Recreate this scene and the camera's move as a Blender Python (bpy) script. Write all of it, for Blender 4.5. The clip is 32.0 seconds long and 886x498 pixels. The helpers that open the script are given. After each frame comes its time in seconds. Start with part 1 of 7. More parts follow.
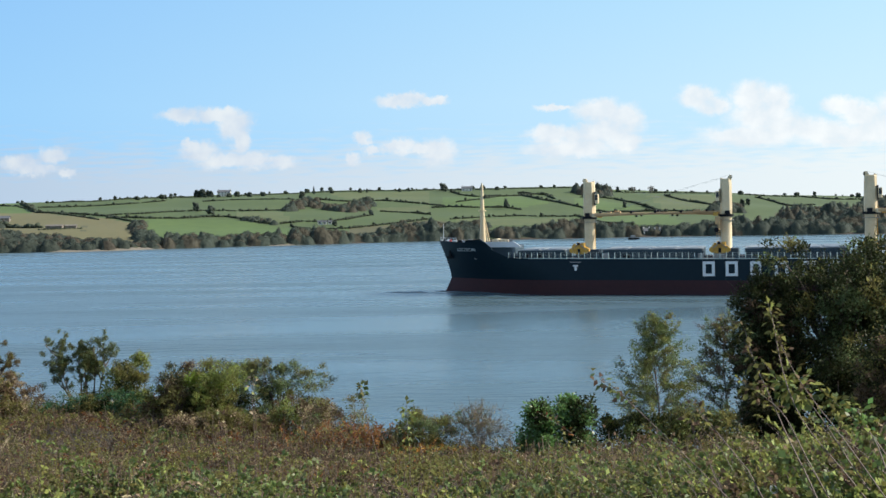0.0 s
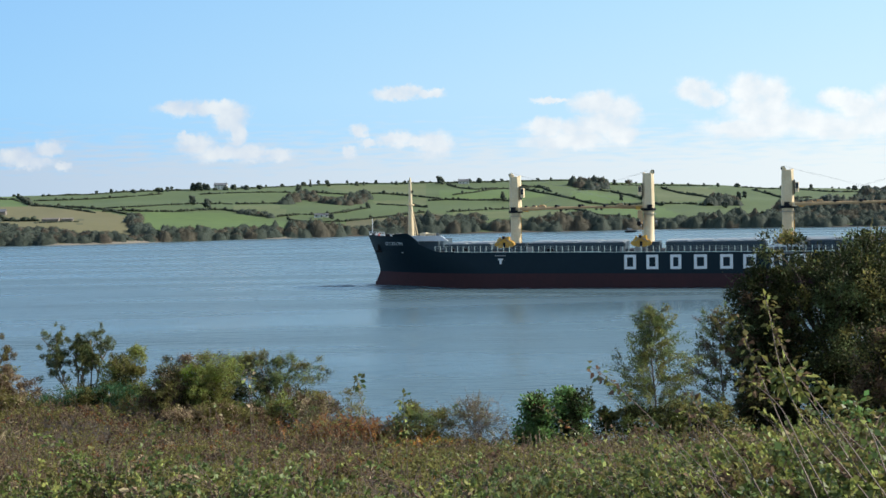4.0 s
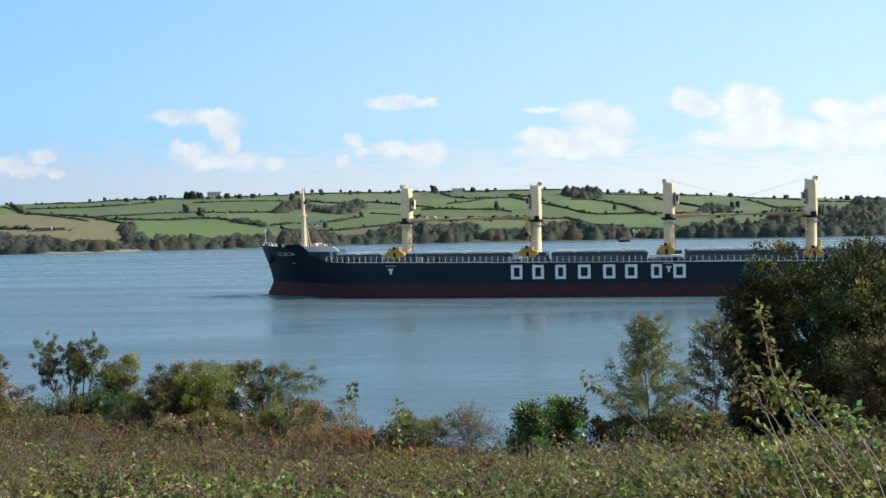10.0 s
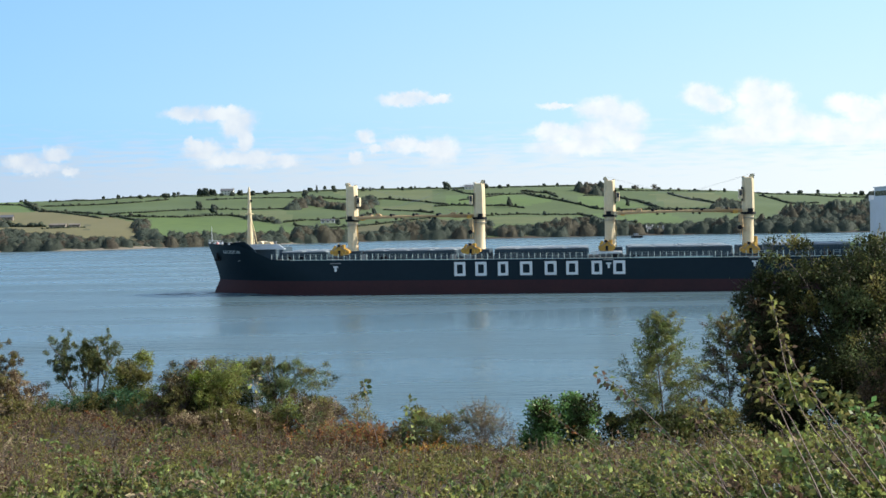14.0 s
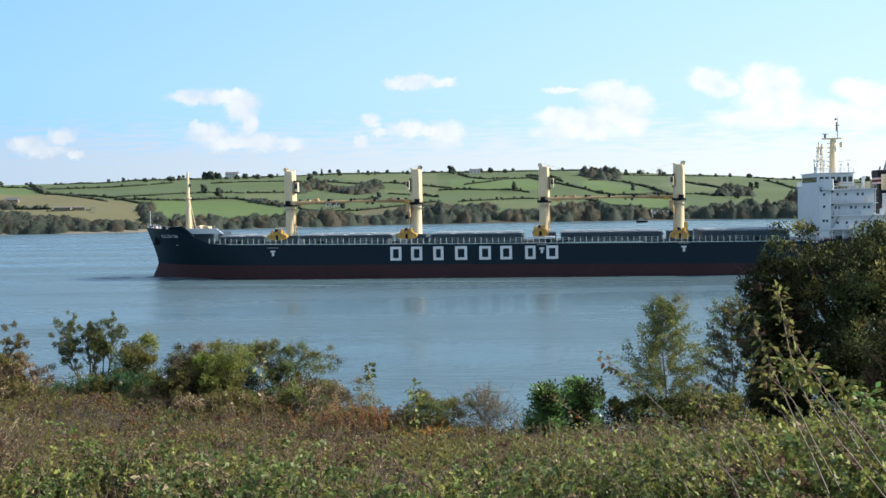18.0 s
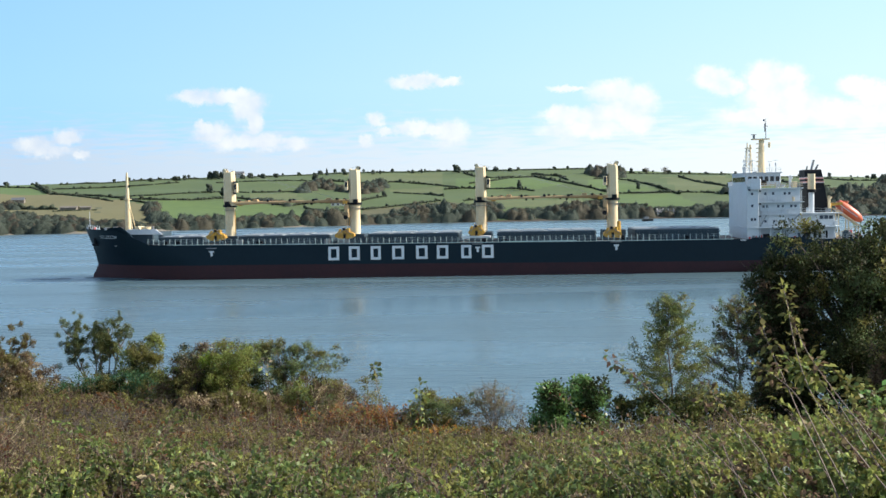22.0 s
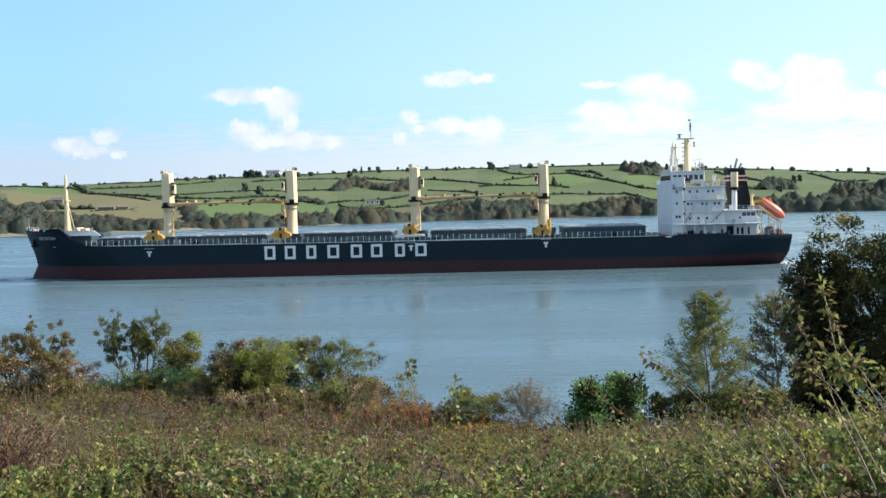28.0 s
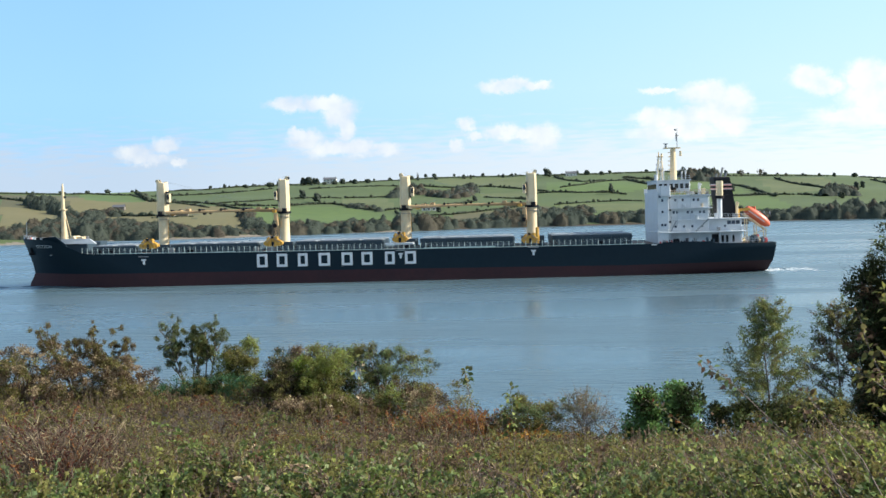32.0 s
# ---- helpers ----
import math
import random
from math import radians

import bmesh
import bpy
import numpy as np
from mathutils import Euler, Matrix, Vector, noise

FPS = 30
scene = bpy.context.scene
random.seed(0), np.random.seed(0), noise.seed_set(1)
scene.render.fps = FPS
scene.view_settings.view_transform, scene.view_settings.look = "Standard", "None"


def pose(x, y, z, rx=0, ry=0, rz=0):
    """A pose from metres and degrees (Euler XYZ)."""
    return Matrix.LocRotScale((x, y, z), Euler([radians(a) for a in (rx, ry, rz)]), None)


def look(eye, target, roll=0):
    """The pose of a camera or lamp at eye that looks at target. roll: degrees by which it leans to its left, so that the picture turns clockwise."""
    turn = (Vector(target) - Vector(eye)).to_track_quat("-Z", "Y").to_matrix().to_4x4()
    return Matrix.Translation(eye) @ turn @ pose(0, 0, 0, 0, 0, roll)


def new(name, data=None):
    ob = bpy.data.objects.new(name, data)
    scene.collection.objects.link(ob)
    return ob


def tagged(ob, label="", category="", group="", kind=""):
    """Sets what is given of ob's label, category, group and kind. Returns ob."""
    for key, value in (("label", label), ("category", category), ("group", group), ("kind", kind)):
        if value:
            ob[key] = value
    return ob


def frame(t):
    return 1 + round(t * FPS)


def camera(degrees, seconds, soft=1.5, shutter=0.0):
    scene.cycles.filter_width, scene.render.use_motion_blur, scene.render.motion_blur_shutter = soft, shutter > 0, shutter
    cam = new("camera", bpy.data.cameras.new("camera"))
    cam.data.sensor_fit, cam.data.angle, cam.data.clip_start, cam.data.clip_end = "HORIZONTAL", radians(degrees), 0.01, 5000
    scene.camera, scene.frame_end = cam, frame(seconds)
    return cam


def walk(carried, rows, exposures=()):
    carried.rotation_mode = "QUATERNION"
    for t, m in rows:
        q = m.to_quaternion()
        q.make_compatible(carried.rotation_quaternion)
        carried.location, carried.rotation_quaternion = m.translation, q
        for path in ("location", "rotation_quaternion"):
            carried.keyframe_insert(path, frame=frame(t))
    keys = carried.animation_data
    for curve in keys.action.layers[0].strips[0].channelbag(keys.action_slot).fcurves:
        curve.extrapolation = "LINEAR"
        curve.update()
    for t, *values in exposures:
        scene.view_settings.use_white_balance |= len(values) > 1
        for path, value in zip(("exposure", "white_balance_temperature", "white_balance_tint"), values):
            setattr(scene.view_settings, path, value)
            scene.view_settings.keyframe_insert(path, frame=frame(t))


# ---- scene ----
cam = camera(42.81, 32.0, soft=1.5)


def aim(yaw, down, roll):
    """The camera's pose: degrees to the right, below level and of lean."""
    return pose(0, 0, EYE, 0, 0, -yaw) @ pose(0, 0, 0, 90 - down) @ pose(0, 0, 0, 0, 0, roll)


EYE = 17.01
WATER = 0.1
walk(cam, [
    (0, aim(-0.025, 1.571, -1.046)), (0.5, aim(0.046, 1.579, -1.076)), (1, aim(0.117, 1.588, -1.106)),
    (1.5, aim(0.119, 1.583, -1.087)), (2, aim(0.093, 1.663, -1.069)), (2.5, aim(0.100, 1.748, -1.060)),
    (3, aim(0.049, 1.832, -1.051)), (3.5, aim(0.106, 1.952, -1.070)), (5.5, aim(0.131, 1.831, -1.148)),
    (6, aim(0.130, 1.836, -1.168)), (6.5, aim(0.197, 1.850, -1.095)), (7, aim(0.264, 1.806, -1.021)),
    (7.5, aim(0.322, 1.713, -0.992)), (8, aim(0.437, 1.621, -0.963)), (8.5, aim(0.394, 1.496, -1.030)),
    (9, aim(0.466, 1.485, -1.098)), (9.5, aim(0.496, 1.481, -1.041)), (10, aim(0.468, 1.476, -0.984)),
    (10.5, aim(0.384, 1.480, -1.008)), (11, aim(0.299, 1.427, -1.031)), (11.5, aim(0.187, 1.470, -1.026)),
    (12, aim(0.132, 1.541, -1.022)), (12.5, aim(0.109, 1.583, -1.062)), (13, aim(0.000, 1.654, -1.102)),
    (13.5, aim(-0.091, 1.650, -1.110)), (14, aim(-0.182, 1.647, -1.118)), (14.5, aim(-0.296, 1.663, -1.103)),
    (16.5, aim(-0.552, 2.184, -1.043)), (17, aim(-0.552, 2.229, -1.028)), (17.5, aim(-0.465, 2.296, -0.973)),
    (18, aim(-0.435, 2.449, -0.919)), (18.5, aim(-0.389, 2.483, -0.913)), (19, aim(-0.371, 2.545, -0.907)),
    (19.5, aim(-0.390, 2.498, -0.938)), (20, aim(-0.437, 2.480, -0.969)), (20.5, aim(-0.520, 2.413, -1.015)),
    (21, aim(-0.603, 2.461, -1.061)), (21.5, aim(-0.641, 2.479, -1.069)), (22, aim(-0.708, 2.498, -1.078)),
    (22.5, aim(-0.745, 2.500, -1.101)), (23, aim(-0.896, 2.530, -1.124)), (23.5, aim(-1.061, 2.622, -1.151)),
    (24, aim(-1.227, 2.771, -1.177)), (24.5, aim(-1.426, 2.845, -1.151)), (25, aim(-1.567, 2.920, -1.126)),
    (25.5, aim(-1.760, 2.932, -1.180)), (27.5, aim(-2.304, 2.666, -1.394)), (28, aim(-2.469, 2.593, -1.447)),
    (28.5, aim(-2.656, 2.597, -1.483)), (29, aim(-2.844, 2.515, -1.518)), (29.5, aim(-3.031, 2.501, -1.494)),
    (30, aim(-3.419, 2.429, -1.470)), (30.5, aim(-3.792, 2.324, -1.499)), (31, aim(-4.336, 2.276, -1.528)),
    (31.5, aim(-4.835, 2.167, -1.504)), (32, aim(-5.306, 2.171, -1.481)),
], exposures=[(0, 0.54, 6330, 8.5), (10, 0.6, 6350, 8.5), (17, 0.70, 6400, 9), (20, 0.74, 6440, 9), (22, 0.76, 6460, 9), (25, 0.82, 6500, 9), (28, 0.82, 6500, 9), (32, 0.74, 6430, 9)])


# ---- light ----
SUN_AZ, SUN_EL = radians(88), radians(33)   # to the right of straight ahead, above the horizon
toward_sun = Vector((math.sin(SUN_AZ) * math.cos(SUN_EL), math.cos(SUN_AZ) * math.cos(SUN_EL), math.sin(SUN_EL)))
sun = new("sun", bpy.data.lights.new("sun", "SUN"))
sun.data.energy, sun.data.angle, sun.data.color = 5.0, radians(0.53), (1.0, 0.92, 0.80)
sun.matrix_world = look((60, 20, 90), Vector((60, 20, 90)) - toward_sun)

# fair-weather clouds low over the far bank: bearing, slope above level, half width and half height
CLOUDS = []
CLOUDS += [(-0.3704, 0.0547, 0.0180, 0.0080), (-0.3442, 0.0617, 0.0130, 0.0075), (-0.3326, 0.0461, 0.0080, 0.0045), (-0.3580, 0.0495, 0.0200, 0.0050)]   # west
CLOUDS += [(-0.2246, 0.0949, 0.0230, 0.0065), (-0.1972, 0.0939, 0.0275, 0.0070), (-0.1824, 0.0852, 0.0165, 0.0130), (-0.1777, 0.0721, 0.0090, 0.0120), (-0.2144, 0.0629, 0.0170, 0.0085), (-0.2203, 0.0679, 0.0100, 0.0045), (-0.1906, 0.0545, 0.0250, 0.0075), (-0.1682, 0.0535, 0.0200, 0.0070), (-0.1408, 0.0515, 0.0125, 0.0065)]   # anvil
CLOUDS += [(-0.0324, 0.1043, 0.0240, 0.0060), (-0.0075, 0.1034, 0.0140, 0.0040), (-0.0705, 0.0712, 0.0090, 0.0065), (-0.0622, 0.0611, 0.0075, 0.0045), (-0.0382, 0.0636, 0.0160, 0.0070), (-0.0029, 0.0580, 0.0160, 0.0120), (-0.0778, 0.0534, 0.0060, 0.0055), (-0.0183, 0.0623, 0.0100, 0.0045)]   # scrap
CLOUDS += [(0.1394, 0.0922, 0.0225, 0.0110), (0.1617, 0.0859, 0.0170, 0.0130), (0.1516, 0.0751, 0.0260, 0.0130), (0.1291, 0.0715, 0.0300, 0.0090), (0.0967, 0.0721, 0.0210, 0.0085), (0.1020, 0.0959, 0.0180, 0.0030), (0.1614, 0.0640, 0.0160, 0.0090), (0.1139, 0.0599, 0.0400, 0.0080)]   # middle
CLOUDS += [(0.2267, 0.1026, 0.0170, 0.0100), (0.2401, 0.0944, 0.0170, 0.0080), (0.2741, 0.1027, 0.0190, 0.0130), (0.2950, 0.0973, 0.0160, 0.0140), (0.2839, 0.0851, 0.0300, 0.0140), (0.3087, 0.0747, 0.0300, 0.0120), (0.3336, 0.0708, 0.0275, 0.0100), (0.2737, 0.0679, 0.0450, 0.0100)]   # east
CLOUDS += [(0.3537, 0.0923, 0.0170, 0.0090), (0.3736, 0.0835, 0.0220, 0.0110), (0.3885, 0.0747, 0.0250, 0.0130), (0.4085, 0.0903, 0.0250, 0.0150), (0.3585, 0.0663, 0.0450, 0.0100)]   # edge



def sky_world():
    world = bpy.data.worlds.new("sky")
    scene.world = world
    world.use_nodes = True
    nt = world.node_tree
    N, L = nt.nodes, nt.links
    N.clear()

    def maths(op, a, b=None, c=None):
        n = N.new("ShaderNodeMath")
        n.operation = op
        for k, v in enumerate((a, b, c)):
            if v is None:
                continue
            if isinstance(v, (int, float)):
                n.inputs[k].default_value = v
            else:
                L.new(v, n.inputs[k])
        return n.outputs[0]

    def ramp(v, lo, hi, to_lo=0.0, to_hi=1.0, smooth=True):
        n = N.new("ShaderNodeMapRange")
        n.interpolation_type = "SMOOTHSTEP" if smooth else "LINEAR"
        L.new(v, n.inputs["Value"])
        for key, q in (("From Min", lo), ("From Max", hi), ("To Min", to_lo), ("To Max", to_hi)):
            n.inputs[key].default_value = q
        return n.outputs["Result"]

    def blend(f, a, b):
        n = N.new("ShaderNodeMix")
        n.data_type = "RGBA"
        L.new(f, n.inputs["Factor"])
        for key, q in (("A", a), ("B", b)):
            if isinstance(q, tuple):
                n.inputs[key].default_value = (*q, 1)
            else:
                L.new(q, n.inputs[key])
        return n.outputs["Result"]

    out, bg = N.new("ShaderNodeOutputWorld"), N.new("ShaderNodeBackground")
    sky = N.new("ShaderNodeTexSky")
    sky.sky_type, sky.sun_disc = "NISHITA", False
    sky.sun_elevation, sky.sun_rotation = SUN_EL, SUN_AZ
    sky.air_density, sky.dust_density, sky.ozone_density = 1.0, 0.3, 3.0
    hsv = N.new("ShaderNodeHueSaturation")
    hsv.inputs["Saturation"].default_value, hsv.inputs["Value"].default_value = SKY_SAT, SKY_GAIN
    L.new(sky.outputs[0], hsv.inputs["Color"])
    co, sep = N.new("ShaderNodeTexCoord"), N.new("ShaderNodeSeparateXYZ")
    L.new(co.outputs["Generated"], sep.inputs[0])
    ahead = maths("MAXIMUM", sep.outputs["Y"], 0.05)
    u, e = maths("DIVIDE", sep.outputs["X"], ahead), maths("DIVIDE", sep.outputs["Z"], ahead)
    plane = N.new("ShaderNodeCombineXYZ")
    L.new(u, plane.inputs[0])
    L.new(e, plane.inputs[1])
    # ragged edges
    wob = N.new("ShaderNodeTexNoise")
    wob.inputs["Scale"].default_value, wob.inputs["Detail"].default_value, wob.inputs["Roughness"].default_value = 80, 8, 0.66
    L.new(plane.outputs[0], wob.inputs["Vector"])
    shift = N.new("ShaderNodeVectorMath")
    shift.operation = "MULTIPLY_ADD"
    L.new(wob.outputs["Color"], shift.inputs[0])
    shift.inputs[1].default_value = (0.024, 0.017, 0)
    L.new(plane.outputs[0], shift.inputs[2])
    back = N.new("ShaderNodeVectorMath")
    back.operation = "SUBTRACT"
    L.new(shift.outputs[0], back.inputs[0])
    back.inputs[1].default_value = (0.012, 0.0085, 0)
    mask = None
    for cu, ce, rw, rh in CLOUDS:
        d, q = N.new("ShaderNodeVectorMath"), N.new("ShaderNodeVectorMath")
        d.operation = "SUBTRACT"
        L.new(back.outputs[0], d.inputs[0])
        d.inputs[1].default_value = (cu, ce, 0)
        q.operation = "MULTIPLY"
        L.new(d.outputs[0], q.inputs[0])
        q.inputs[1].default_value = (1 / rw, 1 / rh, 0)
        ln = N.new("ShaderNodeVectorMath")
        ln.operation = "LENGTH"
        L.new(q.outputs[0], ln.inputs[0])
        v = ramp(ln.outputs["Value"], 1.36, 0.55)
        mask = v if mask is None else maths("MAXIMUM", mask, v)
    fluff = N.new("ShaderNodeTexNoise")
    fluff.inputs["Scale"].default_value, fluff.inputs["Detail"].default_value = 44, 7
    L.new(plane.outputs[0], fluff.inputs["Vector"])
    thick = maths("MULTIPLY", mask, ramp(fluff.outputs["Fac"], 0.02, 0.46))
    front = ramp(sep.outputs["Y"], 0.0, 0.3)
    thick = maths("MULTIPLY", thick, front)
    # the clear air near the horizon: paler downwards and towards the sun, with a low lilac bank of cloud in the west
    streak = N.new("ShaderNodeTexNoise")
    mp = N.new("ShaderNodeMapping")
    mp.inputs["Scale"].default_value = (7.0, 60, 1)
    L.new(plane.outputs[0], mp.inputs[0])
    L.new(mp.outputs[0], streak.inputs["Vector"])
    streak.inputs["Detail"].default_value = 5
    east = ramp(sep.outputs["X"], -0.36, 0.36, smooth=False)
    high = blend(east, AIR_HIGH[0], AIR_HIGH[1])
    middle = blend(east, AIR_MID[0], AIR_MID[1])
    bank = blend(east, AIR_LOW[0], AIR_LOW[1])
    air = blend(ramp(sep.outputs["Z"], 0.10, 0.23, smooth=False), middle, high)
    edge = maths("MULTIPLY_ADD", streak.outputs["Fac"], 0.075, sep.outputs["Z"])
    air = blend(ramp(edge, 0.118, 0.070), air, bank)
    clear = blend(ramp(sep.outputs["Z"], 0.36, 0.2), hsv.outputs["Color"], air)
    # broken cloud added overhead and behind, out of view, to whiten and brighten the fill
    dome = N.new("ShaderNodeTexNoise")
    dome.inputs["Scale"].default_value, dome.inputs["Detail"].default_value = 2.6, 5
    L.new(co.outputs["Generated"], dome.inputs["Vector"])
    above = maths("MULTIPLY", ramp(dome.outputs["Fac"], 0.40, 0.60), ramp(sep.outputs["Z"], 0.26, 0.42))
    clear = blend(maths("MULTIPLY", above, 0.85), clear, CLOUD_DIM)
    shade = ramp(fluff.outputs["Fac"], 0.3, 0.75)
    L.new(blend(maths("MULTIPLY", thick, 0.92), clear, blend(shade, blend(east, CLOUD_WEST[0], CLOUD_DIM), blend(east, CLOUD_WEST[1], CLOUD_LIT))), bg.inputs["Color"])
    bg.inputs["Strength"].default_value = SKY
    L.new(bg.outputs[0], out.inputs[0])


SKY, SKY_SAT, SKY_GAIN = 0.118, 1.28, 1.0
AIR_HIGH = ((1.68, 3.28, 5.4), (2.8, 4.55, 5.8))
AIR_MID = ((2.1, 3.8, 5.6), (3.7, 5.05, 5.8))
AIR_LOW = ((2.95, 3.65, 4.5), (5.1, 5.45, 5.5))
CLOUD_LIT, CLOUD_DIM, CLOUD_WEST = (6.0, 6.0, 5.9), (5.0, 5.25, 5.4), ((3.6, 4.05, 4.7), (4.7, 4.9, 5.0))
sky_world()


# ---- materials ----
def material(name, colour, rough=0.7, metal=0.0, vary=0.2, scale=1.0, bump=0.0, second=None, detail_scale=None, random_by=None, spec=0.5, spread_of=(0.55, 1.45)):
    """A surface whose colour drifts at two scales (metres), towards a second colour where one is given."""
    m = bpy.data.materials.new(name)
    m.use_nodes = True
    nt = m.node_tree
    N, L = nt.nodes, nt.links
    b = N["Principled BSDF"]
    b.inputs["Roughness"].default_value, b.inputs["Metallic"].default_value = rough, metal
    b.inputs["Specular IOR Level"].default_value = spec
    co = N.new("ShaderNodeTexCoord")
    big, small = N.new("ShaderNodeTexNoise"), N.new("ShaderNodeTexNoise")
    big.inputs["Scale"].default_value, big.inputs["Detail"].default_value = 1 / scale, 4
    small.inputs["Scale"].default_value, small.inputs["Detail"].default_value = 1 / (detail_scale or scale / 9), 6
    for n in (big, small):
        L.new(co.outputs["Object"], n.inputs["Vector"])
    ramp = N.new("ShaderNodeMapRange")
    ramp.inputs["From Min"].default_value, ramp.inputs["From Max"].default_value = 0.3, 0.7
    add = N.new("ShaderNodeMath")
    add.operation = "MULTIPLY_ADD"
    add.inputs[1].default_value = 0.5
    L.new(small.outputs["Fac"], add.inputs[0])
    half = N.new("ShaderNodeMath")
    half.operation = "MULTIPLY"
    half.inputs[1].default_value = 0.5
    L.new(big.outputs["Fac"], half.inputs[0])
    L.new(half.outputs[0], add.inputs[2])
    L.new(add.outputs[0], ramp.inputs["Value"])
    mix = N.new("ShaderNodeMix")
    mix.data_type = "RGBA"
    c = Vector(colour)
    s = Vector(second) if second else c * (1 - vary)
    first = c if second else c * (1 + vary)
    mix.inputs["A"].default_value = (*s, 1)
    mix.inputs["B"].default_value = (*first, 1)
    L.new(ramp.outputs[0], mix.inputs["Factor"])
    result = mix.outputs["Result"]
    if random_by:
        info = N.new("ShaderNodeNewGeometry" if random_by == "island" else "ShaderNodeObjectInfo")
        hsv = N.new("ShaderNodeHueSaturation")
        spread = N.new("ShaderNodeMapRange")
        spread.inputs["To Min"].default_value, spread.inputs["To Max"].default_value = spread_of
        hue = N.new("ShaderNodeMapRange")
        hue.inputs["To Min"].default_value, hue.inputs["To Max"].default_value = 0.47, 0.52
        rnd = info.outputs["Random Per Island" if random_by == "island" else "Random"]
        L.new(rnd, spread.inputs["Value"])
        L.new(rnd, hue.inputs["Value"])
        L.new(spread.outputs[0], hsv.inputs["Value"])
        L.new(hue.outputs[0], hsv.inputs["Hue"])
        L.new(result, hsv.inputs["Color"])
        result = hsv.outputs["Color"]
    L.new(result, b.inputs["Base Color"])
    if bump:
        bp = N.new("ShaderNodeBump")
        bp.inputs["Strength"].default_value = min(1.0, bump)
        bp.inputs["Distance"].default_value = scale * 0.05 * max(1.0, bump)
        L.new(small.outputs["Fac"], bp.inputs["Height"])
        L.new(bp.outputs[0], b.inputs["Normal"])
    return m


def leafy(name, colour, rough=0.6, through_light=0.35, second=None, scale=3.0, spread_of=(0.55, 1.45), gloss=0.12, bump=0.0):
    """Foliage: leaves of many shades that let some light through."""
    m = material(name, colour, rough, vary=0.3, scale=scale, second=second, random_by="island", spec=gloss, spread_of=spread_of, bump=bump)
    N, L = m.node_tree.nodes, m.node_tree.links
    b, out = N["Principled BSDF"], N["Material Output"]
    tr, mx = N.new("ShaderNodeBsdfTranslucent"), N.new("ShaderNodeMixShader")
    mx.inputs[0].default_value = through_light
    L.new(b.inputs["Base Color"].links[0].from_socket, tr.inputs["Color"])
    L.new(b.outputs[0], mx.inputs[1])
    L.new(tr.outputs[0], mx.inputs[2])
    L.new(mx.outputs[0], out.inputs["Surface"])
    return m


HULL = material("hull_black_paint", (0.004, 0.0135, 0.021), 0.45, vary=0.35, scale=9, bump=0.1, second=(0.006, 0.018, 0.027), spec=0.2)
BOOT = material("red_oxide_paint", (0.055, 0.020, 0.022), 0.7, vary=0.3, scale=7, second=(0.034, 0.016, 0.019), spec=0.25)
WHITE = material("white_ship_paint", (0.61, 0.645, 0.67), 0.5, vary=0.06, scale=4, second=(0.52, 0.545, 0.56))
MARK = material("white_hull_marking", (0.74, 0.75, 0.75), 0.5, vary=0.08, scale=2, second=(0.58, 0.6, 0.6))
CREAM = material("cream_crane_paint", (0.76, 0.63, 0.40), 0.5, vary=0.1, scale=3, second=(0.62, 0.47, 0.27))
TAN = material("tan_jib_paint", (0.56, 0.38, 0.18), 0.6, vary=0.2, scale=2, second=(0.36, 0.23, 0.12))
YELLOW = material("yellow_grab_paint", (0.74, 0.44, 0.05), 0.5, vary=0.2, scale=0.8, second=(0.26, 0.12, 0.03))
DECK = material("dark_deck_paint", (0.10, 0.07, 0.055), 0.7, vary=0.3, scale=5)
COAMING = material("slate_blue_paint", (0.040, 0.072, 0.096), 0.6, vary=0.3, scale=4, second=(0.024, 0.044, 0.060))
HATCH = material("grey_hatch_paint", (0.22, 0.25, 0.27), 0.7, vary=0.15, scale=6)
RAIL = material("pale_rail_paint", (0.40, 0.50, 0.48), 0.5, vary=0.2, scale=2)
BLACK = material("black_paint", (0.010, 0.011, 0.014), 0.7, vary=0.3, scale=2, spec=0.2)
ORANGE = material("orange_lifeboat_plastic", (0.55, 0.115, 0.05), 0.4, vary=0.15, scale=2)
PINK = material("faded_pink_band_paint", (0.62, 0.30, 0.27), 0.5, vary=0.1, scale=2)
REDBAND = material("red_band_paint", (0.5, 0.05, 0.04), 0.5, vary=0.1, scale=2)
WIN = material("dark_window_glass", (0.015, 0.02, 0.025), 0.08, vary=0.2, scale=1)
CABIN_GLASS = material("blue_grey_cabin_glass", (0.05, 0.065, 0.095), 0.25, vary=0.3, scale=1)
STEEL = material("grey_steel", (0.25, 0.25, 0.25), 0.5, 0.6, vary=0.25, scale=1)


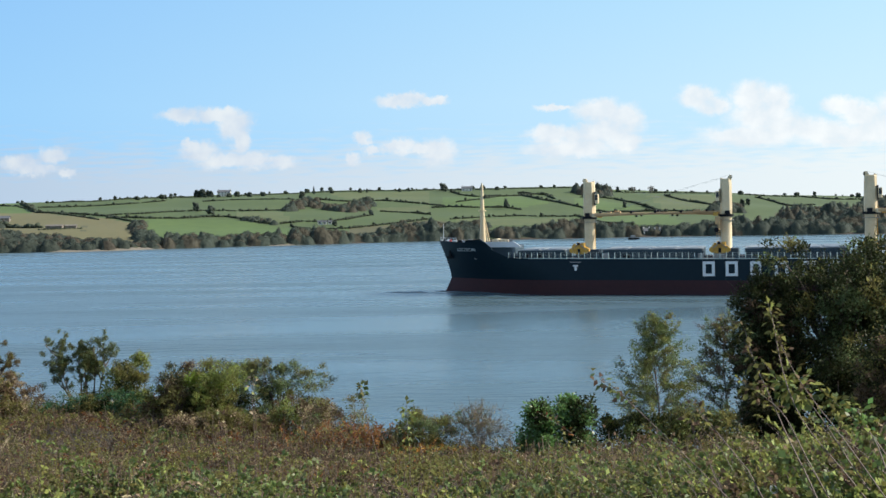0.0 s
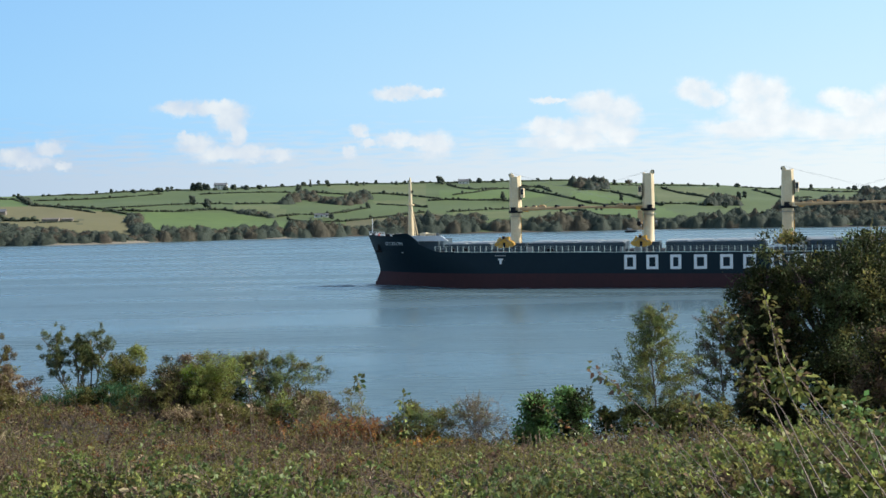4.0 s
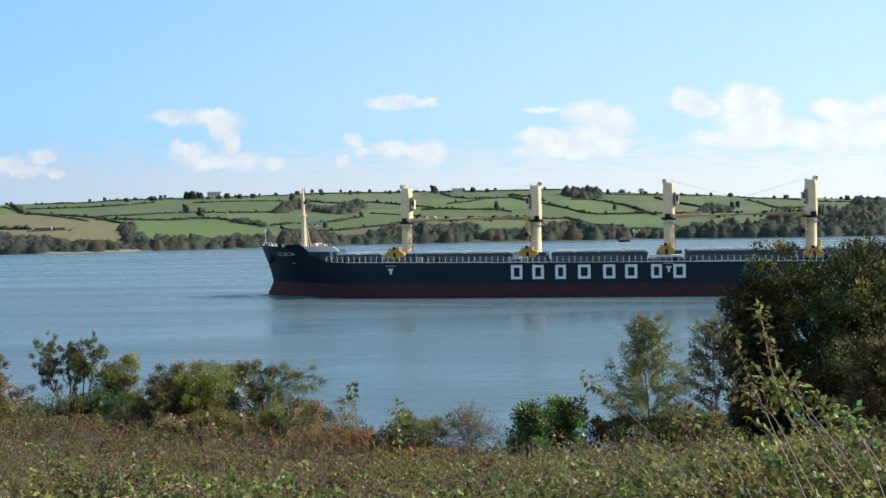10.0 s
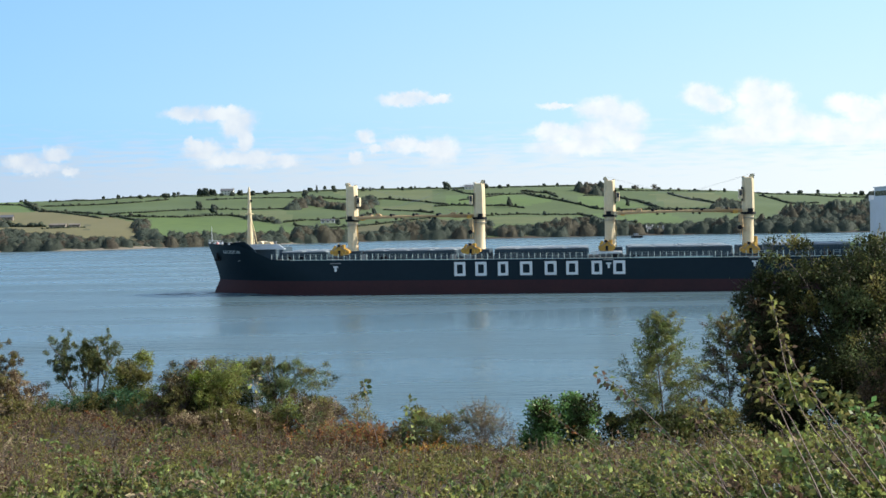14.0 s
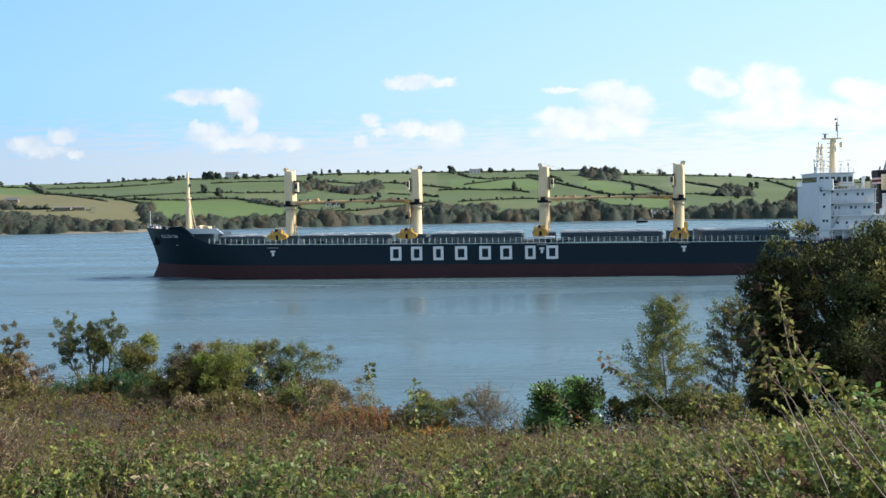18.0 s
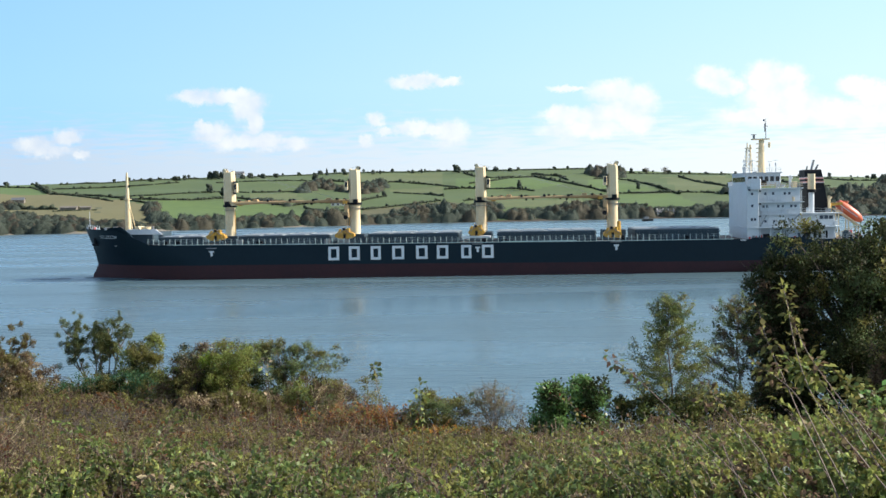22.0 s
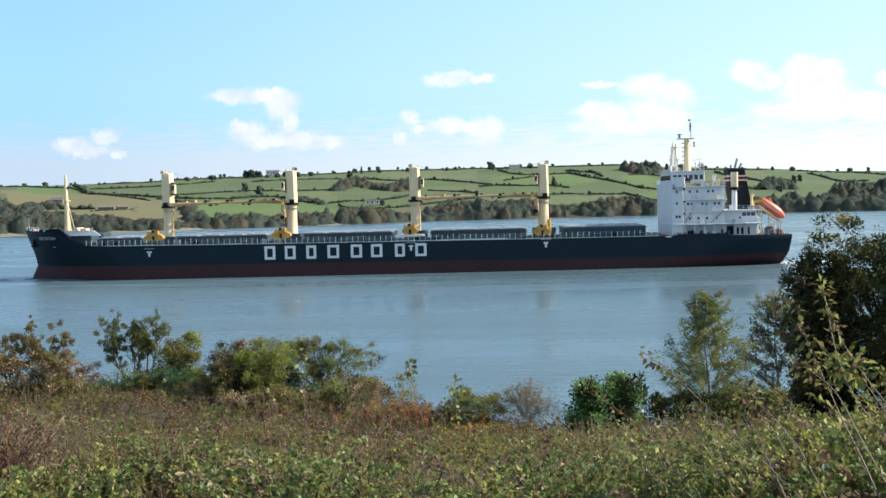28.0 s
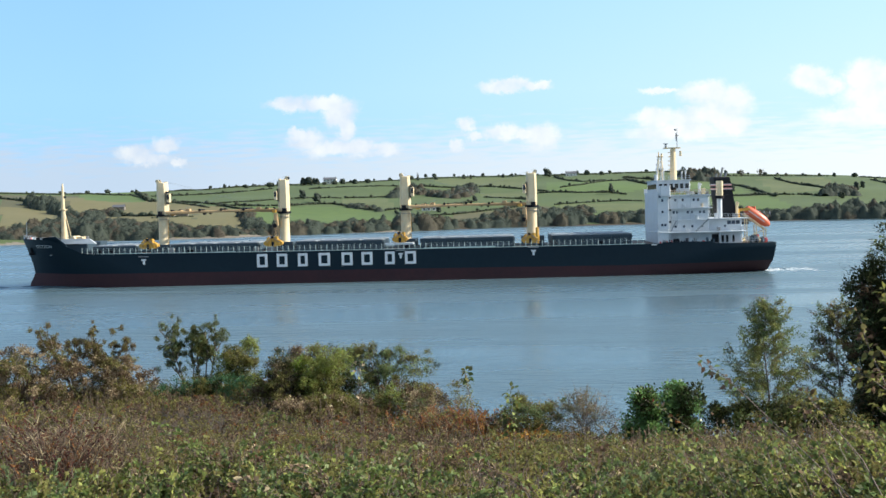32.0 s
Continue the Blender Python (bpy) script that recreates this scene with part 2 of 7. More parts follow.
# ---- mesh tools ----
class Build:
    """Gathers corners and faces for one mesh."""

    def __init__(self):
        self.v, self.f = [], []

    def add(self, verts, faces):
        n = len(self.v)
        self.v += [tuple(p) for p in verts]
        self.f += [tuple(i + n for i in q) for q in faces]
        return self

    def box(self, x0, x1, y0, y1, z0, z1, cut=0.0, lean=0.0):
        """A box with its upright edges and top cut by a chamfer; lean shifts its top along x."""
        c = min(cut, (x1 - x0) / 2.2, (y1 - y0) / 2.2)
        if c <= 0:
            ring = [(x0, y0), (x1, y0), (x1, y1), (x0, y1)]
        else:
            ring = [(x0 + c, y0), (x1 - c, y0), (x1, y0 + c), (x1, y1 - c), (x1 - c, y1), (x0 + c, y1), (x0, y1 - c), (x0, y0 + c)]
        n = len(ring)
        v = [(x, y, z0) for x, y in ring] + [(x + lean, y, z1) for x, y in ring]
        f = [(i, (i + 1) % n, n + (i + 1) % n, n + i) for i in range(n)]
        f += [tuple(reversed(range(n))), tuple(range(n, 2 * n))]
        return self.add(v, f)

    def rod(self, a, b, r0, r1=None, n=8):
        """A round bar from a to b."""
        r1 = r0 if r1 is None else r1
        a, b = Vector(a), Vector(b)
        q = (b - a).to_track_quat("Z", "Y").to_matrix()
        v = []
        for p, r in ((a, r0), (b, r1)):
            for i in range(n):
                w = 2 * math.pi * i / n
                v.append(p + q @ Vector((r * math.cos(w), r * math.sin(w), 0)))
        f = [(i, (i + 1) % n, n + (i + 1) % n, n + i) for i in range(n)]
        f += [tuple(reversed(range(n))), tuple(range(n, 2 * n))]
        return self.add(v, f)

    def beam(self, a, b, w, h):
        """A square bar from a to b."""
        a, b = Vector(a), Vector(b)
        q = (b - a).to_track_quat("Z", "Y").to_matrix()
        v = [p + q @ Vector((sx * w / 2, sy * h / 2, 0)) for p in (a, b) for sx, sy in ((-1, -1), (1, -1), (1, 1), (-1, 1))]
        return self.add(v, [(3, 2, 1, 0), (4, 5, 6, 7), (0, 1, 5, 4), (1, 2, 6, 5), (2, 3, 7, 6), (3, 0, 4, 7)])

    def rings(self, loops, cap=True):
        """Skins closed loops of equal length one after another."""
        n = len(loops[0])
        v = [p for q in loops for p in q]
        f = [(k * n + i, k * n + (i + 1) % n, (k + 1) * n + (i + 1) % n, (k + 1) * n + i) for k in range(len(loops) - 1) for i in range(n)]
        if cap:
            f += [tuple(reversed(range(n))), tuple(range(len(v) - n, len(v)))]
        return self.add(v, f)

    def mesh(self, name, mat, smooth=False):
        me = bpy.data.meshes.new(name)
        me.from_pydata(self.v, [], self.f)
        me.materials.append(mat)
        if smooth:
            me.shade_smooth()
            me.set_sharp_from_angle(angle=radians(40))
        return me


def part(name, build, mat, parent, label="", smooth=False):
    ob = new(name, build.mesh(name, mat, smooth) if isinstance(build, Build) else build)
    ob.parent = parent
    return tagged(ob, label, kind="stuff") if name == "branchwork" else tagged(ob, label)


def thing(name, label, category, group="", kind="", place=None):
    ob = new(name)
    if place is not None:
        ob.matrix_basis = place
    return tagged(ob, label, category, group, kind)


def loose_mesh(name, verts, faces, mats, index=None, smooth=False):
    """A mesh from arrays: corners (n, 3) and faces (m, 3 or 4)."""
    verts, faces = np.asarray(verts, np.float32), np.asarray(faces, np.int32)
    me = bpy.data.meshes.new(name)
    n, k = faces.shape
    me.vertices.add(len(verts))
    me.vertices.foreach_set("co", verts.ravel())
    me.loops.add(n * k)
    me.loops.foreach_set("vertex_index", faces.ravel())
    me.polygons.add(n)
    me.polygons.foreach_set("loop_start", np.arange(0, n * k, k, dtype=np.int32))
    for m in mats if isinstance(mats, (list, tuple)) else [mats]:
        me.materials.append(m)
    if index is not None:
        me.polygons.foreach_set("material_index", np.asarray(index, np.int32))
    me.update(calc_edges=True)
    if smooth:
        me.shade_smooth()
    return me


# ---- land and water ----
# the far bank, by bearing (metres to the right per metre ahead): waterline distance and skyline slope
BANK_U = [-0.62, -0.50, -0.42, -0.383, -0.333, -0.283, -0.233, -0.184, -0.144, -0.034, 0.066, 0.167, 0.267, 0.342, 0.398, 0.60]
BANK_Y = [640, 655, 690, 713, 703, 715, 748, 766, 774, 825, 828, 841, 833, 815, 794, 760]
RIDGE_U = [-0.62, -0.501, -0.447, -0.394, -0.352, -0.307, -0.282, -0.242, -0.182, -0.133, -0.103, -0.003, 0.117, 0.142, 0.192, 0.242, 0.287, 0.343, 0.398, 0.60]
RIDGE_E = [0.023, 0.0224, 0.0200, 0.0188, 0.0194, 0.0200, 0.0216, 0.0223, 0.0232, 0.0237, 0.0251, 0.0248, 0.0250, 0.0220, 0.0196, 0.0176, 0.0143, 0.0127, 0.0107, 0.009]
DEEP = 520.0   # from the far waterline to the skyline


def smooth_step(a, b, v):
    q = np.clip((v - a) / (b - a), 0, 1)
    return q * q * (3 - 2 * q)


def far_height(x, y):
    u = x / np.maximum(y, 200)
    shore = np.interp(u, BANK_U, BANK_Y)
    top = EYE + (shore + DEEP) * np.interp(u, RIDGE_U, RIDGE_E)
    s = (y - shore) / DEEP
    up = np.clip(s, 0, 1)
    z = WATER + top * (0.82 * up + 0.18 * np.sin(up * math.pi / 2)) + 1.2 * np.clip(s / 0.02, 0, 1)
    z = z + 1.6 * np.sin(x / 61 + y / 83) * np.sin(x / 97 - y / 47) * np.clip(up * 4, 0, 1) * np.clip((1 - up) * 5, 0, 1)
    z = np.where(s > 1, top - (s - 1) * 22 * np.clip(s - 1, 0, 1), z)
    return np.where(s < 0, WATER + np.maximum(s * DEEP * 0.06, -5), z)


def near_height(x, y):
    """The hillside under the camera: it falls to a brow, nearer on the right than on the left, and then to the water."""
    brow = 27 + 9 * smooth_step(2, -9, x)
    z = np.interp(y, [-60, 0, 8, 20, 26, 36], [19.5, 15.2, 14.45, 12.35, 11.35, 10.55])
    z = z + 0.10 * np.sin(x * 0.7 + 1) * np.sin(y * 0.43) + 0.06 * np.sin(x * 1.9 + y * 1.3)
    z = z + 0.55 * smooth_step(-2.5, -10, x) * smooth_step(20, 31, y)
    drop = np.maximum(y - brow, 0)
    z = z - 0.5 * drop * np.clip(drop / 8, 0, 1)
    return np.maximum(z, -5)


def ground_height(x, y):
    x, y = np.asarray(x, float), np.asarray(y, float)
    return np.where(y < 300, near_height(x, y), far_height(x, y))


FIELD = material("field_grass", (0.075, 0.107, 0.028), 0.9, vary=0.25, scale=60, second=(0.051, 0.079, 0.024), detail_scale=7)
FIELD_B = material("bright_field_grass", (0.087, 0.136, 0.028), 0.9, scale=45, second=(0.058, 0.097, 0.024), detail_scale=9)
FIELD_C = material("pale_field_grass", (0.107, 0.124, 0.040), 0.9, scale=40, second=(0.067, 0.091, 0.032), detail_scale=8)
STUBBLE = material("tan_stubble_field", (0.146, 0.127, 0.053), 0.95, scale=60, second=(0.107, 0.105, 0.041), detail_scale=6)
OLIVE = material("olive_rough_grass", (0.095, 0.089, 0.040), 0.95, scale=40, second=(0.063, 0.067, 0.030), detail_scale=5)
SAND = material("pale_shore_sand", (0.212, 0.181, 0.137), 0.9, scale=12, second=(0.150, 0.137, 0.112), detail_scale=2)
SOIL = material("brown_hillside_soil", (0.062, 0.045, 0.028), 0.95, scale=2.5, bump=0.5, second=(0.034, 0.030, 0.018))


def inside(px, py, poly):
    hit = np.zeros(px.shape, bool)
    for (ax, ay), (bx, by) in zip(poly, poly[1:] + poly[:1]):
        cross = ((ay > py) != (by > py)) & (px < (bx - ax) * (py - ay) / (by - ay + 1e-9) + ax)
        hit ^= cross
    return hit


FIELDS = []   # (material number, corners)
FIELDS += [(3, [(-410, 996), (-391, 1024), (-366, 1014), (-318, 972), (-276, 936), (-256, 905), (-242, 896), (-215, 806), (-192, 728), (-234, 704), (-287, 695)])]
FIELDS += [(1, [(-437, 1062), (-423, 1107), (-407, 1108), (-375, 1040), (-396, 1038), (-414, 1007)])]
FIELDS += [(1, [(-245, 932), (-196, 945), (-175, 944), (-150, 918), (-117, 875), (-105, 848), (-187, 801), (-203, 772)])]
FIELDS += [(2, [(-185, 1009), (-147, 1025), (-125, 940), (-132, 920), (-152, 933), (-177, 970)])]
FIELDS += [(2, [(-130, 1268), (-74, 1286), (-17, 1304), (-15, 1108), (-62, 1173), (-96, 1160)])]
FIELDS += [(1, [(114, 977), (151, 1028), (198, 1030), (197, 908), (155, 904)])]
FIELDS += [(1, [(136, 1162), (164, 1198), (189, 1068), (154, 1046), (126, 1079)])]
FIELDS += [(2, [(227, 1249), (300, 1264), (282, 1075), (206, 1048)])]
FIELDS += [(2, [(-63, 1076), (-14, 1097), (-14, 1022), (-58, 1048)])]
FIELDS += [(4, [(-74, 886), (-13, 946), (42, 912), (-28, 838), (-69, 824)])]
FIELDS += [(2, [(11, 950), (108, 971), (101, 909), (11, 914)])]
FIELDS += [(1, [(2, 1215), (79, 1180), (107, 1104), (71, 1056), (2, 1082)])]
FIELDS += [(4, [(-354, 926), (-318, 902), (-277, 874), (-257, 820), (-290, 822), (-324, 848)])]
FIELDS += [(4, [(300, 1026), (383, 1041), (412, 1024), (326, 812), (250, 856)])]
FIELDS += [(4, [(-565, 1128), (-513, 1146), (-421, 1130), (-309, 950), (-297, 871), (-385, 766)])]
FIELDS += [(3, [(-471, 940), (-422, 938), (-355, 792), (-344, 766), (-375, 746)])]
FIELDS += [(3, [(-491, 1112), (-415, 1114), (-309, 950), (-264, 836), (-272, 796), (-311, 808), (-401, 930)])]
FIELDS += [(1, [(-374, 1036), (-405, 1034), (-440, 1046), (-560, 1300), (-450, 1300), (-438, 1184)])]


def land():
    rows = np.concatenate([-np.geomspace(3000, 65, 14), np.arange(-60, 70, 1.3), np.arange(70, 600, 30), np.arange(600, 1420, 4.0), np.geomspace(1420, 4700, 30)])
    a = np.linspace(-1, 1, 241)
    wide = 45 + 0.66 * np.maximum(rows, 0)
    x = wide[:, None] * a[None, :]
    q = np.array([0.02, 0.06, 0.14, 0.3, 0.6, 1.0])
    beyond = wide[:, None] + (4500 - wide[:, None]) * q[None]
    x = np.concatenate([-beyond[:, ::-1], x, beyond], 1)
    y = np.repeat(rows[:, None], x.shape[1], 1)
    z = ground_height(x, y)
    nr, nc = x.shape
    i = (np.arange(nr - 1)[:, None] * nc + np.arange(nc - 1)[None, :]).ravel()
    faces = np.stack([i, i + 1, i + nc + 1, i + nc], 1)
    cx, cy = (v.ravel()[faces].mean(1) for v in (x, y))
    kind = np.where(cy < 300, 6, 0)
    u = cx / np.maximum(cy, 200)
    s = (cy - np.interp(u, BANK_U, BANK_Y)) / DEEP
    far = cy > 300
    kind[far & (s < 0.012)] = 6
    kind[far & (s < 0.012) & (u < -0.1 + 0.02 * np.sin(cx / 9))] = 5
    for k, poly in FIELDS:
        kind[far & inside(cx, cy, poly) & (s > 0.012)] = k
    me = loose_mesh("ground", np.stack([x.ravel(), y.ravel(), z.ravel()], 1), faces, [FIELD, FIELD_B, FIELD_C, STUBBLE, OLIVE, SAND, SOIL], kind, True)
    return tagged(new("ground", me), "grassy hillside and farmland on both banks of an estuary", "ground", kind="structure")


def water_material():
    m = bpy.data.materials.new("estuary_water")
    m.use_nodes = True
    N, L = m.node_tree.nodes, m.node_tree.links
    b = N["Principled BSDF"]
    b.inputs["Base Color"].default_value = (0.072, 0.119, 0.142, 1)
    b.inputs["Roughness"].default_value = 0.27
    b.inputs["IOR"].default_value = 1.36
    co = N.new("ShaderNodeTexCoord")
    heights = []
    for sx, sy, weight in ((0.16, 0.55, 1.0), (0.9, 2.2, 0.3), (0.012, 0.05, 2.0)):
        mp, nz = N.new("ShaderNodeMapping"), N.new("ShaderNodeTexNoise")
        mp.inputs["Scale"].default_value = (sx, sy, 1)
        mp.inputs["Rotation"].default_value = (0, 0, 0.12)
        nz.inputs["Scale"].default_value, nz.inputs["Detail"].default_value = 1.0, 3
        L.new(co.outputs["Object"], mp.inputs[0])
        L.new(mp.outputs[0], nz.inputs["Vector"])
        mul = N.new("ShaderNodeMath")
        mul.operation, mul.inputs[1].default_value = "MULTIPLY", weight
        L.new(nz.outputs["Fac"], mul.inputs[0])
        heights.append(mul.outputs[0])
    for h in heights[1:]:
        add = N.new("ShaderNodeMath")
        L.new(heights[0], add.inputs[0])
        L.new(h, add.inputs[1])
        heights[0] = add.outputs[0]
    # smooth slicks and rippled lanes, livelier in the open stream
    slick, sm = N.new("ShaderNodeTexNoise"), N.new("ShaderNodeMapping")
    sm.inputs["Scale"].default_value = (0.007, 0.045, 1)
    sm.inputs["Rotation"].default_value = (0, 0, 0.06)
    slick.inputs["Scale"].default_value, slick.inputs["Detail"].default_value = 1.0, 4
    L.new(co.outputs["Object"], sm.inputs[0])
    L.new(sm.outputs[0], slick.inputs["Vector"])
    lane = N.new("ShaderNodeMapRange")
    lane.inputs["From Min"].default_value, lane.inputs["From Max"].default_value = 0.36, 0.64
    lane.inputs["To Min"].default_value, lane.inputs["To Max"].default_value = 0.10, 0.38
    L.new(slick.outputs["Fac"], lane.inputs["Value"])
    pos, stream = N.new("ShaderNodeSeparateXYZ"), N.new("ShaderNodeMapRange")
    L.new(co.outputs["Object"], pos.inputs[0])
    stream.inputs["From Min"].default_value, stream.inputs["From Max"].default_value = 40, -60
    stream.inputs["To Min"].default_value, stream.inputs["To Max"].default_value = 1.6, 3.2
    L.new(pos.outputs["X"], stream.inputs["Value"])
    power = N.new("ShaderNodeMath")
    power.operation = "MULTIPLY"
    L.new(lane.outputs[0], power.inputs[0])
    L.new(stream.outputs[0], power.inputs[1])
    rough_of = N.new("ShaderNodeMapRange")
    rough_of.inputs["From Min"].default_value, rough_of.inputs["From Max"].default_value = 0.36, 0.64
    rough_of.inputs["To Min"].default_value, rough_of.inputs["To Max"].default_value = 0.21, 0.34
    L.new(slick.outputs["Fac"], rough_of.inputs["Value"])
    L.new(rough_of.outputs[0], b.inputs["Roughness"])
    bp = N.new("ShaderNodeBump")
    bp.inputs["Distance"].default_value = 0.5
    L.new(power.outputs[0], bp.inputs["Strength"])
    L.new(heights[0], bp.inputs["Height"])
    L.new(bp.outputs[0], b.inputs["Normal"])
    return m


def water():
    x = np.linspace(-4400, 4400, 31)
    y = np.linspace(30, 1300, 31)
    gx, gy = np.meshgrid(x, y)
    i = (np.arange(30)[:, None] * 31 + np.arange(30)[None, :]).ravel()
    me = loose_mesh("water", np.stack([gx.ravel(), gy.ravel(), np.full(gx.size, WATER)], 1), np.stack([i, i + 1, i + 32, i + 31], 1), water_material())
    return tagged(new("water", me), "calm blue estuary water with faint ripples", "water", kind="structure")


land()
water()


# ---- the ship ----
# x runs from the stem to the stern, -y is the side that the shore sees, z is up from the waterline
ship = thing("cargo_ship", "long black and red bulk carrier with four cream cranes, under way", "ship")


def stem_x(z):
    return float(np.interp(z, [-4, 0.3, 0.9, 1.7, 3.2, 5.3, 7.7, 10.8, 12], [2.6, 2.9, 3.2, 3.6, 4.4, 4.0, 3.2, 2.0, 1.5]))


def stern_x(z):
    return float(np.interp(z, [-4, 0.2, 1.5, 3.0, 7.0], [172, 178.8, 179.2, 179.6, 180.0]))


def rail_z(x):
    """The top edge of the hull's plating."""
    return float(np.interp(x, [0, 1.5, 12.6, 13.2, 19.2, 60, 120, 150, 180], [11.9, 11.8, 11.45, 11.1, 8.05, 7.65, 7.35, 7.3, 6.85]))


def half_beam(x, z):
    lift = np.interp(z, [0, 11], [0, 1])
    bow = np.clip((x - stem_x(z)) / (34 - 15 * lift), 0, 1)
    aft = np.clip((stern_x(z) - x) / (40 - 26 * np.interp(z, [-1, 6], [0, 1])), 0, 1)
    end = np.interp(z, [-3, 0.5, 3, 6], [0.1, 5.5, 8.2, 9.6])
    b = 11.4 * (1 - (1 - bow) ** (2.1 + 0.5 * lift)) + 0.12
    return float(min(b, end + (11.4 - end) * (1 - (1 - aft) ** 2.2)))


def hull_skin(z_of, rows, cols=90):
    """Both sides of the hull between two heights; z_of(x, r) with r from 0 to 1."""
    b = Build()
    t = [0.5 - 0.5 * math.cos(math.pi * i / cols) for i in range(cols + 1)]
    for side in (-1, 1):
        grid = []
        for r in range(rows + 1):
            for w in t:
                x = 2 + 177 * w
                z = z_of(x, r / rows)
                a, e = stem_x(z), stern_x(z)
                x = a + (e - a) * w
                grid.append((x, side * half_beam(x, z), z))
        n = cols + 1
        f = [(k * n + i, k * n + i + 1, (k + 1) * n + i + 1, (k + 1) * n + i) for k in range(rows) for i in range(cols)]
        b.add(grid, f if side < 0 else [tuple(reversed(q)) for q in f])
        if side < 0:
            ends = [(grid[k * n], grid[k * n + n - 1]) for k in range(rows + 1)]
    for k in range(rows):   # close the stem and the transom
        for e in (0, 1):
            p, q = ends[k][e], ends[k + 1][e]
            b.add([p, q, (q[0], -q[1], q[2]), (p[0], -p[1], p[2])], [(0, 1, 2, 3)])
    return b




def boot_line(x):
    return float(np.interp(x, [0, 60, 145, 180], [3.4, 3.15, 2.5, 2.8]))


hull = part("hull", hull_skin(lambda x, r: boot_line(x) + (rail_z(x) - boot_line(x)) * r, 10), HULL, ship, "black painted hull side", True)
part("boot_topping", hull_skin(lambda x, r: -4 + (boot_line(x) + 4) * r, 6), BOOT, ship, "dull red lower hull", True)


def deck_plate(x0, x1, drop, steps=40):
    b = Build()
    v = []
    for i in range(steps + 1):
        x = x0 + (x1 - x0) * i / steps
        z = rail_z(x) - drop
        h = half_beam(x, z) - 0.05
        v += [(x, -h, z), (x, h, z)]
    return b.add(v, [(2 * i, 2 * i + 2, 2 * i + 3, 2 * i + 1) for i in range(steps)])


part("main_deck", deck_plate(19, 179.7, 0.12), DECK, ship, "brown painted main deck")
part("forecastle_deck", deck_plate(2.2, 13, 1.0, 20), DECK, ship)

# the company's mark: eight plain white blocks with hollow middles
for i, (x0, x1) in enumerate([(60.8, 63.6), (65.4, 68.2), (70.3, 72.9), (75.1, 78.1), (80.4, 83.3), (85.0, 87.9), (90.4, 93.0), (95.0, 97.9)]):
    z1, z0 = 7.05 - 0.02 * i, 4.0
    y = -11.58
    b = Build()
    x0, x1 = x0 + 0.15, x1 - 0.2
    w = 0.6
    b.box(x0, x0 + w, y, y + 0.1, z0, z1).box(x1 - w, x1, y, y + 0.1, z0, z1)
    b.box(x0 + w, x1 - w, y, y + 0.1, z1 - 0.55, z1).box(x0 + w, x1 - w, y, y + 0.1, z0, z0 + 0.55)
    part("white_block_mark", b, MARK, hull, "white painted block on the hull")


def draw_marks():
    for x in (34.6, 94.2, 124.6, 152):
        b = Build()
        y = -11.56
        if x < 150:
            b.box(x - 0.55, x + 0.55, y, y + 0.08, 6.15, 6.5).box(x - 0.24, x + 0.24, y, y + 0.08, 5.3, 6.15)
            part("tug_mark", b, MARK, hull, "white tug pushing mark")
            part("mark_bar", Build().box(x - 1.2, x + 1.2, y, y + 0.08, 7.0, 7.2), STEEL, hull)
        else:
            part("mark_bar", b.box(x - 0.6, x + 0.6, y, y + 0.08, 6.9, 7.15), MARK, hull)
    part("name_bar", Build().box(12.4, 12.9, -11.2, -11.0, 7.9, 8.05), STEEL, hull)


draw_marks()


def name_on_bow():
    cu = bpy.data.curves.new("ship_name", "FONT")
    cu.body, cu.size, cu.extrude, cu.align_x = "SZCZECIN", 1.05, 0.02, "LEFT"
    cu.space_character = 1.08
    ob = new("ship_name", cu)
    me = bpy.data.meshes.new_from_object(ob.evaluated_get(bpy.context.evaluated_depsgraph_get()))
    bpy.data.objects.remove(ob)
    n = len(me.vertices)
    co = np.empty(n * 3, np.float32)
    me.vertices.foreach_get("co", co)
    co = co.reshape(n, 3)
    wide = co[:, 0].max()
    x = 7.2 + co[:, 0] / wide * 5.0
    z = 9.55 + co[:, 1] * 0.95
    y = np.array([-half_beam(a, b) for a, b in zip(x, z)]) - 0.12 - co[:, 2]
    me.vertices.foreach_set("co", np.stack([x, y, z], 1).astype(np.float32).ravel())
    me.materials.append(MARK)
    part("ship_name", me, MARK, hull, "white letters of the ship's name")


name_on_bow()


# hatches
for x0, x1 in ((21.5, 32.0), (40.0, 61.0), (69.5, 90.0), (98.5, 120.5), (129.0, 147.5)):
    zd = rail_z((x0 + x1) / 2) - 0.2
    coam = Build().box(x0, x1, -8.1, 8.1, zd, 9.5, 0.3)
    x = x0 + 1.0
    while x < x1 - 0.5:
        coam.box(x, x + 0.14, -8.6, -8.1, zd, 9.0)
        x += 2.1
    coam.box(x0 - 0.1, x1 + 0.1, -8.4, 8.4, 8.95, 9.12)
    hatch = part("hatch_coaming", coam, COAMING, ship, "dark slate-blue hatch coaming with stays")
    n = max(2, round((x1 - x0) / 5.2))
    for i in range(n):
        a, b = x0 + (x1 - x0) * i / n + 0.06, x0 + (x1 - x0) * (i + 1) / n - 0.06
        c = Build().box(a, b, -8.3, 8.3, 9.53, 9.68, 0.1).box(a + 0.5, b - 0.5, -7.8, 7.8, 9.68, 9.8, 0.1)
        part("hatch_cover", c, HATCH, hatch, "grey steel hatch cover panel")

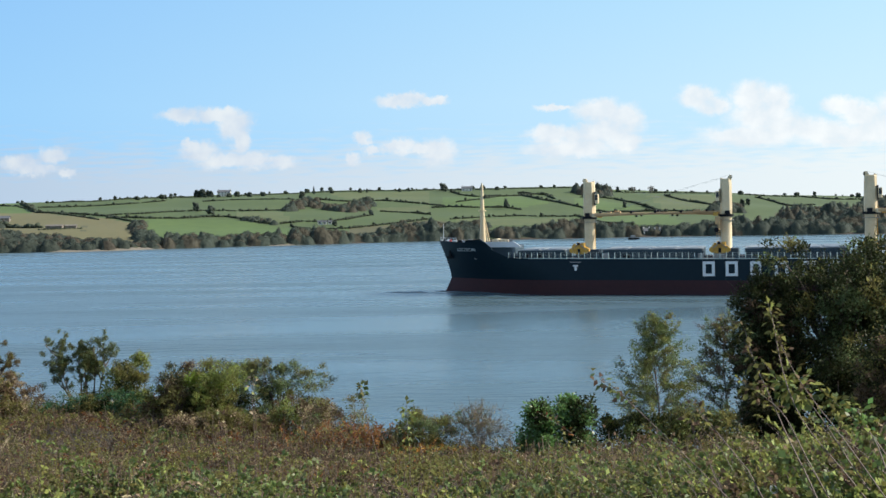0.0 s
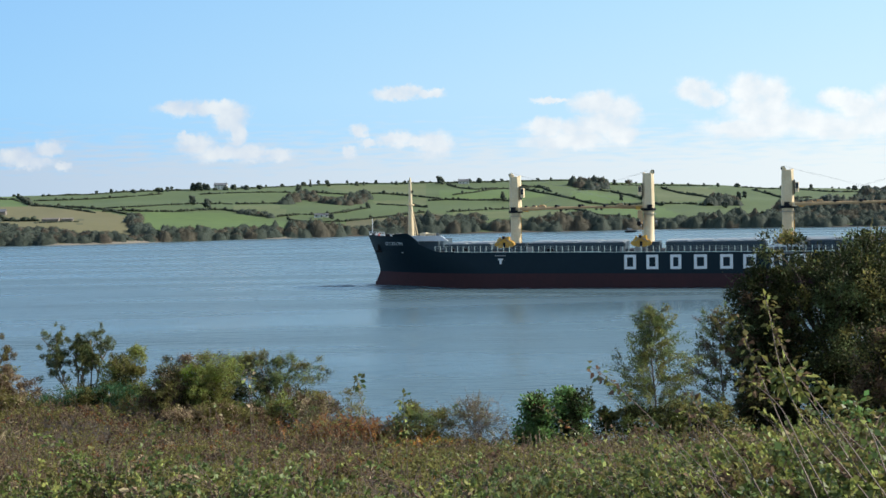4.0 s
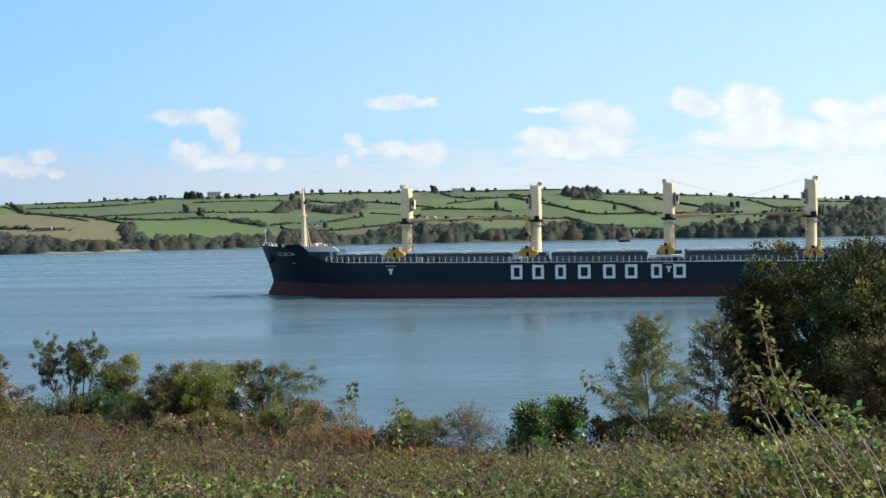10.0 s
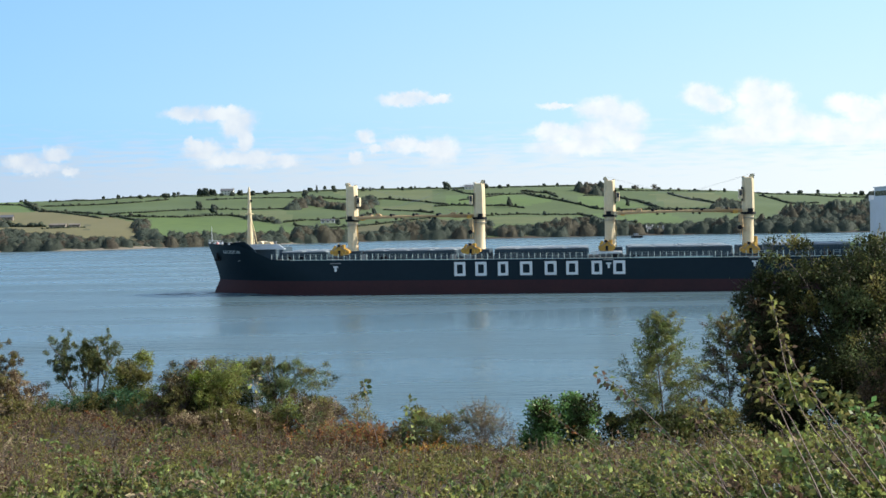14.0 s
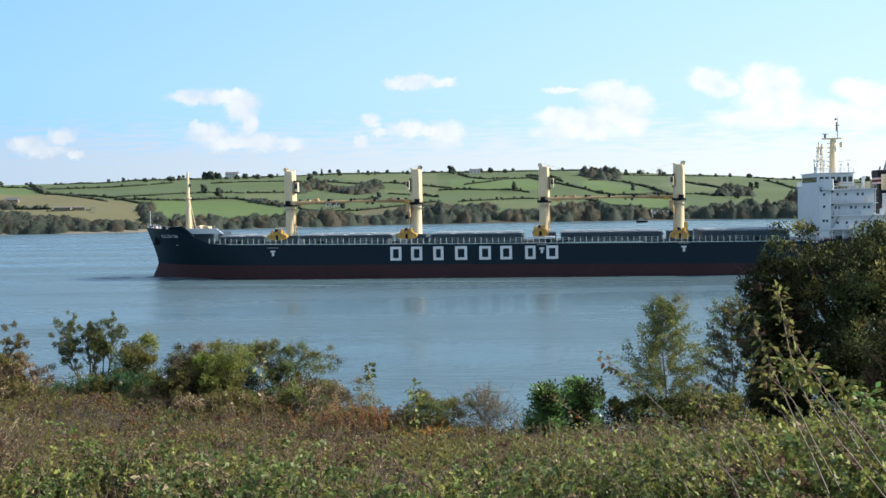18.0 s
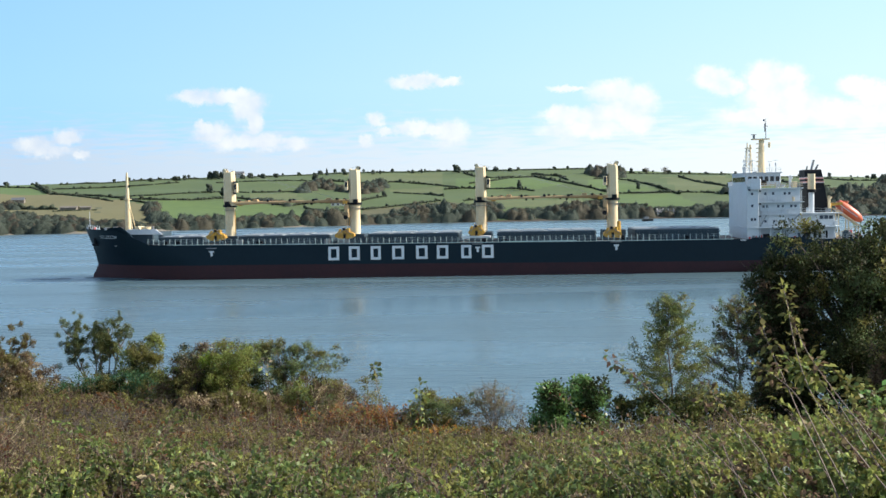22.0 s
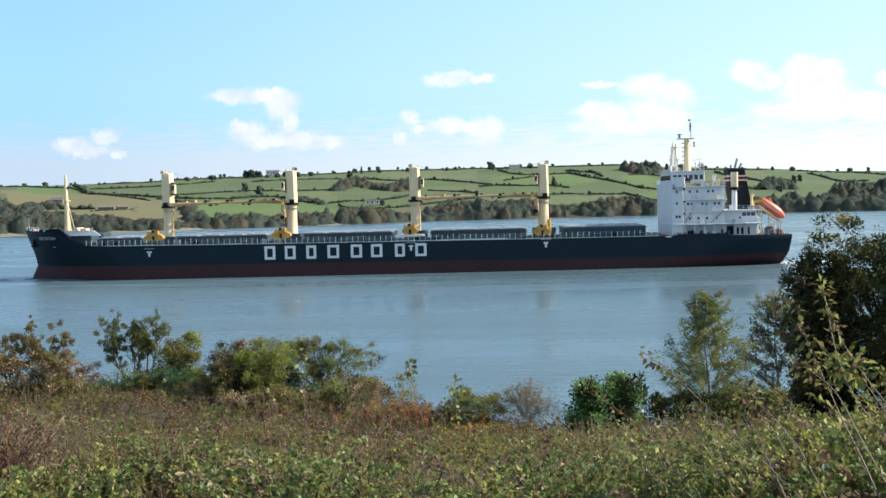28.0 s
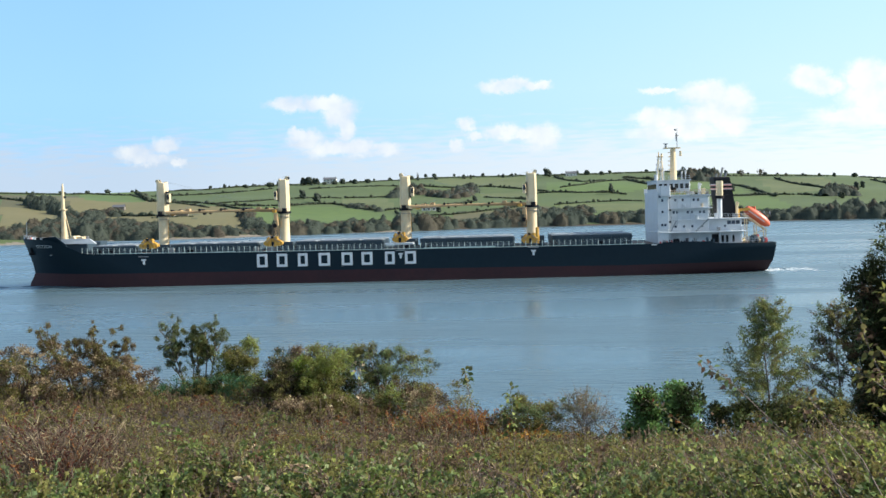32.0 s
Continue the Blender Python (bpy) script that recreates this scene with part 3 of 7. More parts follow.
# deck-side clutter between hatch and rail: pipes and boxes in the shade
for y, z in ((-9.6, 0.35), (-9.9, 0.55)):
    for a in range(21, 147, 6):
        part("deck_pipe", Build().rod((a, y, rail_z(a) + z - 0.1), (a + 5.9, y, rail_z(a + 6) + z - 0.1), 0.12, n=6), COAMING, ship)
rng = random.Random(5)
for i in range(24):
    x = 22 + rng.random() * 124
    w, h = 0.4 + rng.random() * 1.0, 0.5 + rng.random() * 0.8
    part("deck_box", Build().box(x, x + w, -10.4, -9.9 + rng.random() * 0.5, rail_z(x) - 0.15, rail_z(x) + h, 0.05), rng.choice([COAMING, COAMING, STEEL, BLACK]), ship)

# rails
post_mesh = Build().rod((0, 0, -0.15), (0, 0, 1.25), 0.065, n=6).box(-0.09, 0.09, -0.03, 0.25, -0.15, 0.1).mesh("rail_post", RAIL)
for side in (-1, 1):
    x, k = 20.0, 0
    while x < 150:
        z = rail_z(x)
        y = side * (half_beam(x, z) - 0.12)
        ob = part("rail_post", post_mesh, RAIL, ship)
        ob.location = (x, y, z)
        x2 = x + 1.27
        if side < 0 and k % 7 != 3:
            b = Build()
            for h in (0.8, 1.22):
                b.rod((x, y, z + h), (x2, side * (half_beam(x2, z) - 0.12), rail_z(x2) + h), 0.009, n=4)
            part("guard_rail", b, RAIL, ship)
        x, k = x2, k + 1
for a in range(20, 150, 5):
    part("sheer_strake", Build().beam((a, -half_beam(a, 7) + 0.0, rail_z(a) - 0.02), (a + 5, -half_beam(a + 5, 7) + 0.0, rail_z(a + 5) - 0.02), 0.16, 0.13), RAIL, hull, "pale strip along the deck edge")
part("deck_edge_strip", Build().box(99.5, 116, -11.35, -11.2, 7.42, 7.62), RAIL, ship)
part("deck_edge_strip", Build().box(50.5, 56, -11.35, -11.2, 7.68, 7.84), RAIL, ship)


# cranes
def grab(x, y, z, w):
    """A clamshell bucket: two shells, arms, a head block and its ropes' guard."""
    b = Build()
    h = 2.1
    for s in (-1, 1):
        shell = [(0.02, 0), (0.7, 0.15), (1.0, 0.6), (1.0, 1.1), (0.62, 1.55), (0.02, 1.6)]
        v = [(x + s * p * w / 2, y + d, z + q) for d in (-1.2, 1.2) for p, q in shell]
        n = len(shell)
        b.add(v, [(i, (i + 1) % n, n + (i + 1) % n, n + i) for i in range(n)] + [tuple(range(n)), tuple(range(n, 2 * n))])
        for d in (-0.9, 0.9):
            b.beam((x + s * 0.8 * w / 2, y + d, z + 1.2), (x + s * 0.2 * w / 2, y + d * 0.6, z + h - 0.2), 0.3, 0.4)
    b.box(x - 1.0, x + 0.9, y - 0.9, y + 0.9, z + h - 1.0, z + h - 0.1, 0.2).box(x - 1.5, x - 0.9, y - 1.25, y - 0.7, z + 0.9, z + 1.9, 0.1).box(x - 0.4, x + 0.5, y - 0.5, y + 0.5, z + h - 0.1, z + h + 0.2, 0.1)
    b.rod((x - 0.3, y, z + h), (x - 0.5, y, z + h + 0.5), 0.14, 0.1)
    for s in (-0.8, -0.4, 0.35, 0.75):
        b.beam((x + s * w / 2, y - 1.28, z + 0.25), (x + s * 0.75 * w / 2, y - 1.28, z + 1.5), 0.12, 0.12)
    b.box(x + 0.5, x + 1.2, y - 1.1, y - 0.5, z + h - 0.6, z + h + 0.35, 0.15).box(x - 1.3, x - 0.8, y - 0.9, y - 0.3, z + h - 0.5, z + h + 0.15, 0.1).rod((x + 0.9, y - 0.4, z + 1.5), (x + 1.3, y - 0.4, z + 2.3), 0.14, 0.1)
    return b


def grab_gear(x, y, z, w, owner):
    """The dark blocks and sheaves of a grab."""
    part("grab_sheave", Build().rod((x - 0.2, y - 1.0, z + 2.2), (x - 0.2, y + 0.4, z + 2.2), 0.32, 0.32, 10), BLACK, owner)
    part("grab_hinge", Build().box(x - 0.28, x + 0.28, y - 1.32, y - 1.2, z + 0.1, z + 1.2, 0.05), BLACK, owner)
    part("grab_ram", Build().beam((x - 0.35 * w, y - 1.3, z + 1.1), (x - 0.08 * w, y - 1.2, z + 2.0), 0.14, 0.14), STEEL, owner)
    part("grab_ram", Build().beam((x + 0.35 * w, y - 1.3, z + 1.1), (x + 0.08 * w, y - 1.2, z + 2.0), 0.14, 0.14), STEEL, owner)


def crane(x, face, platform=False):
    """A deck crane; face is the way in which its jib is laid down along the ship."""
    f = face
    ped = Build()
    loops = []
    for z, r in ((7.0, 1.42), (8.6, 1.36), (9.0, 1.2), (15.6, 1.14), (16.2, 1.25)):
        loops.append([(x + r * math.cos(2 * math.pi * k / 20), r * math.sin(2 * math.pi * k / 20), z) for k in range(20)])
    ped.rings(loops)
    tower = part("deck_crane", ped, CREAM, ship, "cream steel deck crane on a round pedestal", True)
    part("slewing_ring", Build().rod((x, 0, 16.2), (x, 0, 16.75), 1.62, 1.62, 20).box(x - f * 0.3 - 0.55, x - f * 0.3 + 0.55, -1.9, -1.2, 16.7, 17.5, 0.15), BLACK, tower, "black slewing ring")
    part("ring_platform", Build().rod((x, 0, 15.45), (x, 0, 15.55), 1.65, 1.65, 16), STEEL, tower)
    col = Build()
    loops = []
    for z, a, d in ((16.7, 1.22, 1.25), (17.6, 1.26, 1.4), (23.0, 1.2, 1.35), (24.2, 1.14, 1.3), (24.35, 1.05, 1.2)):
        c = 0.5
        ring = [(-a + c, -d), (a - c, -d), (a, -d + c), (a, d - c), (a - c, d), (-a + c, d), (-a, d - c), (-a, -d + c)]
        loops.append([(x + px, py, z) for px, py in ring])
    col.rings(loops)
    column = part("crane_column", col, CREAM, tower, "cream slewing column")
    for y in (-0.8, 0.8):
        horn = Build()
        v = [(x - f * 1.2, y - 0.22, 24.2), (x - f * 0.2, y - 0.22, 24.2), (x - f * 0.7, y - 0.22, 25.1), (x - f * 1.2, y - 0.22, 25.1)]
        v += [(p, q + 0.44, z) for p, q, z in v]
        horn.add(v, [(0, 1, 2, 3), (7, 6, 5, 4), (0, 4, 5, 1), (1, 5, 6, 2), (2, 6, 7, 3), (3, 7, 4, 0)])
        part("crane_head", horn, CREAM, tower)
    part("head_sheave", Build().rod((x - f * 0.95, -1.0, 24.7), (x - f * 0.95, 1.0, 24.7), 0.4, 0.4, 14), BLACK, tower, "dark rope sheave")
    part("head_lug", Build().box(x + f * 0.95 - 0.25, x + f * 0.95 + 0.25, -0.7, 0.7, 24.0, 24.55, 0.1), CREAM, tower)
    cab = Build().box(x + f * 1.75 - 0.4, x + f * 1.75 + 0.4, -1.75, -0.35, 19.6, 21.7, 0.12)
    part("crane_cab", cab, CREAM, tower, "small operator's cab")
    part("cab_window", Build().box(x + f * 1.75 - 0.3, x + f * 1.75 + 0.3, -1.8, -1.74, 20.3, 21.5), WIN, tower)
    part("cab_bracket", Build().box(x + f * 1.32 - 0.1, x + f * 1.32 + 0.1, -1.5, 0.5, 19.2, 22.2), BLACK, tower)
    # the jib: two girders with cross-bars, narrowing to the tip
    y0 = -1.15 * f
    xa, xb = x + f * 1.3, x + f * 27.2
    za, zb = 17.05, 17.35
    for s in (-1, 1):
        loops = []
        for t, deep in ((0.0, 0.9), (0.16, 0.78), (0.2, 0.64), (0.42, 0.58), (0.72, 0.44), (1.0, 0.34)):
            c = (xa + (xb - xa) * t, y0 + s * (0.75 - 0.3 * t), za + (zb - za) * t)
            loops.append([(c[0], c[1] + deep * 0.36 * math.cos(math.pi * (k + 0.5) / 4), c[2] + deep * 0.52 * math.sin(math.pi * (k + 0.5) / 4)) for k in range(8)])
        part("jib_girder", Build().rings(loops), TAN, tower, "laid-down tan box jib girder")
    for i in range(11):
        t = (i + 0.5) / 11
        part("jib_crossbar", Build().beam((xa + (xb - xa) * t, y0 - 0.75, za + (zb - za) * t), (xa + (xb - xa) * t, y0 + 0.75, za + (zb - za) * t), 0.22, 0.3), TAN, tower)
    for t, dz, r in ((0.05, 0.5, 0.4), (0.31, 0.42, 0.5), (0.35, -0.5, 0.38), (0.51, 0.36, 0.52), (0.65, -0.5, 0.32), (0.72, 0.2, 0.5), (0.93, 0.3, 0.42)):
        px, pz = xa + (xb - xa) * t, za + (zb - za) * t + dz
        part("jib_sheave", Build().rod((px, y0 - 0.9, pz), (px, y0 + 0.9, pz), r * 0.62, r * 0.62, 12), BLACK, tower, "dark rope sheave")
    for t in (0.12, 0.2, 0.86):
        px, pz = xa + (xb - xa) * t, za + (zb - za) * t
        part("jib_lug", Build().box(px - 0.5, px + 0.5, y0 - 0.85, y0 + 0.85, pz + 0.2, pz + 0.62, 0.1), TAN, tower)
    part("jib_block", Build().box(xb - 0.5, xb + 0.5, y0 - 0.5, y0 + 0.5, zb - 0.9, zb - 0.2, 0.15), YELLOW, tower)
    part("jib_foot", Build().box(xa - 0.5, xa + 0.5, y0 - 1.0, y0 + 1.0, 16.55, 17.4, 0.2), CREAM, tower)
    for y in (-0.5, 0.5):
        ropes = Build()
        ropes.rod((x - f * 0.9, y, 25.2), (xa + (xb - xa) * 0.96, y0 + y * 0.6, zb + 0.3), 0.007, n=4)
        ropes.rod((x + f * 0.9, y, 24.5), (xa + (xb - xa) * 0.93, y0 + y * 0.6, zb + 0.3), 0.006, n=4)
        part("luffing_rope", ropes, HATCH, tower)
    ladder = Build()
    for y in (-0.2, 0.2):
        ladder.rod((x + f * 1.35, y - 0.6, 8.6), (x + f * 1.25, y - 0.6, 15.5), 0.04, n=4)
    for k in range(22):
        ladder.rod((x + f * 1.33, -0.8, 8.8 + k * 0.3), (x + f * 1.33, -0.4, 8.8 + k * 0.3), 0.03, n=4)
    part("ladder", ladder, YELLOW, tower)
    if f < 0:   # the hook block and its tackle, hauled in against the pedestal over the grab
        gear = Build().box(x - 2.3, x - 1.25, -2.0, -0.9, 14.6, 16.3, 0.25).box(x - 1.8, x - 1.2, -1.9, -1.0, 13.4, 14.6, 0.15)
        for d in (-1.9, -1.5):
            gear.rod((x + d, -1.6, 16.2), (x + d - 0.1, -2.4, 10.2), 0.035, n=5)
        part("hoist_gear", gear, TAN, tower, "tan hoisting tackle hanging over the grab")
        part("hook_block", Build().rod((x - 2.0, -2.2, 13.4), (x - 2.0, -1.0, 13.4), 0.5, 0.5, 12), BLACK, tower)
    if platform:
        part("grab_platform", Build().box(x - 4.3, x + 2.3, -9.3, -6.2, 8.35, 8.8, 0.1), WHITE, tower, "white grab platform")
        grab_gear(x - 0.9, -7.6, 8.8, 3.6, part("cargo_grab", grab(x - 0.9, -7.6, 8.8, 3.6), YELLOW, tower, "yellow clamshell cargo grab"))
    return tower


crane(36.2, 1)
crane(65.6, -1)
crane(94.8, 1, True)
crane(124.9, -1)
for x, z, w in ((35.1, 8.7, 4.2), (64.4, 8.6, 4.3), (124.0, 7.9, 4.0)):
    grab_gear(x, -8.4, z, w, part("cargo_grab", grab(x, -8.4, z, w), YELLOW, ship, "yellow clamshell cargo grab"))
for x in (36.2, 65.6, 94.8, 124.9):
    part("mast_house", Build().box(x - 2.6, x + 2.6, -3.8, 3.8, 7.0, 9.5, 0.2), COAMING, ship)
part("crane_guard", Build().rod((125.9, -4.0, 7.2), (125.9, -4.0, 11.5), 0.5, 0.4), YELLOW, ship)

# forecastle
fm = Build()
fm.rings([[(11.7 + r * 1.3 * math.cos(2 * math.pi * k / 10) + 0.1, r * math.sin(2 * math.pi * k / 10), z) for k in range(10)] for z, r in ((10.5, 0.62), (13.5, 0.5), (24.0, 0.22), (24.8, 0.1))])
fore = part("foremast", fm, CREAM, ship, "tapered cream foremast", True)
part("crosstree", Build().box(11.1, 12.5, -0.9, 0.9, 18.4, 18.6, 0.1), CREAM, fore)
part("mast_lamp", Build().box(12.1, 12.5, -0.2, 0.2, 21.3, 21.8), BLACK, fore)
stay = Build()
for y in (-1.2, 1.2):
    stay.rod((13.3, y, 10.6), (12.15, y * 0.2, 17.6), 0.11, 0.06, n=6)
part("mast_stay", stay, CREAM, fore)
part("forecastle_house", Build().box(13.6, 20.0, -7, 7, 7.6, 10.6, 0.2), COAMING, ship)
wall = [(13.4, -8.0, 10.4), (22.2, -7.5, 10.3), (20.6, -7.5, 11.5), (14.2, -8.0, 11.6)]
inner = [(p, q + 0.5, z) for p, q, z in wall]
part("breakwater", Build().add(wall + inner, [(0, 1, 2, 3), (7, 6, 5, 4), (0, 4, 5, 1), (1, 5, 6, 2), (2, 6, 7, 3), (3, 7, 4, 0)]), WHITE, ship, "white painted breakwater on the forecastle")
part("anchor_windlass", Build().box(15.0, 18.6, -5.0, -2.5, 10.6, 12.0, 0.2).rod((16.0, -6.2, 11.6), (16.0, -1.6, 11.6), 0.6, 0.6, 14).rod((18.0, -6.0, 11.5), (18.0, -2.0, 11.5), 0.45, 0.45, 14), CREAM, ship, "cream anchor windlass")
for k, x in enumerate((1.9, 3.0, 4.3, 5.2, 6.6, 7.7, 9.2)):
    z = rail_z(x)
    part("bulwark_fairlead", Build().box(x, x + 0.45 + 0.25 * (k % 3), -half_beam(x, 11.5) - 0.02, -half_beam(x, 11.5) + 0.4, z - 0.08, z + 0.28 + 0.14 * (k % 2), 0.08), (WHITE, BLACK, WHITE, REDBAND, WHITE, BLACK, WHITE)[k], ship)
part("breakwater_vent", Build().rod((19.4, -5.5, 11.1), (19.4, -5.5, 12.1), 0.3, 0.4), STEEL, ship)
part("jackstaff", Build().rod((2.6, 0, 10.9), (2.6, 0, 15.7), 0.09, 0.05, 6), WHITE, ship)
for x, y, w, h in ((3.4, -0.6, 0.8, 1.6), (5.0, -2.0, 1.0, 1.5), (7.0, -3.5, 1.4, 1.7), (8.8, -2.0, 1.0, 1.9), (10.0, -4.0, 0.7, 1.6)):
    z = rail_z(x) - 1.0
    part("mooring_winch", Build().box(x, x + w, y, y + 0.9, z, z + h * 0.8, 0.1).rod((x + w / 2, y - 0.3, z + h * 0.55), (x + w / 2, y + 1.3, z + h * 0.55), 0.45), rng.choice([WHITE, STEEL, WHITE]), ship)
bow_rail = Build()
px = None
for k in range(7):
    x = 2.0 + k * 0.9
    p = (x, -half_beam(x, 11.5) + 0.15, rail_z(x))
    bow_rail.rod(p, (p[0], p[1], p[2] + 0.8), 0.05, n=5)
    if px:
        bow_rail.rod((px[0], px[1], px[2] + 0.8), (p[0], p[1], p[2] + 0.8), 0.04, n=5)
    px = p
part("bow_rail", bow_rail, WHITE, ship)
part("anchor", Build().box(4.6, 5.1, -3.25, -2.6, 8.0, 9.6, 0.1).box(4.1, 5.6, -3.1, -2.6, 7.8, 8.3, 0.1), BLACK, ship)
lip = [(8.6, 10.6), (9.0, 11.75), (10.6, 12.05), (13.6, 12.2), (14.6, 11.6), (16.2, 10.3), (16.4, 9.8)]
n = len(lip)
part("bulwark_hump", Build().add([(p, -half_beam(p, 10.8) + d, q) for d in (0.03, 0.5) for p, q in lip], [tuple(range(n)), tuple(range(2 * n - 1, n - 1, -1))] + [(i, (i + 1) % n, n + (i + 1) % n, n + i) for i in range(n)]), HULL, hull, "black raised bulwark abreast of the mast")


# accommodation
house = part("accommodation_block", Build().box(153.1, 155.6, -10.3, 10.3, 7.0, 18.9, 0.06), WHITE, ship, "white accommodation block under the bridge")
part("deckhouse", Build().box(155.6, 165.0, -8.6, 8.6, 7.0, 18.0, 0.06), WHITE, ship, "white accommodation deckhouse")
part("lower_house", Build().box(155.6, 172.6, -8.5, 8.5, 7.0, 9.5, 0.06).box(165.0, 172.6, -7.8, 7.8, 9.5, 12.45, 0.06), WHITE, ship, "white lower deckhouse")
for x0, x1, y, z in ((153.0, 173.4, 10.7, 9.5), (155.7, 165.6, 9.6, 15.0), (155.7, 165.4, 9.4, 18.0), (164.8, 174.0, 9.2, 12.4), (155.7, 164.0, 9.3, 12.3)):
    d = part("boat_deck", Build().box(x0, x1, -y, y, z, z + 0.2, 0.05), WHITE, ship, "white overhanging deck edge")
    rail = Build()
    for h in (0.5, 1.0):
        rail.beam((x0, -y + 0.1, z + 0.2 + h), (x1, -y + 0.1, z + 0.2 + h), 0.05, 0.05)
    x = x0
    while x < x1:
        rail.beam((x, -y + 0.1, z + 0.2), (x, -y + 0.1, z + 1.2), 0.05, 0.05)
        x += 1.5
    part("deck_rail", rail, WHITE, d)
wheel = part("wheelhouse", Build().box(153.4, 161.0, -7.6, 7.6, 18.9, 21.5, 0.1).box(153.2, 161.3, -8.0, 8.0, 21.5, 21.7, 0.05), WHITE, ship, "white wheelhouse with dark windows")
part("bridge_wing", Build().box(153.1, 155.8, -11.4, -7.0, 18.6, 18.8, 0.05).box(153.1, 155.8, -11.4, -11.3, 18.8, 19.9).box(153.6, 155.9, -11.5, -9.2, 18.0, 20.3, 0.15), WHITE, ship, "white bridge wing")
part("bridge_wing", Build().box(153.1, 155.8, 7.0, 11.4, 18.6, 18.8, 0.05).box(153.1, 155.8, 11.3, 11.4, 18.8, 19.9), WHITE, ship, "white bridge wing")
for x in (153.9, 155.0, 156.3, 157.5, 158.7, 159.9):
    part("bridge_window", Build().box(x, x + 0.8, -7.66, -7.55, 19.7, 20.8), WIN, wheel)
for k in range(9):
    part("bridge_window", Build().box(153.34, 153.42, -6.9 + k * 1.55, -5.7 + k * 1.55, 19.7, 20.8), WIN, wheel)
top_rail = Build()
for h in (0.45, 0.9):
    top_rail.beam((153.3, -7.8, 21.7 + h), (161.0, -7.8, 21.7 + h), 0.05, 0.05)
for k in range(9):
    top_rail.beam((153.3 + k * 0.95, -7.8, 21.7), (153.3 + k * 0.95, -7.8, 22.6), 0.06, 0.06)
part("monkey_island_rail", top_rail, WHITE, wheel)
part("dark_bridge_gear", Build().box(156.3, 157.7, -9.0, -7.9, 18.9, 20.0, 0.3), BLACK, ship)
for x, z, y in ((154.2, 17.0, 10.3), (154.2, 14.4, 10.3), (154.1, 11.4, 10.3), (154.8, 11.4, 10.3), (153.6, 17.9, 10.3),
                (157.4, 17.0, 8.6), (159.1, 17.0, 8.6), (161.6, 17.0, 8.6), (162.6, 17.0, 8.6), (157.0, 14.2, 8.6), (157.8, 14.2, 8.6),
                (160.2, 14.2, 8.6), (161.1, 14.2, 8.6), (163.0, 14.2, 8.6), (163.9, 14.2, 8.6), (159.3, 10.9, 8.6), (161.2, 10.9, 8.6), (163.4, 10.9, 8.6),
                (157.4, 10.9, 8.6), (168.8, 10.8, 7.8)):
    part("cabin_window", Build().box(x - 0.24, x + 0.24, -y - 0.04, -y + 0.02, z - 0.28, z + 0.28), CABIN_GLASS, house if y > 9 else ship)
for x in (169.3, 170.3, 171.3):
    part("cabin_window", Build().box(x, x + 0.85, -7.84, -7.76, 11.2, 12.0), CABIN_GLASS, ship)
for x, w, z0, z1 in ((154.9, 0.7, 8.1, 9.0), (156.6, 0.6, 8.2, 8.9), (158.3, 0.8, 7.2, 9.1), (160.3, 0.5, 8.2, 8.8), (161.6, 0.8, 7.2, 9.1), (163.6, 0.6, 8.2, 8.8), (165.6, 1.5, 7.1, 9.0)):
    part("side_door" if z0 < 8 else "cabin_window", Build().box(x, x + w, -8.56, -8.46, z0, z1), CABIN_GLASS if z0 > 8 else BLACK, ship, "dark open doorway" if z0 < 8 else "")
for x in (168.0, 169.0, 170.4):
    arch = Build().box(x - 0.27, x + 0.27, -9.06, -8.96, 7.15, 8.5).rod((x, -9.06, 8.5), (x, -8.96, 8.5), 0.27, 0.27, 12)
    part("arched_opening", arch, BLACK, ship, "dark arched opening in white plating")
part("aft_screen", Build().box(167.2, 172.3, -8.95, -8.75, 6.9, 9.5, 0.04), WHITE, ship, "white side plating below the boat deck")
part("promenade_bulwark", Build().box(154.0, 165.2, -10.72, -10.6, 6.95, 7.5), HULL, ship)
for i in range(26):
    x = 153.4 + 12.4 * i / 26 + rng.random() * 0.3
    w, h = 0.2 + rng.random() * 0.5, 0.5 + rng.random() * 0.9
    part("deck_gear", Build().box(x, x + w, -10.4, -10.1, 6.95, 7.0 + h, 0.06), rng.choice([BLACK, COAMING, BLACK, STEEL, REDBAND, WHITE]), ship)
for x, y, z, w, h in ((156.4, 8.9, 12.6, 0.9, 0.8), (158.9, 8.9, 15.3, 0.8, 0.7), (162.0, 9.0, 12.6, 0.6, 1.0), (163.2, 8.9, 15.3, 0.5, 0.9), (160.0, 8.8, 18.3, 1.6, 0.7), (163.6, 7.5, 18.3, 0.9, 1.3),
                      (166.4, 8.2, 12.7, 0.6, 1.1), (170.6, 8.0, 12.7, 1.2, 0.8), (172.4, 8.3, 9.8, 0.7, 1.0), (159.4, 9.8, 9.8, 0.9, 0.6), (166.6, 9.8, 9.8, 0.8, 0.8)):
    part("deck_locker", Build().box(x, x + w, -y, -y + 0.6, z, z + h, 0.08), rng.choice([WHITE, HATCH, WHITE, CREAM, STEEL]), ship)
for x in (156.2, 157.9, 160.9, 165.2):
    part("drain_pipe", Build().rod((x, -8.68, 9.7), (x, -8.68, 18.0), 0.06, 0.06, 6), WHITE, ship)
for z in (11.9, 14.6, 17.4):
    part("floodlight", Build().box(155.7, 156.1, -10.5, -10.2, z, z + 0.35, 0.05), BLACK, ship)
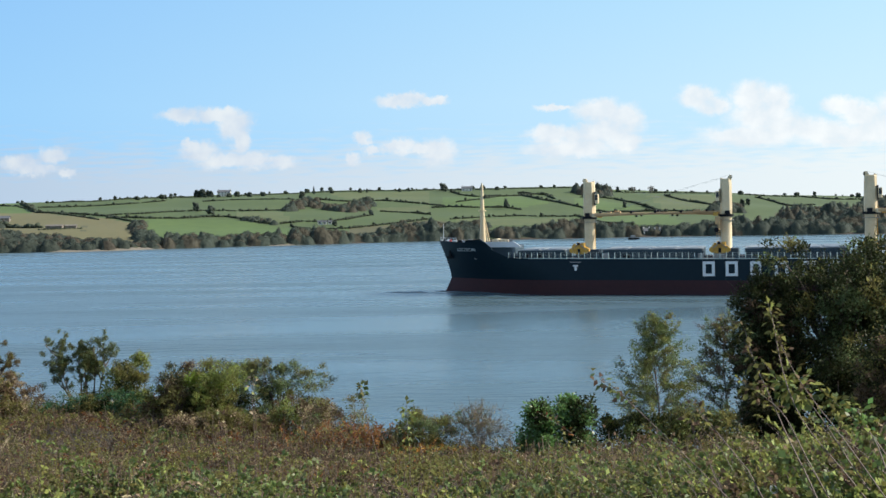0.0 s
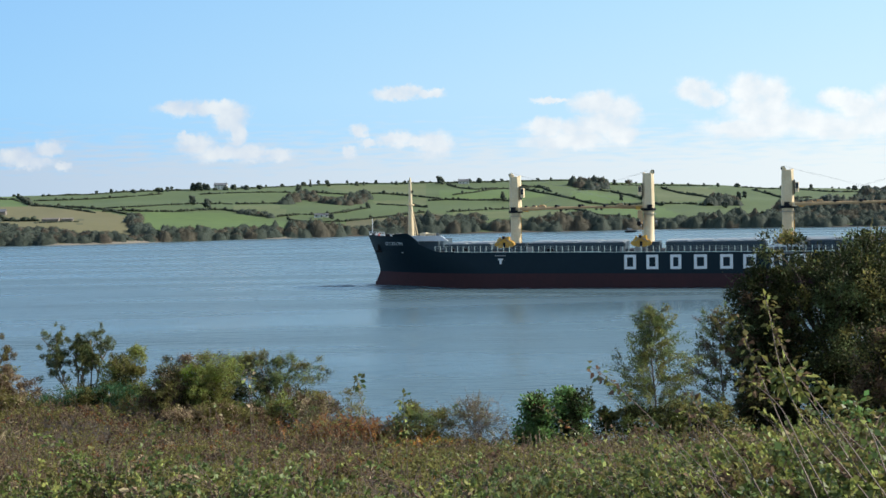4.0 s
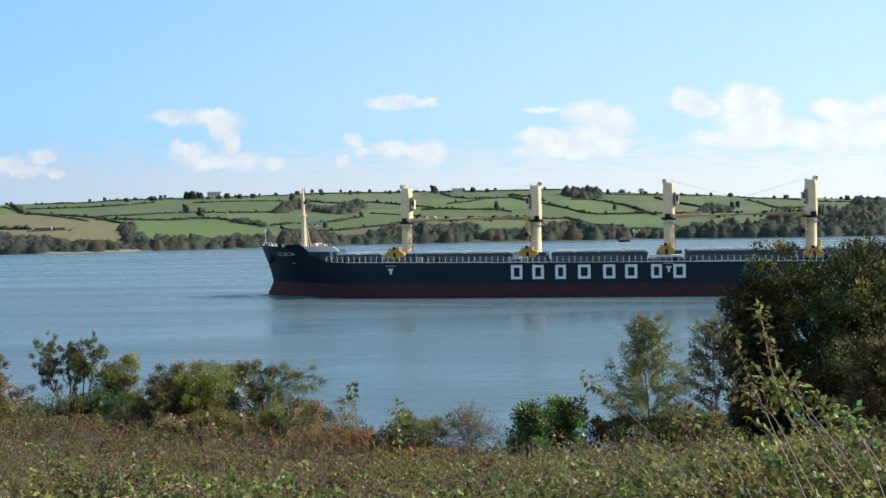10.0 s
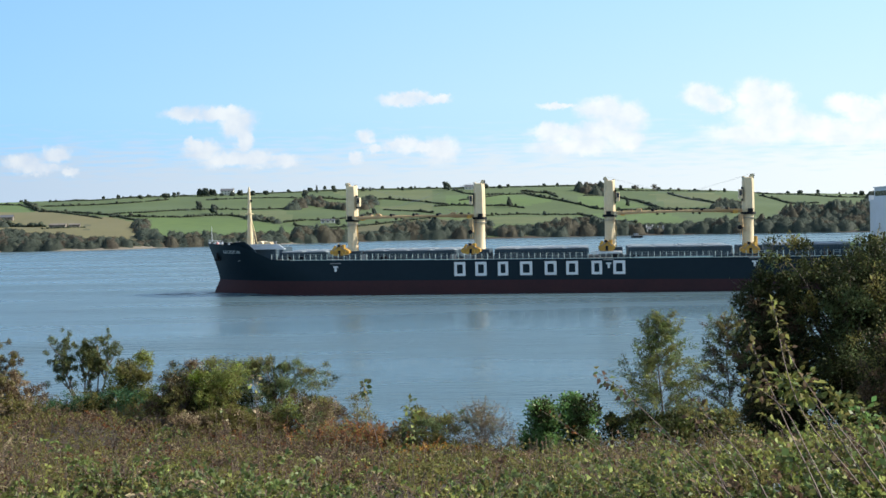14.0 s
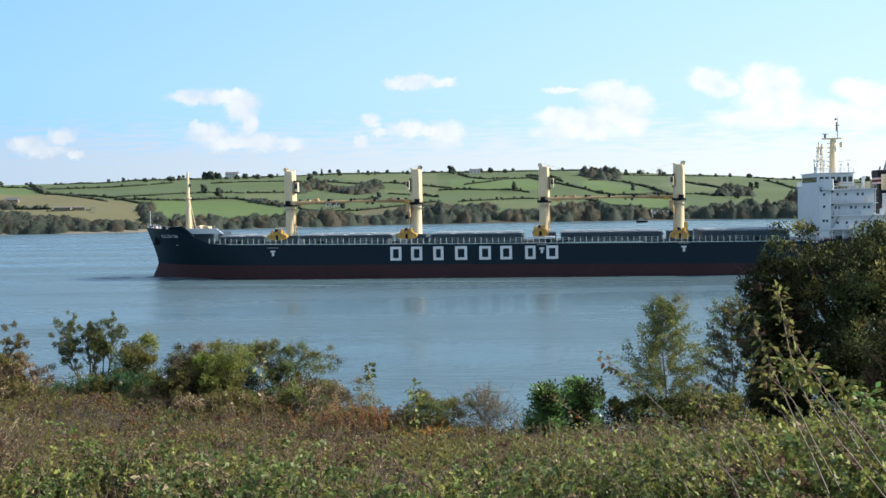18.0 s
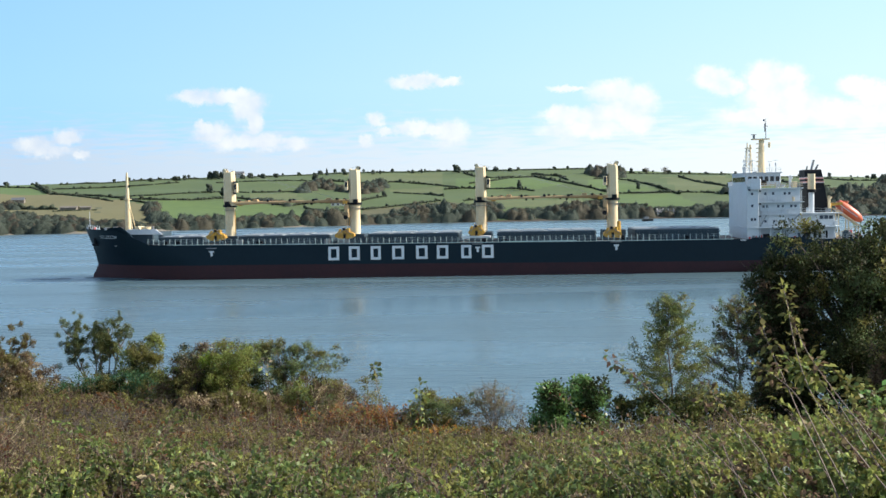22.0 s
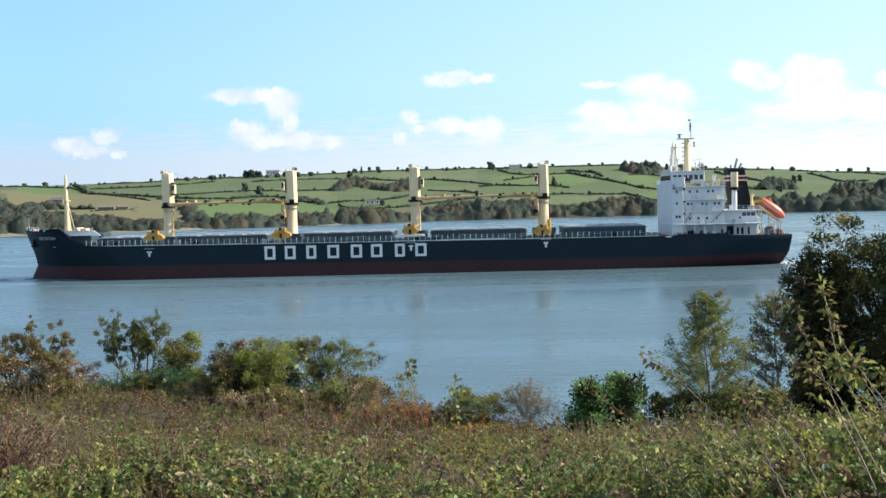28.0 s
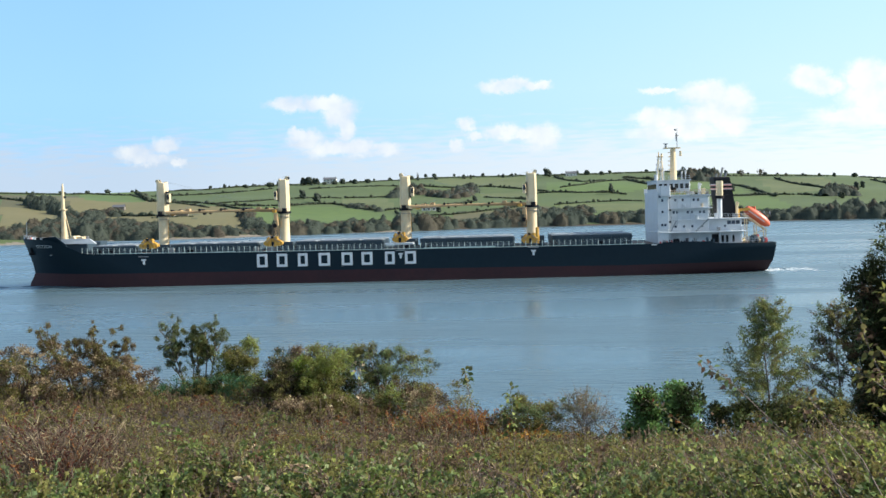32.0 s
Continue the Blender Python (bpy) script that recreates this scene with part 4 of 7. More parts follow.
for x in (155.8, 158.0, 160.2, 162.4, 164.6, 167.0, 169.7, 171.6):
    part("deck_post", Build().box(x, x + 0.16, -10.5, -10.34, 7.0, 9.5), WHITE, ship)
stairs = Build()
for k in range(10):
    stairs.box(161.9 + 0.28 * k, 162.2 + 0.28 * k, -9.6, -8.9, 9.9 + 0.27 * k, 9.96 + 0.27 * k)
stairs.beam((161.8, -9.65, 9.8), (164.8, -9.65, 12.6), 0.08, 0.3)
part("outer_stairs", stairs, HATCH, ship, "dark outside stairs")
st2 = Build()
st2.beam((156.2, -9.0, 9.8), (157.6, -9.0, 12.4), 0.08, 0.25).beam((156.0, -9.0, 12.3), (158.0, -9.0, 12.3), 0.1, 0.1)
part("outer_stairs", st2, HATCH, ship)

# mast and aerials
mm = Build()
mm.rings([[(158.5 + r * 1.2 * math.cos(2 * math.pi * k / 12), r * math.sin(2 * math.pi * k / 12), z) for k in range(12)] for z, r in ((21.6, 0.75), (23, 0.66), (29.2, 0.5))])
mast = part("signal_mast", mm, CREAM, ship, "cream signal mast above the bridge", True)
part("radar_platform", Build().box(156.3, 160.2, -1.0, 1.0, 29.2, 29.45, 0.1), CREAM, mast)
part("radar_scanner", Build().box(156.6, 157.05, -0.25, 0.25, 29.4, 30.3, 0.1).box(156.2, 157.4, -0.1, 0.1, 30.3, 30.45), STEEL, mast, "grey radar scanner")
part("top_pole", Build().rod((159.5, 0, 29.4), (159.5, 0, 34.0), 0.1, 0.04, 6).box(159.1, 159.9, -0.1, 0.1, 32.2, 32.32).box(159.2, 159.5, -0.3, 0.3, 31.0, 32.9, 0.05).box(158.9, 159.3, -0.2, 0.2, 33.4, 33.8), STEEL, mast)
part("mast_lamp", Build().box(160.0, 160.5, -0.3, 0.3, 27.4, 28.6, 0.1), CREAM, mast)
rungs = Build()
for k in range(6):
    rungs.box(157.3, 157.9, -0.2, 0.2, 23.2 + k, 23.4 + k)
part("mast_lamp", rungs, CREAM, mast)
for x, y, h in ((154.4, -3, 26.8), (155.7, -1, 26.9), (155.0, 2, 25.0), (161.0, 3, 24.0), (160.3, -6, 23.5), (153.9, -5, 25.6), (154.9, -4.2, 27.0), (155.4, -5.2, 24.6)):
    a = Build().rod((x, y, 21.6), (x, y, h), 0.09, 0.05, 6).box(x - 0.18, x + 0.18, y - 0.18, y + 0.18, h - 0.45, h - 0.15, 0.1)
    a.box(x - 0.5, x + 0.5, y - 0.06, y + 0.06, 24.3, 24.4).box(x - 0.16, x + 0.16, y - 0.16, y + 0.16, 23.3, 23.8, 0.08)
    part("aerial", a, WHITE, ship, "white whip aerial with a dome")
rail = Build()
for h in (0.35, 0.7, 1.05):
    rail.beam((155.9, -9.3, 18.25 + h), (165.3, -9.3, 18.25 + h), 0.07, 0.07)
for k in range(9):
    rail.beam((156.0 + k * 1.15, -9.3, 18.2), (156.0 + k * 1.15, -9.3, 19.3), 0.07, 0.07)
part("top_deck_rail", rail, TAN, ship, "tan railing of the top deck")
lattice = Build()
for x, y in ((154.1, -4.6), (155.5, -4.6), (154.1, -3.4), (155.5, -3.4)):
    lattice.beam((x, y, 21.6), (154.8 + (x - 154.8) * 0.55, -4.0 + (y + 4.0) * 0.55, 27.2), 0.11, 0.11)
for k in range(5):
    z, w = 22.2 + k * 1.05, 0.66 - 0.06 * k
    lattice.beam((154.8 - w, -4.5, z), (154.8 + w, -4.5, z + 0.95), 0.08, 0.08).beam((154.8 - w, -4.5, z + 0.95), (154.8 + w, -4.5, z), 0.08, 0.08)
part("aerial_mast", lattice.box(154.1, 155.5, -4.6, -3.4, 27.1, 27.3, 0.1).rod((154.5, -4, 27.2), (154.5, -4, 28.4), 0.12).rod((155.2, -4, 27.2), (155.2, -4, 28.0), 0.22, 0.2), CREAM, ship, "cream lattice mast with aerials")
part("searchlight", Build().rod((153.5, -6, 21.7), (153.5, -6, 23.0), 0.35, 0.5), WHITE, ship)

# funnel and vents
fu = Build()
fu.rings([[(a, -y, z), (b, -y, z), (b, y, z), (a, y, z)] for a, b, y, z in ((168.4, 172.9, 2.6, 12.4), (167.4, 171.2, 2.4, 21.9), (167.5, 171.1, 2.2, 22.2))])
funnel = part("funnel", fu, BLACK, ship, "black funnel with red and white bands")
for z, m, tall in ((20.42, WHITE, 0.1), (20.1, PINK, 0.32), (19.3, PINK, 0.32), (19.2, WHITE, 0.1)):
    t = (z - 12.4) / 9.5
    part("funnel_band", Build().box(168.4 - t - 0.03, 172.9 - 1.7 * t + 0.05, -2.66, 2.66, z, z + tall), m, funnel)
ex = Build()
ex.rod((169.4, -0.5, 22.1), (170.0, -0.5, 24.4), 0.28, 0.25).rod((170.6, 0.6, 22.1), (171.2, 0.6, 23.3), 0.25, 0.22).rod((168.6, 0.5, 22.1), (168.8, 0.5, 23.0), 0.2)
part("exhaust_pipe", ex, STEEL, funnel)
post = part("vent_post", Build().rod((167.9, -6.4, 9.4), (167.9, -6.4, 17.2), 0.66, 0.6, 16), WHITE, ship, "white ventilator post with a cream head", True)
part("vent_head", Build().box(167.2, 168.7, -7.1, -5.7, 17.7, 21.2, 0.35), CREAM, post)
part("vent_collar", Build().rod((167.9, -6.4, 17.1), (167.9, -6.4, 17.8), 1.0, 1.1, 14).rod((168.5, -6.4, 17.4), (169.9, -6.4, 17.9), 0.2), BLACK, post)
for x, y, z0, z1, m in ((165.3, -5, 12.4, 18.5, STEEL), (166.2, 3, 12.4, 17.5, WHITE), (172.4, -4, 12.6, 15.8, CREAM), (163.4, -6, 18.2, 20.4, WHITE), (161.9, 0, 18.2, 20.6, WHITE)):
    part("vent_pipe", Build().rod((x, y, z0), (x, y, z1), 0.32, 0.3, 10).rod((x, y, z1 - 0.1), (x + 0.3, y, z1 + 0.35), 0.42, 0.42, 10), m, ship)
part("store_crane", Build().rod((172.9, -3, 12.5), (172.9, -3, 14.6), 0.35).beam((172.6, -3, 14.3), (175.6, -3, 14.5), 0.4, 0.6), YELLOW, ship, "small yellow stores crane")

# lifeboat on its ramp
ax = Vector((5.3, 0, -4.0)).normalized()
up = Vector((4.0, 0, 5.3)).normalized()
c0 = Vector((178.1, 0.5, 12.55))
loops = []
for t, r in ((-3.6, 0.4), (-3.25, 0.95), (-2.3, 1.24), (0.2, 1.3), (1.7, 1.22), (2.8, 0.9), (3.5, 0.4)):
    loops.append([tuple(c0 + ax * t + up * (r * math.sin(2 * math.pi * k / 14) * (1.0 if math.sin(2 * math.pi * k / 14) > 0 else 0.9)) + Vector((0, r * math.cos(2 * math.pi * k / 14), 0))) for k in range(14)])
boat = part("lifeboat", Build().rings(loops), ORANGE, ship, "orange free-fall lifeboat on a ramp", True)
cn = c0 + ax * -2.0 + up * 1.05
part("lifeboat_cabin", Build().box(cn.x - 0.7, cn.x + 0.6, -0.1, 1.1, cn.z - 0.5, cn.z + 0.45, 0.2), ORANGE, boat)
part("lifeboat_stripe", Build().beam(c0 - ax * 2.8 + Vector((0, -1.24, 0)) - up * 0.1, c0 + ax * 1.9 + Vector((0, -1.24, 0)) - up * 0.1, 0.08, 0.16), WHITE, boat)
ramp = Build()
for y in (-0.6, 1.6):
    ramp.beam(c0 - ax * 3.2 - up * 1.32 + Vector((0, y - 0.5, 0)), c0 + ax * 3.4 - up * 1.32 + Vector((0, y - 0.5, 0)), 0.22, 0.3)
    for x, z in ((179.8, 9.6), (177.6, 11.2), (175.4, 12.8)):
        ramp.beam((x, y, 6.9), (x, y, z - 0.3), 0.22, 0.22)
    ramp.beam((175.4, y, 7.4), (179.8, y, 9.6), 0.12, 0.12)
part("lifeboat_ramp", ramp, CREAM, ship)
for i in range(16):
    x = 173.2 + rng.random() * 5.8
    w, h = 0.3 + rng.random() * 0.8, 0.7 + rng.random() * 1.1
    y = -8 + rng.random() * 6
    part("stern_gear", Build().box(x, x + w, y, y + w, 6.7, 6.8 + h, 0.1).rod((x - 0.2, y + w / 2, 7.2), (x + w + 0.2, y + w / 2, 7.2), 0.3), rng.choice([BLACK, STEEL, COAMING, REDBAND, CREAM]), ship)
srail = Build()
for h in (0.5, 1.0):
    srail.beam((173, -9.6, 6.9 + h), (179.7, -9.3, 6.85 + h), 0.05, 0.05)
for k in range(6):
    srail.beam((173.5 + k * 1.2, -9.5, 6.8), (173.5 + k * 1.2, -9.5, 7.9), 0.06, 0.06)
part("stern_rail", srail, WHITE, ship)
part("ensign_staff", Build().rod((179.6, 0, 6.8), (180.4, 0, 10.8), 0.06, 0.04, 5), WHITE, ship)


# the swell that the bow pushes along and the smooth wake astern, which travel with the ship
def swell(line, wide, high):
    b = Build()
    loops = []
    for i, (x, y) in enumerate(line):
        t = i / (len(line) - 1)
        h = high * math.sin(math.pi * min(1, 0.12 + t)) * (1 - 0.5 * t)
        w = wide * (0.5 + t)
        loops.append([(x - w * 0.3, y - w, -0.15), (x - w * 0.1, y - w * 0.4, h * 0.6), (x, y, h), (x + w * 0.1, y + w * 0.4, h * 0.6), (x + w * 0.3, y + w, -0.15)])
    n = len(loops[0])
    v = [p for q in loops for p in q]
    b.add(v, [(k * n + i, k * n + i + 1, (k + 1) * n + i + 1, (k + 1) * n + i) for k in range(len(loops) - 1) for i in range(n - 1)])
    return b


WAVE = bpy.data.materials["estuary_water"]
FOAM = material("white_wake_foam", (0.74, 0.78, 0.78), 0.8, vary=0.15, scale=1.0)
for line, wide, high in (
    ([(1.0 + 4 * k, -0.4 - 2.0 * k) for k in range(9)], 1.2, 0.5),
    ([(-1.0 + 5 * k, -3.0 - 3.2 * k) for k in range(10)], 1.6, 0.38),
    ([(1.0 + 4 * k, 0.4 + 2.0 * k) for k in range(9)], 1.2, 0.5),
    ([(-6 + 3.0 * k, -1.5 - 0.8 * k) for k in range(4)], 1.0, 0.42),
    ([(-11 + 3.2 * k, -2.5 - 1.0 * k) for k in range(6)], 1.1, 0.4),
    ([(9 + 6.5 * k, -24 - 1.1 * k) for k in range(12)], 1.3, 0.42),
    ([(40 + 9 * k, -20 - 0.7 * k) for k in range(12)], 1.5, 0.36),
):
    part("bow_wave", swell(line, wide, high), WAVE, ship, "low swell spreading from the bow", True)
for k in range(7):
    part("stern_wave", swell([(181 + 7 * k, -7 - 1.2 * k), (184 + 7 * k, -2), (184 + 7 * k, 3), (181 + 7 * k, 9 + k)], 1.2, 0.34 - 0.03 * k), WAVE, ship, "ripple of the wake astern", True)


def foam(x0, x1, y0, y1, n, size, seed):
    """Churned foam: low, ragged lumps that thin out away from the middle of the patch."""
    g = random.Random(seed)
    b = Build()
    for _ in range(n):
        x = x0 + (x1 - x0) * g.random() ** 1.5
        y = (y0 + y1) / 2 + (y1 - y0) * g.gauss(0, 0.24)
        r = size * g.uniform(0.3, 1.0)
        ring = [(r * g.uniform(0.6, 1.3) * math.cos(2 * math.pi * k / 7), 0.8 * r * g.uniform(0.6, 1.3) * math.sin(2 * math.pi * k / 7)) for k in range(7)]
        v = [(x + p, y + q, 0.06) for p, q in ring] + [(x + p * 0.55, y + q * 0.55, 0.08 + 0.12 * r) for p, q in ring]
        b.add(v, [(k, (k + 1) % 7, 7 + (k + 1) % 7, 7 + k) for k in range(7)] + [tuple(range(7, 14))])
    return b


part("wake_foam", foam(178.9, 191, -8, 5, 290, 0.5, 3), FOAM, ship, "white churned foam under the stern")
part("wake_foam", foam(1.5, 5, -2.2, 2.2, 26, 0.22, 4), FOAM, ship, "thin white foam at the stem")


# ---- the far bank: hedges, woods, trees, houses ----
# far foliage: base colours greyed and blued, with the distance haze painted in
HEDGE = leafy("hazed_hedge_foliage", (0.097, 0.115, 0.078), second=(0.068, 0.086, 0.061), through_light=0.45, scale=4.5, spread_of=(0.9, 1.1), bump=1.0)
WOOD = leafy("hazed_woodland_foliage", (0.097, 0.117, 0.089), second=(0.070, 0.089, 0.074), through_light=0.45, scale=4.5, spread_of=(0.9, 1.1), bump=1.0)
AUTUMN = leafy("hazed_turning_foliage", (0.133, 0.121, 0.085), second=(0.096, 0.091, 0.070), through_light=0.45, scale=4.5, spread_of=(0.9, 1.1), bump=1.0)
BARK = material("grey_brown_bark", (0.11, 0.085, 0.06), 0.9, vary=0.3, scale=0.6, bump=0.5)


def clumps(centres, radii, gen, ragged=0.45):
    """Ragged leaf clumps made of many small leaf sprays: corners and faces."""
    c, r = np.asarray(centres, float), np.asarray(radii, float)
    many = np.clip(22 * (r / 0.5) ** 1.5, 12, 90).astype(int)
    k = np.repeat(np.arange(len(c)), many)
    n = len(k)
    d = gen.normal(0, 1, (n, 3))
    d /= np.linalg.norm(d, axis=1, keepdims=True)
    at = c[k] + d * (r[k] * (gen.random(n) ** 0.5) * (1 + ragged * gen.uniform(-1, 1, n)))[:, None]
    up = d + gen.normal(0, 0.34, (n, 3)) + (0, 0, 0.3)
    up /= np.linalg.norm(up, axis=1, keepdims=True)
    side = np.cross(up, gen.normal(0, 1, (n, 3)))
    side /= np.linalg.norm(side, axis=1, keepdims=True)
    over = np.cross(up, side)
    w = (np.clip(r[k], 0.3, 0.8) * gen.uniform(0.14, 0.34, n))[:, None]
    tall = w * gen.uniform(0.6, 1.1, (n, 1))
    v = np.stack([at - side * w, at - over * tall + up * w * 0.2, at + side * w, at + over * tall + up * w * 0.2], 1)
    return v.reshape(-1, 3), np.arange(n * 4).reshape(-1, 4)


def block_ball(n=2):
    """Corners and faces of a ball of unit size made of square patches."""
    seen, v, f = {}, [], []
    for a in range(3):
        for s in (-1, 1):
            def at(i, j):
                p = [0, 0, 0]
                p[a], p[(a + 1) % 3], p[(a + 2) % 3] = s, s * (2 * i / n - 1), 2 * j / n - 1
                key = tuple(round(c, 4) for c in p)
                if key not in seen:
                    seen[key] = len(v)
                    v.append(np.array(p) / np.linalg.norm(p))
                return seen[key]
            f += [(at(i, j), at(i + 1, j), at(i + 1, j + 1), at(i, j + 1)) for i in range(n) for j in range(n)]
    return np.array(v), np.array(f)


BALL_V, BALL_F = block_ball()


def masses(centres, radii, gen, leaves=10, squash=0.9):
    """Lumpy masses of foliage, with loose sprays of leaves standing off them: corners and faces."""
    c, r = np.asarray(centres, float), np.asarray(radii, float)
    n, k = len(c), len(BALL_V)
    bulge = 1 + gen.uniform(-0.28, 0.28, (n, k, 1))
    v = c[:, None] + BALL_V[None] * bulge * r[:, None, None] * np.array([1, 1, squash])
    f = (BALL_F[None] + (np.arange(n) * k)[:, None, None]).reshape(-1, 4)
    v = v.reshape(-1, 3)
    j = np.repeat(np.arange(n), leaves)
    d = gen.normal(0, 1, (len(j), 3))
    d[:, 2] = np.abs(d[:, 2]) * 0.9 - 0.25
    d /= np.linalg.norm(d, axis=1, keepdims=True)
    at = c[j] + d * (r[j] * gen.uniform(0.85, 1.25, len(j)))[:, None]
    up = d + gen.normal(0, 0.3, d.shape)
    side = np.cross(up, gen.normal(0, 1, d.shape))
    side /= np.linalg.norm(side, axis=1, keepdims=True)
    over = np.cross(side, up)
    over /= np.linalg.norm(over, axis=1, keepdims=True)
    w = (np.clip(r[j] * 0.3, 0.16, 0.36) * gen.uniform(0.6, 1.2, len(j)))[:, None]
    q = np.stack([at - side * w, at - over * w * 0.8, at + side * w, at + over * w * 0.8], 1).reshape(-1, 3)
    return np.concatenate([v, q]), np.concatenate([f, np.arange(len(q)).reshape(-1, 4) + len(v)])


far_gen = np.random.default_rng(11)


def hedge(line, wide, tall):
    p = np.array(line, float)
    step = np.hypot(*np.diff(p, axis=0).T)
    along = np.concatenate([[0], np.cumsum(step)])
    n = int(along[-1] * 2.6)
    t = far_gen.uniform(0, along[-1], n)
    x, y = np.interp(t, along, p[:, 0]), np.interp(t, along, p[:, 1])
    grow = 0.76 + 0.22 * np.sin(t / 17 + p[0, 0]) * np.sin(t / 6.1) + 0.8 * (far_gen.random(n) > 0.965)
    grow = np.clip(grow, 0.62, 1.7)
    x, y = x + far_gen.normal(0, wide * 0.16, n), y + far_gen.normal(0, wide * 0.25, n)
    r = tall * 0.4 * np.clip(grow, 0.75, 1.4) * far_gen.uniform(0.7, 1.25, n)
    z = ground_height(x, y) + tall * grow * far_gen.uniform(0.1, 0.55, n)
    v, f = masses(np.stack([x, y, z], 1), r, far_gen, 2, 0.8)
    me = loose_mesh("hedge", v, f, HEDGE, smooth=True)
    tagged(new("hedge", me), "dark green field hedge on the far hillside", "hedge", "field hedges")


def crown_points(h, w, n, gen, low=0.2):
    """Places and sizes of the lobes of a broad crown, uneven and with gaps."""
    k = np.arange(n)
    up = low + (0.9 - low) * ((k + gen.uniform(0.2, 0.8, n)) / n)
    out = np.sqrt(np.clip(1 - ((up - 0.45) / 0.6) ** 2, 0.08, 1))
    a = k * 2.4 + gen.uniform(-0.6, 0.6, n)
    r = w * gen.uniform(0.15, 0.24, n) * (0.65 + 0.35 * out)
    d = (w / 2 - r * 0.8) * out * gen.uniform(0.35, 1.0, n)
    return np.stack([d * np.cos(a), d * np.sin(a), np.minimum(up * h, h - r * 0.8)], 1), r


def wood(corners, apart, tall):
    """Woodland seen from afar: one closed canopy of many domed crowns, ragged at its edges, with sprays of leaves over it."""
    step = 1.25
    lo, hi = np.min(corners, 0) - 4, np.max(corners, 0) + 4
    poly = [tuple(c) for c in corners]
    n = int(float(np.prod(hi - lo)) / apart ** 2 * 1.5)
    tx, ty = far_gen.uniform(lo[0], hi[0], n), far_gen.uniform(lo[1], hi[1], n)
    ok = inside(tx, ty, poly)
    tx, ty = tx[ok], ty[ok]
    n = len(tx)
    th = tall * (far_gen.uniform(0.6, 0.95, n) + 0.25 * (far_gen.random(n) > 0.85)) * (1 + 0.25 * np.sin(tx / 19 + ty / 31))
    tw = th * far_gen.uniform(0.7, 1.15, n)
    turned = (far_gen.random(n) > 0.74).astype(int)
    gx, gy = np.arange(lo[0], hi[0], step), np.arange(lo[1], hi[1], step)
    X, Y = np.meshgrid(gx, gy)
    X, Y = X + far_gen.uniform(-0.4, 0.4, X.shape), Y + far_gen.uniform(-0.4, 0.4, X.shape)
    H, own = np.zeros(X.shape), np.zeros(X.shape, int)
    for a, b, h, w, t in zip(tx, ty, th, tw, turned):
        c0, c1 = np.searchsorted(gx, (a - w - 1, a + w + 1))
        r0, r1 = np.searchsorted(gy, (b - w - 1, b + w + 1))
        d = ((X[r0:r1, c0:c1] - a) ** 2 + (Y[r0:r1, c0:c1] - b) ** 2) / w ** 2
        dome = h * np.clip(1 - d, 0, 1) ** 0.55
        tall_here = dome > H[r0:r1, c0:c1]
        H[r0:r1, c0:c1] = np.where(tall_here, dome, H[r0:r1, c0:c1])
        own[r0:r1, c0:c1] = np.where(tall_here, t, own[r0:r1, c0:c1])
    rows, cols = X.shape
    lump = np.ones(H.shape)
    for size, deep in ((2.4, 0.42), (4.5, 0.26)):   # boughs break up each crown
        knots = far_gen.uniform(-1, 1, (int(rows * step / size) + 3, int(cols * step / size) + 3))
        a, b = (Y - lo[1] + 1) / size, (X - lo[0] + 1) / size
        i, j = a.astype(int), b.astype(int)
        p, q = a - i, b - j
        lump += deep * ((knots[i, j] * (1 - q) + knots[i, j + 1] * q) * (1 - p) + (knots[i + 1, j] * (1 - q) + knots[i + 1, j + 1] * q) * p)
    Z = ground_height(X, Y) + np.where(H > 0, H * lump * far_gen.uniform(0.82, 1.12, H.shape), -0.6)
    k = (np.arange(rows - 1)[:, None] * cols + np.arange(cols - 1)[None]).ravel()
    f = np.stack([k, k + 1, k + cols + 1, k + cols], 1)
    f = f[(H.ravel()[f] > 0).any(1)]
    v = np.stack([X.ravel(), Y.ravel(), Z.ravel()], 1)
    ix = own.ravel()[f].max(1)
    # sprays standing off the canopy
    m = np.repeat(np.arange(len(f)), 7)
    p = v[f[m]]
    w = far_gen.dirichlet((1, 1, 1, 1), len(m))[:, :, None]
    at = (p * w).sum(1)
    up = np.cross(p[:, 2] - p[:, 0], p[:, 3] - p[:, 1])
    up = up / np.maximum(np.linalg.norm(up, axis=1, keepdims=True), 1e-6)
    at = at + up * far_gen.uniform(-0.1, 0.95, (len(m), 1))
    up = up + far_gen.normal(0, 0.4, up.shape)
    side = np.cross(up, far_gen.normal(0, 1, up.shape))
    side /= np.linalg.norm(side, axis=1, keepdims=True)
    over = np.cross(side, up)
    size = far_gen.uniform(0.16, 0.4, (len(m), 1))
    q = np.stack([at - side * size, at - over * size * 0.8, at + side * size, at + over * size * 0.8], 1).reshape(-1, 3)
    faces = np.concatenate([f, np.arange(len(q)).reshape(-1, 4) + len(v)])
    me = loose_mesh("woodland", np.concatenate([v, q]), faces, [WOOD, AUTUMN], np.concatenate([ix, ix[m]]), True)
    tagged(new("woodland", me), "dark mixed woodland along the far bank", "trees", kind="stuff")


